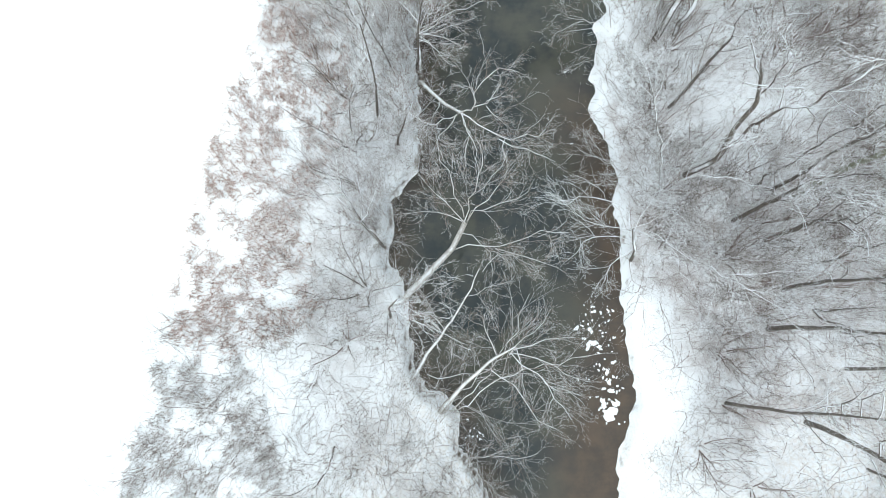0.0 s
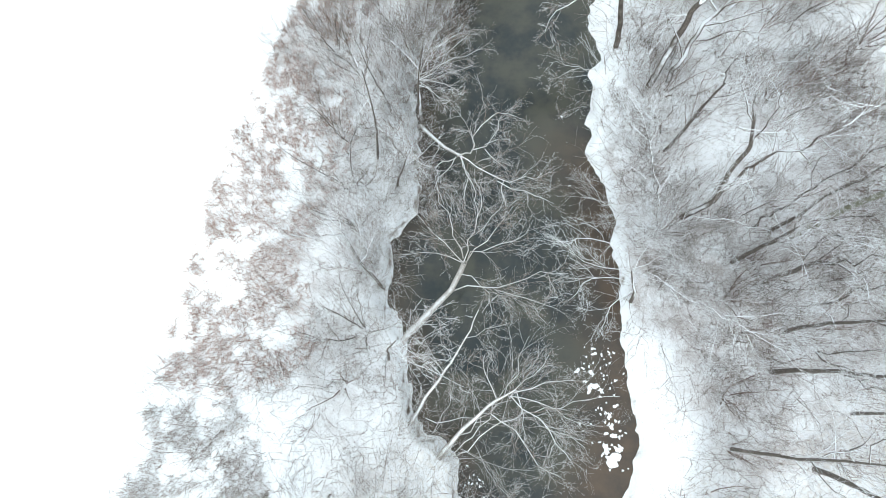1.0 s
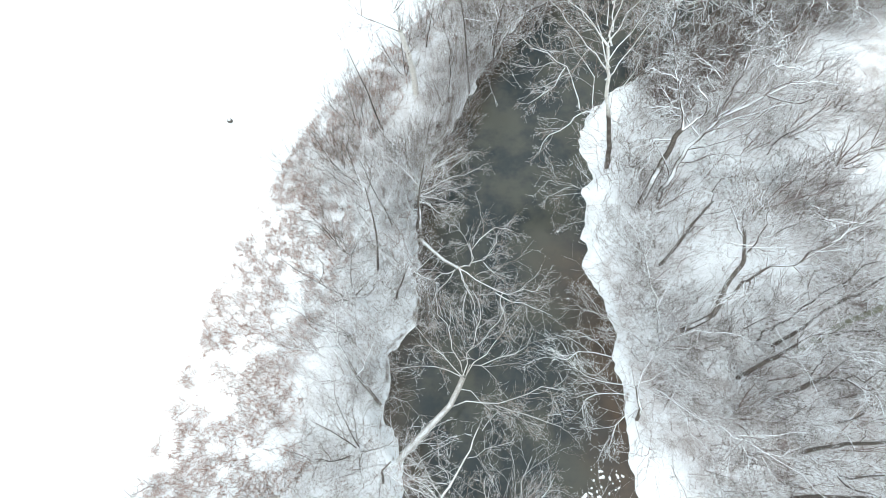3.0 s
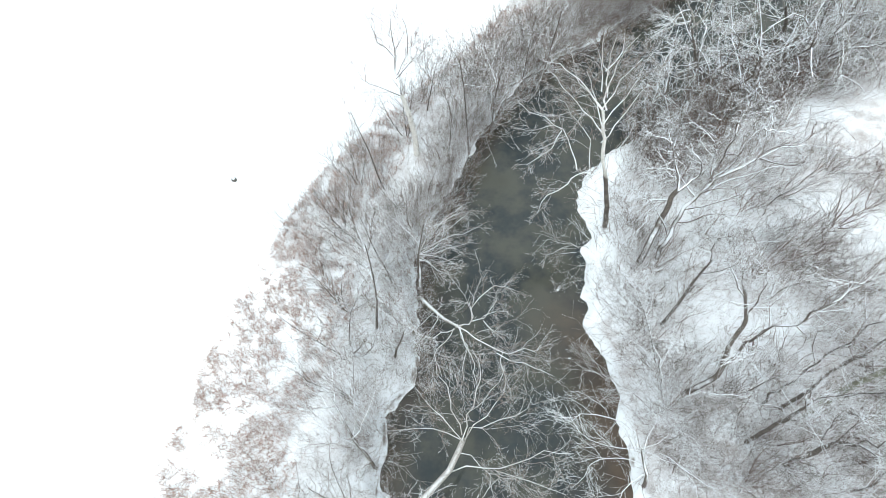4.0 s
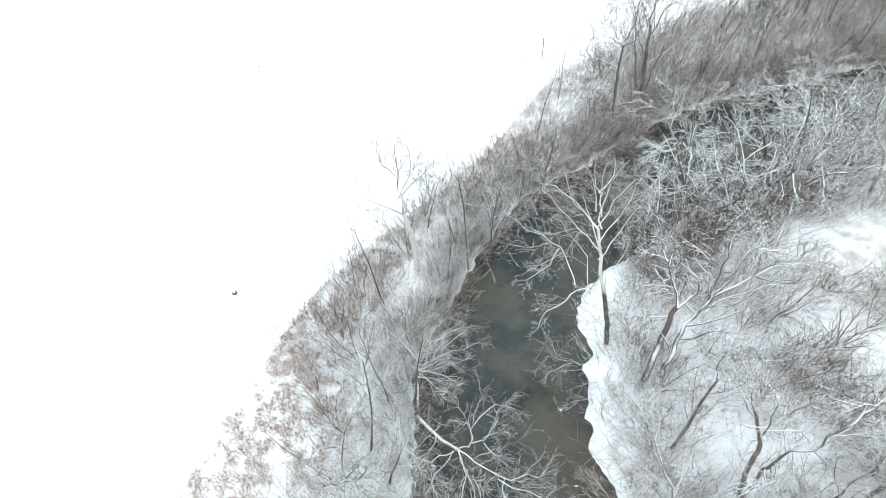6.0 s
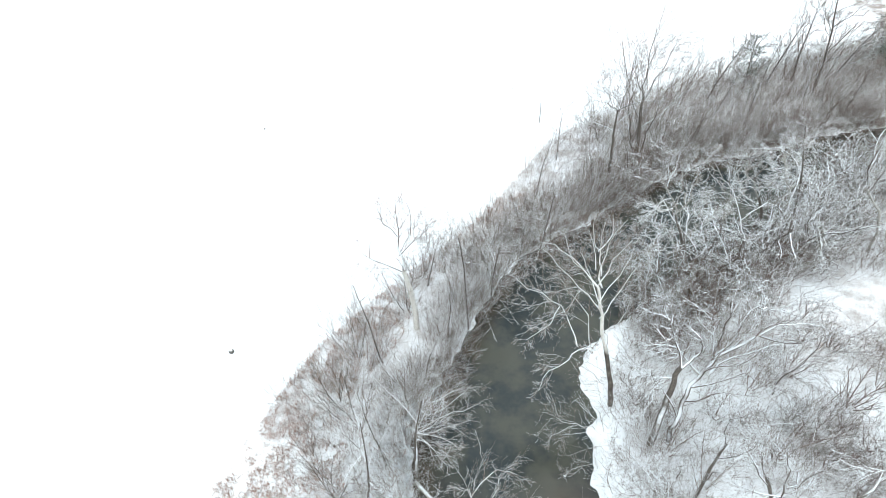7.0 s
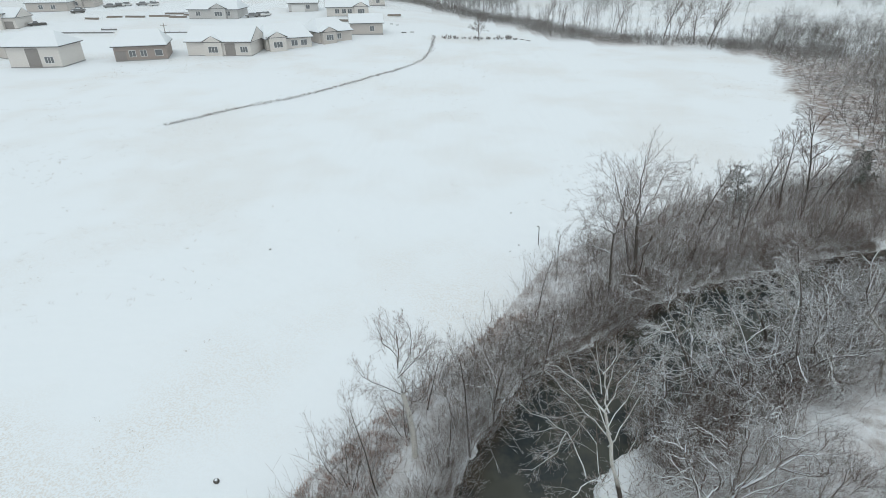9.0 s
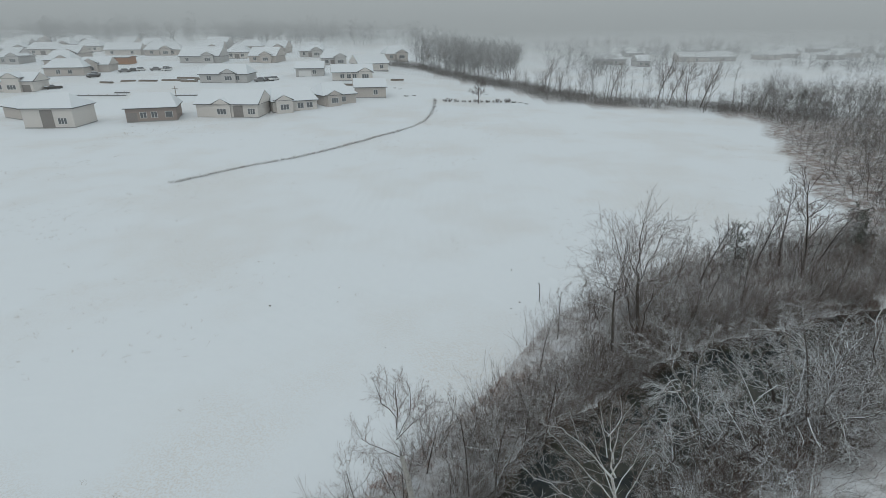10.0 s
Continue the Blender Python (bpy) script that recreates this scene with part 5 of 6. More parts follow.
# trees whose foot can be seen
for x, y in ((11.0, -3.3), (13.8, -4.0), (15.6, -2.0)):
    taken.append((x, y))
    plant(rng.choice(tall_kinds), x, y, rng.uniform(0.85, 1.05))
for x, y in ((-5.1, -4.6), (-2.6, 12.0), (-2.8, 0.5), (-2.4, 8.3), (-1.4, 12.2), (-3.3, 9.6), (-3.1, 17.4), (0.3, 19.3),
             (1.5, 20.5), (2.9, 22.3), (4.2, 24.2), (5.6, 25.5), (7.3, 26.8)):
    taken.append((x, y))
    plant(rng.choice(slim_kinds), x, y, rng.uniform(0.8, 1.15))


def clearing(x, y):
    return ((x - 24) / 4.5) ** 2 + ((y - 20.5) / 3.0) ** 2 < 1 or (x < 9.3 and y < 0.6)


def right_wood(x, y, d, left, e, on):
    return d > (0.6 if 1.0 < y < 10.5 or y > 20.5 else 1.1) and not left and not clearing(x, y) and not on


def left_strip(x, y, d, left, e, on):
    return left and 0.4 < d < (3.6 if y < 12 else 30) and not on and e > 0.5


def left_brush(x, y, d, left, e, on):
    reach = 30 if y > 12 else 4.6 + 1.2 * math.sin(y * 0.9) if y > 0.5 else 14
    open_snow = ((x + 4.0) / 1.6) ** 2 + ((y + 1.9) / 0.8) ** 2 < 1
    if (x + 1.3) ** 2 + (y - 18.7) ** 2 < 1.4:
        return False
    return left and (0.1 if y < 14 else -0.05) < d < reach and not on and not open_snow and (d < 2.6 or y > 12 or wobble(np.float64(x), np.float64(y), 0.8) > -0.3)


spread_kinds = [tall_tree(50 + k, 4.6 + 0.5 * k, 0.1, 0.2, SPREAD).thing("bare_tree", (0, 0, 0), (M_PALE, M_LADEN), "crooked wide-crowned bare tree with snow-lined limbs", "tree", GROVE) for k in range(3)]
for x, y in ((31, 35), (34.5, 33), (25, 30.5), (29.5, 32.0), (22.5, 24.2), (27, 25.5)):
    taken.append((x, y))
    plant(rng.choice(spread_kinds), x, y, rng.uniform(0.9, 1.1))
for x, y in scatter(420, 12, 34, -14, 36, 2.6, lambda x, y, *a: right_wood(x, y, *a) and (x > 27 or y < 7 or y > 26)):
    plant(rng.choice(tall_kinds), x, y, rng.uniform(0.75, 1.1))
for x, y in scatter(150, -7, 46, 13, 58, 2.6, left_strip):
    plant(rng.choice(slim_kinds), x, y, rng.uniform(0.7, 1.0))
stool_kinds = [shrub(140 + k, 4.0 + 0.4 * k, 5 + k % 2, STOOL, 0.036, 0.2, (1.6, 4.0)).thing("small_tree", (0, 0, 0), (M_BARK, M_FROST), "many-stemmed small bare tree with snow on its stems", "tree", GROVE) for k in range(4)]
for x, y in ((-4.2, 6.5), (-4.6, 10.5), (-4.0, 13.8), (-5.2, 15.0), (-1.0, 15.6), (-4.5, 17.6), (-2.0, 21.0), (0.8, 21.6), (-3.8, 1.8), (-4.4, 8.4), (3.4, 23.8), (2.2, 25.0), (5.6, 28.6)):
    taken.append((x, y))
    plant(rng.choice(stool_kinds), x, y, rng.uniform(0.8, 1.15))
bend_kinds = [shrub(150 + k, 4.6 + 0.5 * k, 4, CROOKED, 0.06, 0.25, (0.5, 1.7)).thing("small_tree", (0, 0, 0), (M_LIMB, M_LADEN), "spreading many-stemmed tree thickly lined with snow", "tree", GROVE) for k in range(3)]
for x, y, z in ((10.9, 21.2, 0.9), (12.1, 21.8, 1.1), (13.2, 22.3, 1.25), (14.6, 23.0, 1.1), (16.2, 24.4, 1.2), (18.2, 25.4, 1.1), (20.4, 26.2, 1.2),
                (22.6, 27.4, 1.2), (24.6, 29.4, 1.1), (26.6, 31.6, 1.2), (28.8, 34.0, 1.2), (13.0, 20.6, 1.0), (15.0, 21.6, 1.1), (17.6, 23.0, 1.1),
                (21.6, 25.0, 1.1), (25.0, 27.2, 1.2), (28.5, 30.0, 1.2), (32.0, 33.5, 1.2)):
    taken.append((x, y))
    plant(rng.choice(bend_kinds if y > 21.7 else stool_kinds), x, y, z)
for x, y in scatter(170, -6, 44, 14, 58, 2.0, left_strip):
    plant(rng.choice(stool_kinds), x, y, rng.uniform(0.7, 1.1))
taken = []
for x, y in scatter(300, 9, 34, -14, 36, 1.9, right_wood):
    plant(rng.choice(shrub_kinds), x, y, rng.uniform(0.7, 1.2))
for x, y in scatter(420, -9, 34, -14, 52, 1.5, left_strip):
    plant(rng.choice(shrub_kinds), x, y, rng.uniform(0.6, 1.05))

# thickets too dense to count
tangle = [arrays(shrub(60 + k, 1.9, 7, TANGLE, 0.0095, 0.5, (0.6, 2.4))) for k in range(6)]
upright = [arrays(shrub(70 + k, 2.5, 8 if k % 2 else 10, STEMS, 0.011, 0.6, (1.0 + 0.4 * (k % 3), 3.0 + (k % 3))))  for k in range(6)]
many("brush", tangle, spots([p for p in scatter(2300, 8, 36, -15, 38, 0, right_wood) + scatter(260, 7.6, 19, 3, 17, 0, right_wood) if rng.random() < 0.85 + 0.9 * float(grain(p[0], p[1], 0.33))], 0.7, 1.45), M_CURL, "dense leafless undergrowth dusted with snow", "undergrowth")
many("brush", upright, spots(scatter(500, 8, 36, 17, 40, 0, right_wood), 0.5, 1.0), M_TWIG, "upright brown saplings between the trees", "undergrowth")
edge = [(p[0] + rng.uniform(0.9, 3.4), p[1] + rng.uniform(-0.4, 0.4)) for p in RIGHT_BANK if -12 < p[1] < 1 for _ in range(2)]
many("brush", tangle, spots(edge, 0.35, 0.8), M_FROST, "thin frosted twigs poking from the snowy bank", "undergrowth")
inner = [(p[0] + rng.uniform(-0.2, 2.6), p[1] - rng.uniform(-0.2, 2.6)) for p in RIGHT_BANK if 9.8 < p[0] < 40 and p[1] > 15 for _ in range(5)]
many("brush", upright + tangle, spots(inner, 0.7, 1.35), M_CURL, "dense brown brush on the inner bank of the bend", "undergrowth")
near = scatter(5000, -8, 48, -14, 59, 0, left_brush) + scatter(230, -14, 1, -10, 1.5, 0, left_brush) + scatter(1500, 16, 48, 36, 60, 0, left_brush)
many("brush", tangle, spots([p for p in near if p[1] < 17 and rng.random() < 0.85], 0.7, 1.2), M_FROST, "tangled leafless brush on the creek bank", "undergrowth")
many("brush", upright, spots([p for p in near if p[1] >= 15 and rng.random() < (0.8 if p[1] < 33 else 0.7)], 0.6, 1.15), M_BRUSH, "dense reddish-brown brush between creek and field", "undergrowth")

rim = [(p[0] + rng.uniform(-1.1, 0.3), p[1] + rng.uniform(-0.3, 1.2)) for p in LEFT_BANK if 12 < p[1] < 45 and p[0] < 40 for _ in range(11)]
rim += [(rng.uniform(12.2, 15.0), rng.uniform(31.4, 33.6)) for _ in range(60)]
rim += [(p[0] + rng.uniform(-2.8, 0.2), p[1] + rng.uniform(-0.2, 2.4)) for p in LEFT_BANK if 24 < p[1] < 42 and p[0] < 32 for _ in range(10)]
low_rim = [(p[0] + rng.uniform(-0.6, 0.2), p[1] + rng.uniform(-0.3, 0.3)) for p in LEFT_BANK if -9 < p[1] < 13 for _ in range(2)]
cove = [(p[0] + rng.uniform(-1.5, 0.1), p[1] + rng.uniform(-0.3, 0.3)) for p in LEFT_BANK if 3 < p[1] < 13 for _ in range(5)]
many("brush", tangle, spots(cove, 0.5, 0.95), M_FROST, "fine frosted brush along the bank", "undergrowth")
many("brush", tangle, spots(low_rim, 0.25, 0.55), M_CURL, "thin brown brush hanging over the water's edge", "undergrowth")
many("brush", upright, spots(rim, 0.45, 0.9), M_BRUSH, "low brown brush overhanging the bank's edge", "undergrowth")

# woods farther off
middle_kinds = [tall_tree(170 + k, 10 + k, 0.11, 0.08, MIDDLE).thing("bare_tree", (0, 0, 0), (M_BARK, M_TWIG), "bare grey tree in the wood beside the field", "tree", "trees of the wood") for k in range(4)]
taken = []
for x, y in scatter(420, 30, 62, 4, 66, 3.0, lambda x, y, d, left, e, on: d > 1.5 and not on and x > 34 and not (left and e < 14)):
    plant(rng.choice(middle_kinds), x, y, rng.uniform(0.65, 1.0))
TOWER = spec((7, 5, 3, 1), (15, 8, 5), (6, 4, 3, 3), (0.07, 0.18, 0.22, 0.2), (0.03, 0.05, 0.03, 0.0), (0.2, 0.3, 0.45, 0.6), (0.42, 0.5, 0.5), (48, 44, 40), (0.36, 0.5, 0.7), 2, (0.2, 0.2, 0.15))
tower_kinds = [tall_tree(190 + k, 9.5, 0.15, 0.12, TOWER, 0.013).thing("bare_tree", (0, 0, 0), (M_BARK, M_TWIG), "tall bare tree standing over the field's far corner", "tree", GROVE) for k in range(2)]
for k, (x, y, s) in enumerate(((36.3, 49.6, 1.05), (34.4, 50.5, 0.9), (31.5, 49.8, 0.7), (39, 51.5, 0.75), (24.5, 46.5, 0.65), (29.8, 49.2, 0.55))):
    plant(tower_kinds[k % 2], x, y, s)
for x, y, s in ((68.5, 178.0, 1.35), (73.0, 166.0, 1.5), (76.5, 164.5, 1.3), (70.0, 172.0, 1.0), (58.0, 193.0, 1.1), (49.0, 200.0, 1.0), (38.0, 212.0, 1.1)):
    plant(tower_kinds[int(x) % 2], x, y, s)
cedar_kinds = [tall_tree(80 + k, 5.5, 0.1, 0.03, CEDAR, 0.03).thing("cedar", (0, 0, 0), (M_BARK, M_CEDAR), "dark evergreen cedar dusted with snow", "tree", "cedars at the field's edge") for k in range(2)]
for x, y, s in ((28.6, 48.4, 1.0), (43.1, 53.0, 1.05), (44.6, 54.0, 0.85), (98, 152, 1.2)):
    plant(cedar_kinds[int(x) % 2], x, y, s)
low_kinds = [arrays(tall_tree(90 + k, 6 + 0.6 * k, 0.055, 0.12, LOW)) for k in range(5)]
coarse = [arrays(shrub(65 + k, 3.2, 9, TANGLE_FAR, 0.026, 1.2, (0.3, 1.8))) for k in range(4)]


def east_wood(x, y, d, left, e, on):
    return not on and d > 1 and x > 46 and x < 75 + 0.62 * y and y < 66 + 1.15 * x


many("bare_wood", low_kinds, spots(scatter(1700, 46, 190, 30, 200, 0, lambda x, y, d, left, e, on: east_wood(x, y, d, left, e, on) and e > 4.5)[:560], 0.6, 1.05), M_FAR, "wide bare deciduous wood beside the snowy field", "wood")
many("brush", coarse, spots(scatter(3400, 46, 190, 30, 200, 0, lambda x, y, d, left, e, on: east_wood(x, y, d, left, e, on) and e > 2.5)[:420], 0.9, 1.5), M_FAR, "dense grey-brown undergrowth of the wood", "undergrowth")
many("brush", coarse, spots(scatter(900, 33, 60, 2, 68, 0, lambda x, y, d, left, e, on: d > 0.6 and not on)[:260], 0.6, 0.95), M_TWIG, "dense brown undergrowth between trees by the bend", "undergrowth")


def north_belt(x, y, d, left, e, on):
    return not on and 2 < e < 20 and y > 135


many("brush", coarse, spots(scatter(9000, -25, 125, 138, 290, 0, north_belt)[:640], 0.7, 1.25), M_FAR, "band of brown brush along the far side of the field", "undergrowth")
taken = []
for x, y in scatter(4000, -20, 120, 140, 270, 3.2, lambda x, y, d, left, e, on: not on and 1.5 < e < 26 and y > 138)[:130]:
    plant(rng.choice(middle_kinds), x, y, rng.choice((0.5, 0.6, 0.7, 0.8, 1.15)))
# the distance
HAZY = spec((2, 1, 1), (13, 5), (3, 3, 3), (0.05, 0.25, 0.35), (0.02, 0.06, 0.02), (0.4, 0.4, 0.7), (0.55, 0.55), (60, 50), (0.35, 0.8), 3, (0.12, 0.12))
far_kinds = [arrays(tall_tree(120 + k, 9 + k, 0.13, 0.1, HAZY)) for k in range(4)]
SCANT = spec((1, 1, 1), (12, 4), (3, 3, 3), (0.05, 0.15, 0.25), (0.02, 0.06, 0.02), (0.4, 0.4, 0.7), (0.55, 0.55), (60, 50), (0.5, 0.9), 3, (0.12, 0.12))
small_kinds = [arrays(tall_tree(130 + k, 9 + k, 0.11, 0.1, SCANT)) for k in range(4)]


def band(n, x0, x1, y, deep, lo, hi, gaps=0.0):
    """Trees along a strip that runs across the distance, with some gaps."""
    out = []
    while len(out) < n:
        x = rng.uniform(x0, x1)
        if math.sin(x * 0.021 + y) + 0.6 * math.sin(x * 0.053 + 2 * y) > gaps - 1.2:
            out.append((x, y + 0.06 * (x - x0) + rng.uniform(0, deep)))
    return spots(out, lo, hi)


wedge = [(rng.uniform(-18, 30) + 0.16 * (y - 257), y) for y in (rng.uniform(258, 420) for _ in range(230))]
many("bare_wood", far_kinds, spots(wedge, 0.9, 1.35), M_HAZED, "grey bare wood behind the far field", "wood")
many("far_wood", far_kinds, band(300, -470, 10, 440, 60, 1.0, 1.6, 0.3) + band(90, -150, 30, 385, 50, 0.9, 1.3, 0.2), M_HAZED_MORE, "misty grey wood behind the estate", "wood")
many("far_wood", small_kinds, band(330, 60, 420, 240, 120, 0.5, 0.95, 0.4) + band(330, 80, 560, 400, 130, 0.6, 1.1, 0.5), M_HAZED, "scattered misty bare trees between distant buildings", "wood")
many("far_wood", far_kinds, band(170, -420, 720, 600, 60, 0.9, 1.4, 0.6), M_HAZED_MORE, "misty wood on the skyline", "wood")


# ------------------------------------------------------------ weeds and stubble
def strands(name, places, mat, label, category, length, thick, lean):
    """Bent three-sided stalks, each with two pieces."""
    n = len(places)
    r = np.random.default_rng(3)
    p = np.array(places)
    p = np.column_stack([p, ground_height(p[:, 0], p[:, 1]) - 0.03])
    a, l = r.uniform(0, 2 * np.pi, n), length * r.uniform(0.5, 1.3, n)
    out = np.column_stack([np.cos(a), np.sin(a), np.zeros(n)])
    k = lean * r.uniform(0.3, 1.3, n)[:, None]
    up = np.array([0, 0, 1.0])
    mid = p + (up * 0.6 + out * 0.25 * k) * l[:, None]
    tip = mid + (up * (0.42 - 0.3 * k) + out * 0.5 * k) * l[:, None]
    v = np.empty((n, 3, 3, 3))
    for i in range(3):
        w = 2 * np.pi * i / 3
        o = np.array([np.cos(w), np.sin(w), 0.3 * np.sin(w)])
        v[:, 0, i], v[:, 1, i], v[:, 2, i] = p + o * thick, mid + o * thick * 0.8, tip + o * thick * 0.3
    one = np.array([(q * 3 + i, q * 3 + (i + 1) % 3, q * 3 + 3 + (i + 1) % 3, q * 3 + 3 + i) for q in (0, 1) for i in range(3)])
    f = (one[None] + 9 * np.arange(n)[:, None, None]).reshape(-1, 4)
    return many(name, [(v.reshape(-1, 3), f)], [(0, 0, 0, 0, 1, 1)], mat, label, category)


def weedy(x, y, d, left, e, on):
    x, y = np.float64(x), np.float64(y)
    patch = 0.25 * grain(x, y, 0.3) + 0.45 * grain(x, y, 0.9) + 0.8 * grain(x + 9, y, 2.2) + 0.55 * grain(x, y + 7, 5.2)
    return left and not on and d > 3.0 and e < 5.6 + 0.8 * math.sin(y * 0.8) and patch > (-0.02 if y > 1 else -0.3)


weeds_at = scatter(200000, -17, 6, -15, 32, 0, weedy)
strands("dry_weeds", [p for p in weeds_at if p[1] > 0.5 + 2.2 * float(grain(p[0], p[1], 0.4))], M_WEED, "patchy tan and pinkish dry weeds poking through snow", "weeds", 0.36, 0.0095, 1.3)
strands("dry_weeds", [p for p in weeds_at if p[1] <= 0.5 + 2.2 * float(grain(p[0], p[1], 0.4))], M_RUSH, "greyish frosted dry weeds poking through snow", "weeds", 0.36, 0.0095, 1.3)


def tufty(x, y, d, left, e, on):
    return on and wobble(np.float64(x), np.float64(y), 0.05) + 0.7 * wobble(np.float64(x), np.float64(y), 0.23) > 0.45


tuft = [(x + rng.gauss(0, 0.12), y + rng.gauss(0, 0.12)) for x, y in scatter(9000, -75, 70, -5, 145, 0, tufty)[:1600] for _ in range(5)]
strands("grass_stubble", tuft, M_STALK, "sparse dry grass tips poking through the field's snow", "grass", 0.2, 0.0065, 1.2)
sprigs = [arrays(shrub(95 + k, 1.3, 3, FEW, 0.04, 0.4)) for k in range(3)]
ditch = curve_through([(-41.9, 81.7), (-35.2, 90.7), (-25.9, 100.3), (-17.1, 113.8), (-6.7, 132.5), (-3.4, 150), (-2.6, 166), (-2.6, 178)], 0.5)
many("ditch_weeds", sprigs, spots([(p[0] + rng.gauss(0, 0.25), p[1] + rng.gauss(0, 0.25)) for p in ditch for _ in range(4 if p[1] < 128 else 2)], 0.24, 0.45), M_REED,
     "thin line of dark weeds along a field ditch", "weeds")

# ------------------------------------------------------------ houses
def window(parent, x, y, z, w, h, lights=2):
    """A white-framed window on a wall that faces the local -y."""
    bm = bmesh.new()
    t = 0.09
    box(bm, x - t, x + w + t, y - 0.06, y, z - t, z)
    box(bm, x - t, x + w + t, y - 0.06, y, z + h, z + h + t)
    box(bm, x - t, x, y - 0.06, y, z, z + h)
    box(bm, x + w, x + w + t, y - 0.06, y, z, z + h)
    for k in range(1, lights):
        box(bm, x + w * k / lights - 0.05, x + w * k / lights + 0.05, y - 0.06, y, z, z + h)
    f = part("window", bm, parent, m=M_TRIM)
    bm = bmesh.new()
    box(bm, x, x + w, y - 0.035, y - 0.004, z, z + h)
    part("pane", bm, f, m=M_GLASS)


def roof_on(parent, x0, x1, y0, y1, high, pitch, hip, wall, along_x=True):
    """A shingled roof with a blanket of snow; hip: how far its ridge ends stand in."""
    for name, o, base, thick, m in (("roof", 0.5, high - 0.12, 0.14, M_SHINGLE), ("roof_snow", 0.47, high + 0.024, 0.16, M_SNOW)):
        bm = bmesh.new()
        a0, a1, b0, b1 = (x0, x1, y0, y1) if along_x else (y0, y1, x0, x1)
        mid, rise = (b0 + b1) / 2, (b1 - b0) / 2 * pitch
        q = lambda a, b, z: bm.verts.new((a, b, z) if along_x else (b, a, z))
        low = [q(a, b, base) for a, b in ((a0 - o, b0 - o), (a1 + o, b0 - o), (a1 + o, b1 + o), (a0 - o, b1 + o))]
        top = [q(a, b, base + thick) for a, b in ((a0 - o, b0 - o), (a1 + o, b0 - o), (a1 + o, b1 + o), (a0 - o, b1 + o))]
        r1, r2 = q(a0 - o + hip, mid, base + thick + rise), q(a1 + o - hip, mid, base + thick + rise)
        bm.faces.new(low[::-1])
        for i in range(4):
            bm.faces.new((low[i], low[(i + 1) % 4], top[(i + 1) % 4], top[i]))
        for f in ((top[0], top[1], r2, r1), (top[2], top[3], r1, r2), (top[1], top[2], r2), (top[3], top[0], r1)):
            bm.faces.new(f)
        bmesh.ops.recalc_face_normals(bm, faces=bm.faces)
        part(name, bm, parent, "snow blanket on the roof" if name == "roof_snow" else "", m)
    if not hip:
        for k, a in enumerate((a0 - 0.02, a1 + 0.02)):
            bm = bmesh.new()
            out = -0.52 if k == 0 else 0.52
            q = lambda b, z, s: bm.verts.new((a + s, b, z) if along_x else (b, a + s, z))
            tri = [[q(b, z, s) for b, z in ((b0, high), (b1, high), (mid, high + (b1 - b0) / 2 * pitch))] for s in (0.0, out)]
            bm.faces.new(tri[0])
            bm.faces.new(tri[1][::-1])
            for i in range(3):
                bm.faces.new((tri[0][i], tri[0][(i + 1) % 3], tri[1][(i + 1) % 3], tri[1][i]))
            bmesh.ops.recalc_face_normals(bm, faces=bm.faces)
            part("gable", bm, parent, m=wall)


def house(x, y, width, yaw, wall, label, windows=(), doors=(), wing=None, depth=11.0, high=3.0, hip=0.0, pitch=0.56, plinth=True):
    """windows: start, width, lights; doors: start, width, kind; wing: start, width, how far it stands out, gable."""
    top = new("house")
    bm = bmesh.new()
    box(bm, 0, width, 0, depth, 0.0, high)
    part("wall", bm, top, m=wall)
    if plinth:
        bm = bmesh.new()
        box(bm, -0.05, width + 0.05, -0.05, depth + 0.05, -1.2, 0.25)
        part("foundation", bm, top, "grey concrete foundation", M_CONCRETE)
    roof_on(top, 0, width, 0, depth, high, pitch, hip, wall)
    for a, w, n in windows:
        window(top, a * width, 0, 1.0, w, 1.35, n)
    for a, w, kind in doors:
        bm = bmesh.new()
        box(bm, a * width, a * width + w, -0.07, 0, 0.05, high - 0.4 if kind == "porch" else 2.3)
        # doors and porches are flat panels, coloured dark to read as shaded recesses
        d = part("garage_door" if kind == "garage" else "door", bm, top, "white panelled garage door" if kind == "garage" else "flat dark door panel with recess shade in its colour", M_TRIM if kind == "garage" else M_PORCH_SHADE)
        if kind == "garage":
            for r in range(3):
                bm = bmesh.new()
                box(bm, a * width + 0.15, a * width + w - 0.15, -0.1, -0.07, 0.2 + 0.7 * r, 0.8 + 0.7 * r)
                part("panel", bm, d, m=M_TRIM)
    if wing:
        a, w, out, lift = wing
        x0 = a * width
        bm = bmesh.new()
        box(bm, x0, x0 + w, -out, 0.5, -0.6, high + lift)
        part("wing", bm, top, m=wall)
        roof_on(top, x0, x0 + w, -out + 0.35, depth * 0.55, high + lift, 0.6, 0.0, wall, False)
        window(top, x0 + w * 0.25, -out, 1.0, w * 0.5, 1.35, 3)
    top.matrix_basis = pose(x, y, float(far_height(np.float64(x), np.float64(y))) - 0.02, 0, 0, yaw)
    return tagged(top, label, "house", "houses of the estate")


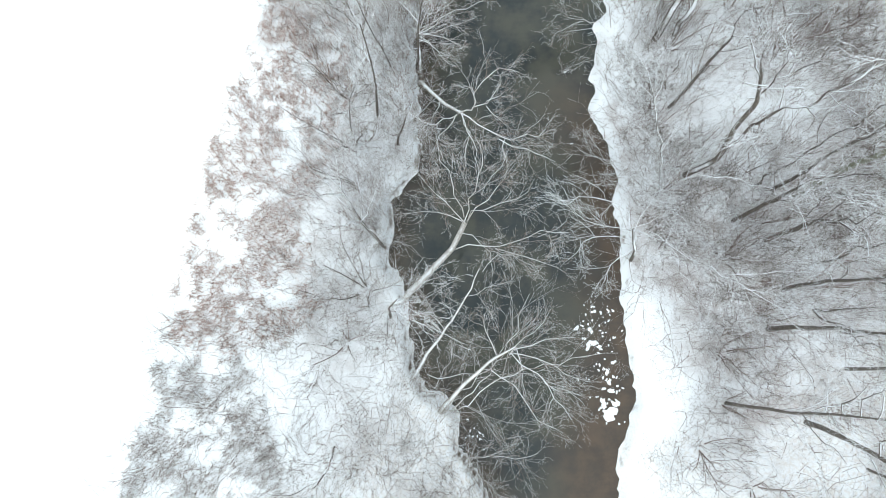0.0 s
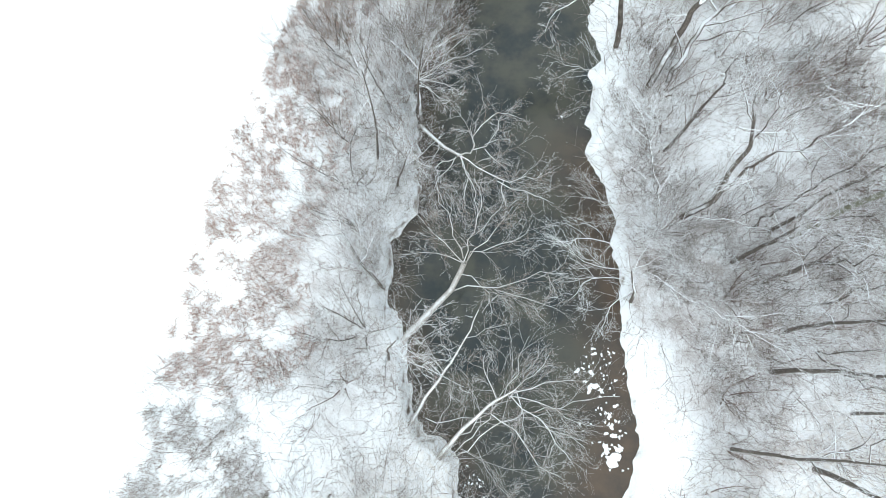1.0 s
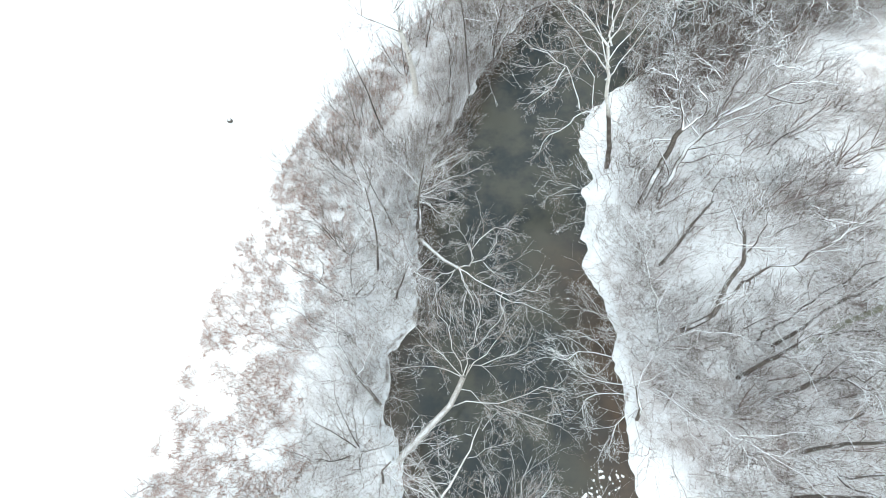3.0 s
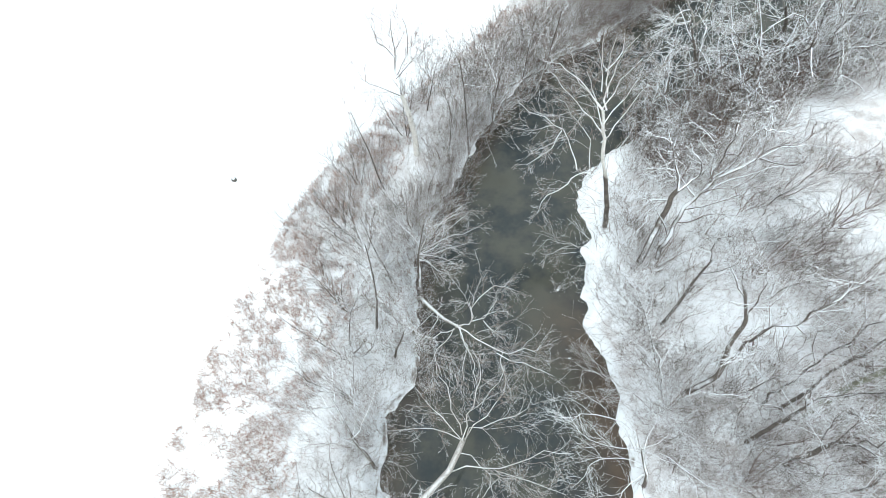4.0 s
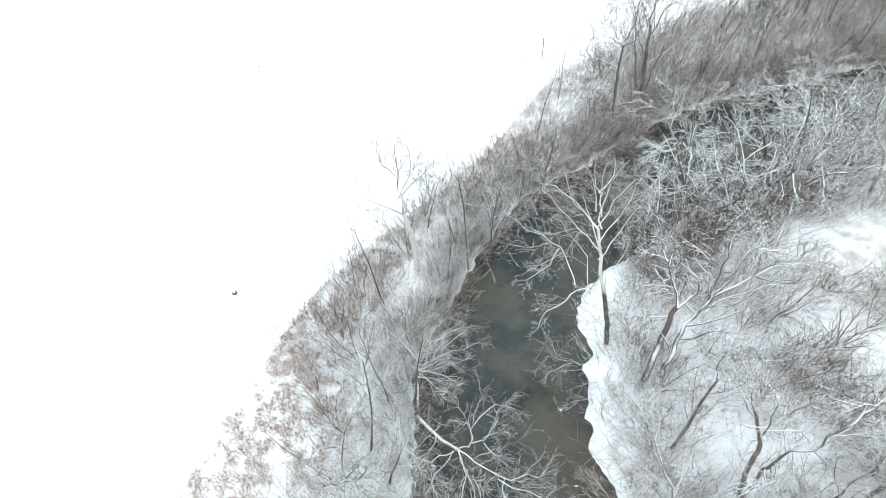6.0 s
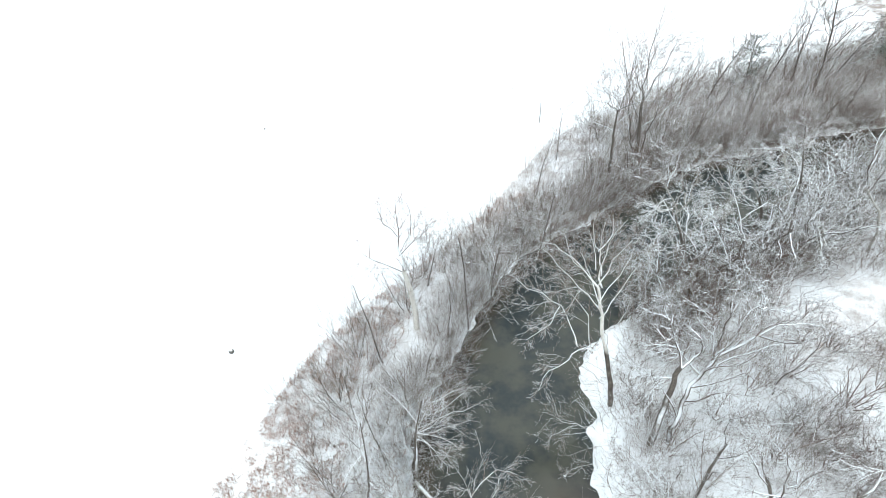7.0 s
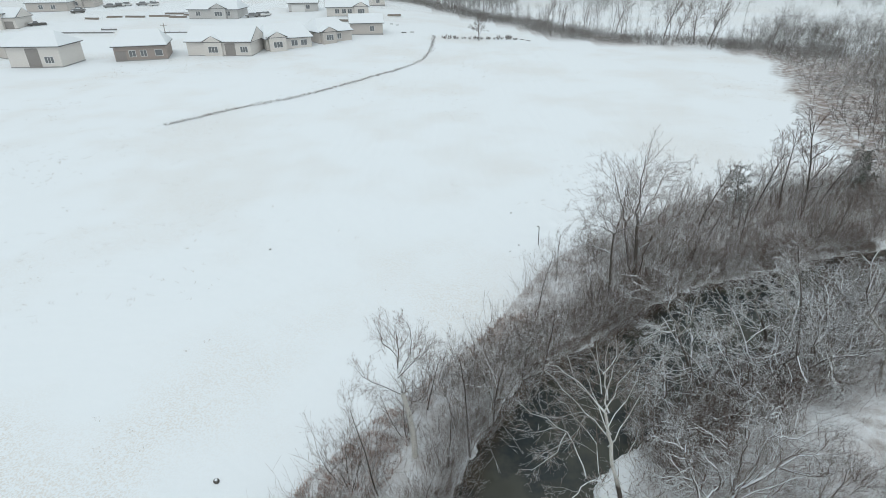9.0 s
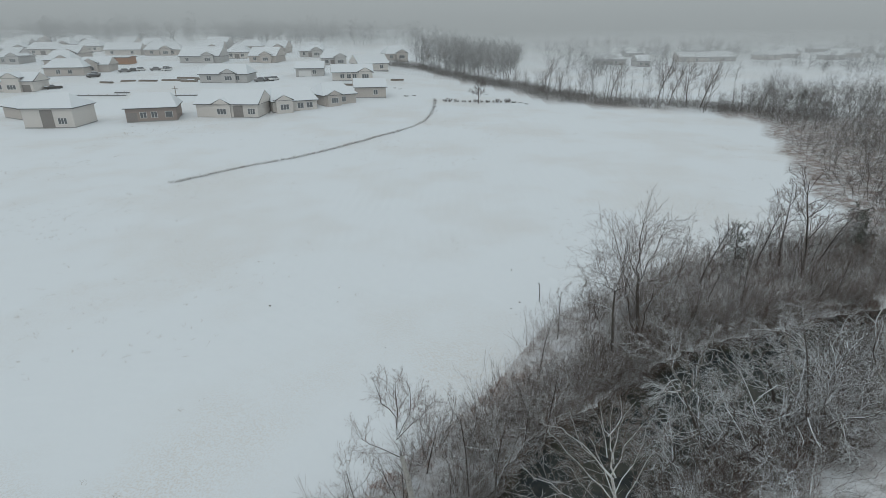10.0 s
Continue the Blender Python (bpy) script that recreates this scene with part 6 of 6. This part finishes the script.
house(-98.7, 129.0, 11.4, 4, M_BEIGE, "beige house with a porch recess painted dark and hipped snowy roof", ((0.69, 1.9, 3),), ((0.36, 2.8, "porch"),), depth=10, high=4.6, hip=3.0)
house(-79.2, 137.4, 11.6, 18, M_BROWN, "brown brick house with white windows under a snowy roof", ((0.28, 1.4, 2), (0.50, 1.3, 2), (0.78, 1.6, 1)), ((0.02, 2.3, "door"),), high=3.4, hip=2.0)
house(-64.9, 145.5, 16.3, -2, M_BEIGE, "long cream house with a gable end and snowy roof", ((0.42, 1.6, 3), (0.84, 1.8, 3)), ((0.60, 2.6, "porch"),), (0.28, 4.6, 0.5, 0.0), high=3.5)
house(-46.5, 151.6, 12.2, 28, M_BEIGE, "cream house with a projecting wing and snowy roof", ((0.55, 1.6, 2), (0.76, 1.6, 2)), (), (0.05, 4.4, 1.6, 0.5), hip=1.5)
house(-34.2, 160.5, 10.4, 39, M_TAN, "tan brick house with a hipped snowy roof", ((0.55, 1.2, 2),), (), (0.05, 4.2, 1.4, 0.2), hip=2.5)
house(-27.4, 174.3, 9.6, 10, M_TAN, "tan gabled house with a snowy roof", ((0.6, 1.2, 2),), (), None, 8, 3.2)
house(-87.8, 203.7, 17.0, 0, M_GREYWALL, "long grey house with a front gable and snowy roof", ((0.15, 1.5, 2), (0.75, 1.6, 2)), (), (0.48, 5.0, 1.0, 0.4), 11, 3.0, 2.0)
house(-154.7, 219.8, 13.7, 14, M_TAN, "tan brick house with a snowy roof beside parked cars", ((0.3, 1.4, 2), (0.6, 1.4, 2)), (), None, 11, 3.2, 3.0)
house(-147.6, 231.8, 10.4, 10, M_TAN, "tan house with a tall brick gable and snowy roof", ((0.4, 1.4, 2),), (), (0.1, 5.5, 1.2, 0.8), 10)
house(-147.1, 183.3, 12.6, 5, M_BEIGE, "cream two-gabled house with a covered deck and snowy roof", ((0.12, 1.2, 2),), ((0.72, 2.6, "door"),), (0.30, 5.2, 1.0, 1.2), 9, 3.4)
house(-40.7, 207.9, 14.7, 11, M_BEIGE, "cream house with many windows and a front gable", ((0.2, 1.4, 2), (0.36, 1.4, 2), (0.5, 1.4, 2)), (), (0.66, 4.6, 1.2, 0.3), 9)
house(-57.1, 219.8, 10.6, 9, M_GREYWALL, "grey flat-fronted house with a snowy roof", ((0.6, 1.4, 2),), ((0.1, 4.8, "garage"),), None, 8, 3.0, 0.0)
house(-108, 141, 9.0, 60, M_TAN, "tan house with a low deck and snowy roof", ((0.5, 1.4, 2),), (), None, 9, 3.0, 2.0)
house(-156.8, 261.1, 12.9, 0, M_ORANGE, "unfinished house wrapped in orange sheathing", (), (), None, 7, 3.2, 0.0, 0.15)
FAR_HOUSES = [(-181.6, 308.5, 17.6, 12), (-160.3, 308.5, 18.2, 12), (-123.7, 268.5, 18.4, 0), (-110, 291.5, 10.1, 0), (-91.8, 271, 13.1, -6),
              (-54.7, 258.6, 9.2, 15), (-35, 236, 13.1, 27), (-28.3, 288.5, 11, 20), (-204.7, 263.3, 7.8, 0), (-226.3, 312.3, 16.5, 13), (-192.9, 285.2, 11.3, 0),
              (-244.3, 316.2, 11.9, 20), (-286.4, 382.3, 16.6, 0), (-242.4, 358.3, 10.6, 0), (-262, 345, 12, 10), (-215, 338, 13, 5), (-138, 322, 14, 10), (-75, 300, 12, -8)]
FAR_HOUSES += [(-300, 330, 13, 12), (-275, 300, 12, 8), (-320, 365, 14, 5), (-340, 400, 13, 15), (-300, 410, 14, 0), (-255, 395, 13, 8), (-215, 380, 12, -5), (-185, 350, 14, 10),
               (-150, 365, 13, 0), (-120, 340, 12, 6), (-100, 325, 11, -4), (-240, 275, 12, 10), (-255, 250, 12, 18), (-175, 250, 11, 12)]
for k, (x, y, w, yaw) in enumerate(FAR_HOUSES):
    house(x, y, w, yaw, (M_BEIGE, M_TAN, M_GREYWALL)[k % 3], "distant house with a snow-covered roof on the rising estate", ((0.15, 1.4, 2), (0.72, 1.4, 2)), ((0.4, 2.4, "door"),) if k % 2 else (),
          (0.3 + 0.15 * (k % 3), 5.2, 1.4, 0.6) if k % 3 else None, 11 + k % 3, 3.0, (0.0, 3.0)[k % 2], 0.62)
VILLAGE = [(101, 371, 18, 2), (166, 403, 20, -4), (186, 408, 24, 3), (120, 352, 8, 0), (240, 430, 16, 10), (262, 455, 20, 0), (290, 430, 14, 8), (320, 470, 22, -5), (352, 452, 16, 6),
           (385, 490, 20, 0), (300, 505, 16, 4), (150, 470, 14, 0), (220, 520, 20, -6), (420, 540, 20, 8), (360, 560, 18, 0)]
for k, (x, y, w, yaw) in enumerate(VILLAGE):
    house(x, y, w, yaw, (M_GREYWALL, M_BEIGE, M_GREYWALL)[k % 3], "long distant building under snow beyond the wood", ((0.2, 1.6, 2), (0.6, 1.6, 2)), (), None, 12, 3.2, (3.0, 0.0)[k % 2])


# ------------------------------------------------------------ cars, fences and building clutter
def car(x, y, yaw, paint, label, pickup=False):
    top = new("pickup_truck" if pickup else "car")
    bm = bmesh.new()
    box(bm, 0, 5.2 if pickup else 4.5, 0, 1.8, 0.35, 0.95, 0.12)
    body = part("body", bm, top, m=paint)
    bm = bmesh.new()
    a, b = (1.3, 3.1) if pickup else (1.0, 3.6)
    lo = [bm.verts.new(p) for p in ((a, 0.1, 0.93), (b, 0.1, 0.93), (b, 1.7, 0.93), (a, 1.7, 0.93))]
    hi = [bm.verts.new(p) for p in ((a + 0.5, 0.25, 1.55), (b - 0.4, 0.25, 1.55), (b - 0.4, 1.55, 1.55), (a + 0.5, 1.55, 1.55))]
    bm.faces.new(hi)
    for i in range(4):
        bm.faces.new((lo[i], lo[(i + 1) % 4], hi[(i + 1) % 4], hi[i]))
    part("cabin", bm, top, "dark glazed cabin", M_GLASS)
    bm = bmesh.new()
    box(bm, a + 0.5, b - 0.4, 0.25, 1.55, 1.554, 1.64, 0.03)
    part("roof_snow", bm, top, "snow on the roof", M_SNOW)
    bm = bmesh.new()
    box(bm, 0.08, a - 0.05, 0.12, 1.68, 0.954, 1.03, 0.03)
    part("bonnet_snow", bm, top, "snow on the bonnet", M_SNOW)
    for wx in (0.85, 3.6 if not pickup else 4.2):
        for wy in (0.02, 1.6):
            bm = bmesh.new()
            bmesh.ops.create_cone(bm, cap_ends=True, segments=14, radius1=0.36, radius2=0.36, depth=0.2, matrix=pose(wx, wy + 0.09, 0.36, 90))
            part("wheel", bm, top, m=M_DARK)
    top.matrix_basis = pose(x, y, float(far_height(np.float64(x), np.float64(y))) - 0.03, 0, 0, yaw)
    return tagged(top, label, "car", "parked vehicles of the estate")


car(-134.0, 188.5, 35, M_DARK, "dark pickup truck parked beside a house", True)
car(-65.8, 152.5, 70, M_DARK, "dark pickup truck with snow parked between houses", True)
for k, (x, y) in enumerate(((-133, 232), (-130, 234), (-127, 236), (-123, 238), (-119, 240), (-116, 236), (-69, 206), (-66, 207), (-63, 208), (-139, 221), (-136, 216))):
    car(x, y, 20 + 25 * (k % 3), (M_STEEL, M_DARK, M_TRIM)[k % 3], "snow-dusted car parked among the houses")


def silt_fence(x, y, length, yaw, label="low black silt fence on stakes in the snow"):
    top = new("silt_fence")
    bm = bmesh.new()
    box(bm, 0, length, -0.03, 0.03, -0.1, 0.38)
    part("fabric", bm, top, m=M_STEEL)
    for k in range(int(length // 3) + 1):
        bm = bmesh.new()
        box(bm, k * 3 + 0.2, k * 3 + 0.26, 0.032, 0.09, -0.2, 0.7)
        part("stake", bm, top, m=M_TIMBER)
    top.matrix_basis = pose(x, y, float(far_height(np.float64(x), np.float64(y))), 0, 0, yaw)
    return tagged(top, label, "fence", "silt fences")


silt_fence(-118.5, 176.5, 18, 2)
silt_fence(-89.5, 176.5, 14, 4)
silt_fence(-107, 182, 5, 2)
silt_fence(-66, 168, 9, 8)


def timber_stack(x, y, length, yaw):
    top = new("timber_stack")
    for r in range(2):
        for k in range(3 - r):
            bm = bmesh.new()
            box(bm, 0.1 * r, length + 0.1 * r, 0.42 * k + 0.2 * r, 0.42 * k + 0.2 * r + 0.38, 0.32 * r, 0.32 * r + 0.3, 0.02)
            part("beam", bm, top, m=M_TIMBER)
    bm = bmesh.new()
    box(bm, 0.2, length - 0.1, 0.3, 1.0, 0.624, 0.74, 0.03)
    part("snow_cap", bm, top, "snow lying on the beams", M_SNOW)
    top.matrix_basis = pose(x, y, float(far_height(np.float64(x), np.float64(y))) - 0.05, 0, 0, yaw)
    return tagged(top, "stack of raw timber beams capped with snow", "timber", "timber stacks of the building site")


for x, y, l, a in ((-112, 207, 7, -6), (-104, 208, 9, 4), (-96, 206, 6, -4), (-93, 211, 8, 5), (-118, 206, 5, 10), (-101, 214, 8, 0), (-88, 209, 9, 3), (-124, 203, 5, -12), (-44, 195, 6, 12), (-38, 198, 8, -6), (-20, 215, 5, 6)):
    timber_stack(x, y, l, a)


def pole(x, y, high, label, name="utility_pole", radius=0.12, arm=False):
    top = new(name)
    bm = bmesh.new()
    bmesh.ops.create_cone(bm, cap_ends=True, segments=10, radius1=radius, radius2=radius * 0.7, depth=high + 0.4, matrix=Matrix.Translation((0, 0, high / 2 - 0.2)))
    part("shaft", bm, top, m=M_TIMBER)
    if arm:
        bm = bmesh.new()
        box(bm, -0.9, 0.9, -0.06, 0.06, high - 0.7, high - 0.58)
        part("crossarm", bm, top, m=M_TIMBER)
    top.matrix_basis = Matrix.Translation((x, y, height_at(x, y)))
    return tagged(top, label, "pole")


pole(-77, 161, 5.5, "thin timber pole standing between houses", arm=True)

# ------------------------------------------------------------ things on the field
def marker_post():
    top = new("marker_post")
    w = Wood(1)
    w.tube(0, [Vector((0, 0, -0.2)), Vector((-0.02, 0, 0.9)), Vector((-0.05, 0, 1.75)), Vector((-0.12, 0, 1.84)), Vector((-0.24, 0, 1.86))], (0.035, 0.035, 0.035, 0.03, 0.03), 8)
    part("pipe", mesh_from("pipe", w.v[0], w.f[0], M_DARK, True), top)
    top.matrix_basis = Matrix.Translation((8.52, 42.54, height_at(8.52, 42.54)))
    return tagged(top, "thin dark bent marker post standing in the snow", "post")


marker_post()


def lump(name, x, y, size, mat, label, category, flat=0.6, seed=0, group="", z=None):
    """An uneven rounded lump."""
    bm = bmesh.new()
    bmesh.ops.create_icosphere(bm, subdivisions=3, radius=1.0)
    for v in bm.verts:
        k = 1 + 0.22 * noise.noise(v.co * 1.3 + Vector((seed * 3.1, 0, 0))) + 0.08 * noise.noise(v.co * 4 + Vector((0, seed, 0)))
        v.co = Vector((v.co.x * k, v.co.y * k * 0.8, v.co.z * k * flat)) * size
    me = bpy.data.meshes.new(name)
    bm.to_mesh(me)
    bm.free()
    me.materials.append(mat)
    ob = new(name, me)
    ob.matrix_basis = pose(x, y, (height_at(x, y) if z is None else z) + 0.12 * size, 0, 0, seed * 70)
    return tagged(ob, label, category, group)


lump("rock", -11.08, 17.9, 0.17, M_ROCK, "small dark stone dusted with snow on the field", "rock", 0.7, 2)
for k, (x, y, s) in enumerate(((-15.2, 42.0, 0.10), (6.9, 49.5, 0.09), (6.8, 42.6, 0.09), (5.9, 41.4, 0.06), (7.6, 41.0, 0.05), (-4.4, 35.2, 0.04))):
    lump("soil_clod", x, y, s, M_STONE, "small dark clod of soil lying on the snow", "clod", 0.6, k + 5, "clods on the field")


def floe(x, y, size, seed):
    """A thin flat piece of snow-covered ice with deep bays in its rim."""
    r = random.Random(seed)
    n = 22 if size > 0.08 else 10
    waves = [(k, r.uniform(0, 6.283), r.uniform(0.25, 0.6) / k ** 0.8) for k in (2, 3, 5, 7)]
    rim = []
    for k in range(n):
        a = 6.283 * k / n
        d = size * max(0.22, 0.95 + sum(h * math.sin(q * a + s) for q, s, h in waves) + r.uniform(-0.12, 0.12))
        rim.append((d * math.cos(a), 0.75 * d * math.sin(a)))
    bm = bmesh.new()
    low = [bm.verts.new((a, b, -0.02)) for a, b in rim]
    up = [bm.verts.new((a * 0.93, b * 0.93, 0.03)) for a, b in rim]
    low_mid, up_mid = bm.verts.new((0, 0, -0.02)), bm.verts.new((0, 0, 0.04))
    for k in range(n):
        q = (k + 1) % n
        bm.faces.new((up_mid, up[k], up[q]))
        bm.faces.new((low_mid, low[q], low[k]))
        bm.faces.new((low[k], low[q], up[q], up[k]))
    me = bpy.data.meshes.new("ice_floe")
    bm.to_mesh(me)
    bm.free()
    me.materials.append(M_SNOW)
    ob = new("ice_floe", me)
    ob.matrix_basis = pose(x, y, 0.004, 0, 0, r.uniform(0, 360))
    return tagged(ob, "small ragged piece of snow-covered ice on dark water", "ice", "ice pieces on the creek")


for k, (x, y, s) in enumerate(((6.5, -3.75, 0.46), (6.25, -3.3, 0.26), (6.75, -3.35, 0.22), (5.75, -0.9, 0.2), (5.95, -0.75, 0.24), (6.25, -0.95, 0.17), (5.9, -0.2, 0.16), (5.3, -0.1, 0.17), (5.55, 0.0, 0.1),
                               (6.5, -2.0, 0.17), (6.55, -2.45, 0.15), (6.6, -2.8, 0.18), (6.3, -2.7, 0.12), (6.8, -1.6, 0.14), (6.1, 0.6, 0.14), (6.75, -2.2, 0.1), (6.4, 0.55, 0.1),
                               (5.6, -0.55, 0.12), (6.2, -1.7, 0.09), (6.9, -2.6, 0.09), (5.5, 11.8, 0.09), (5.6, 8.3, 0.07))):
    floe(x, y, 0.78 * s, k)
r2 = random.Random(8)
for k in range(75):
    floe(r2.gauss(6.35, 0.42), r2.uniform(-4.2, 1.0), r2.uniform(0.03, 0.075), 100 + k)
for k in range(14):
    floe(r2.gauss(0.75, 0.3), r2.gauss(-4.5, 0.3), r2.uniform(0.03, 0.06), 200 + k)

# ------------------------------------------------------------ the row of bushes and the lone tree across the field
HEDGE = spec((2, 2, 1), (7, 5), (4, 3, 3), (0.15, 0.2, 0.2), (0.03, 0.02, 0.0), (0.5, 0.6, 0.7), (0.55, 0.5), (40, 42), (0.7, 0.8), 1, (0.15, 0.15))
hedge_kinds = [shrub(240 + k, 1.5, 7, HEDGE, 0.035, 0.15, (1.6, 3.5)).thing("hedge_bush", (0, 0, 0), (M_REED, M_REED), "small dark leafless bush standing in a row", "bush", "bushes along the field track") for k in range(3)]
for k in range(17):
    x = 1.0 + 1.25 * k + rng.uniform(-0.3, 0.3)
    plant(hedge_kinds[k % 3], x, 173.0 + 0.12 * x, rng.uniform(0.55, 0.9) * (1.3 if k > 12 else 1.0))
LONE = spec((6, 4, 3, 1), (14, 8, 5), (6, 4, 3, 3), (0.06, 0.16, 0.2, 0.2), (0.03, 0.05, 0.03, 0.0), (0.25, 0.3, 0.45, 0.6), (0.5, 0.5, 0.5), (48, 42, 40), (0.4, 0.5, 0.7), 2, (0.25, 0.2, 0.15))
w = Wood(251)
w.least = 0.022
w.grow(Vector((0, 0, -0.3)), Vector((0.02, 0.03, 1)), 6.6, 0.17, 0, LONE)
w.thing("bare_tree", (11.1, 172.0, height_at(11.1, 172.0)), (M_REED, M_REED), "lone round-crowned bare tree across the field", "tree", "")
for k, (x, y, s) in enumerate(((-12.0, 181.0, 0.8), (-9.5, 183.0, 0.6), (-15.0, 196.0, 0.7), (-17.0, 197.0, 0.55), (22.5, 176.5, 0.9), (26.0, 173.0, 0.7), (24.5, 176.0, 0.6))):
    lump("brush_pile", x, y, s, M_ROCK, "low heap of cut brush dusted with snow", "heap", 0.35, 20 + k, "heaps beyond the field")
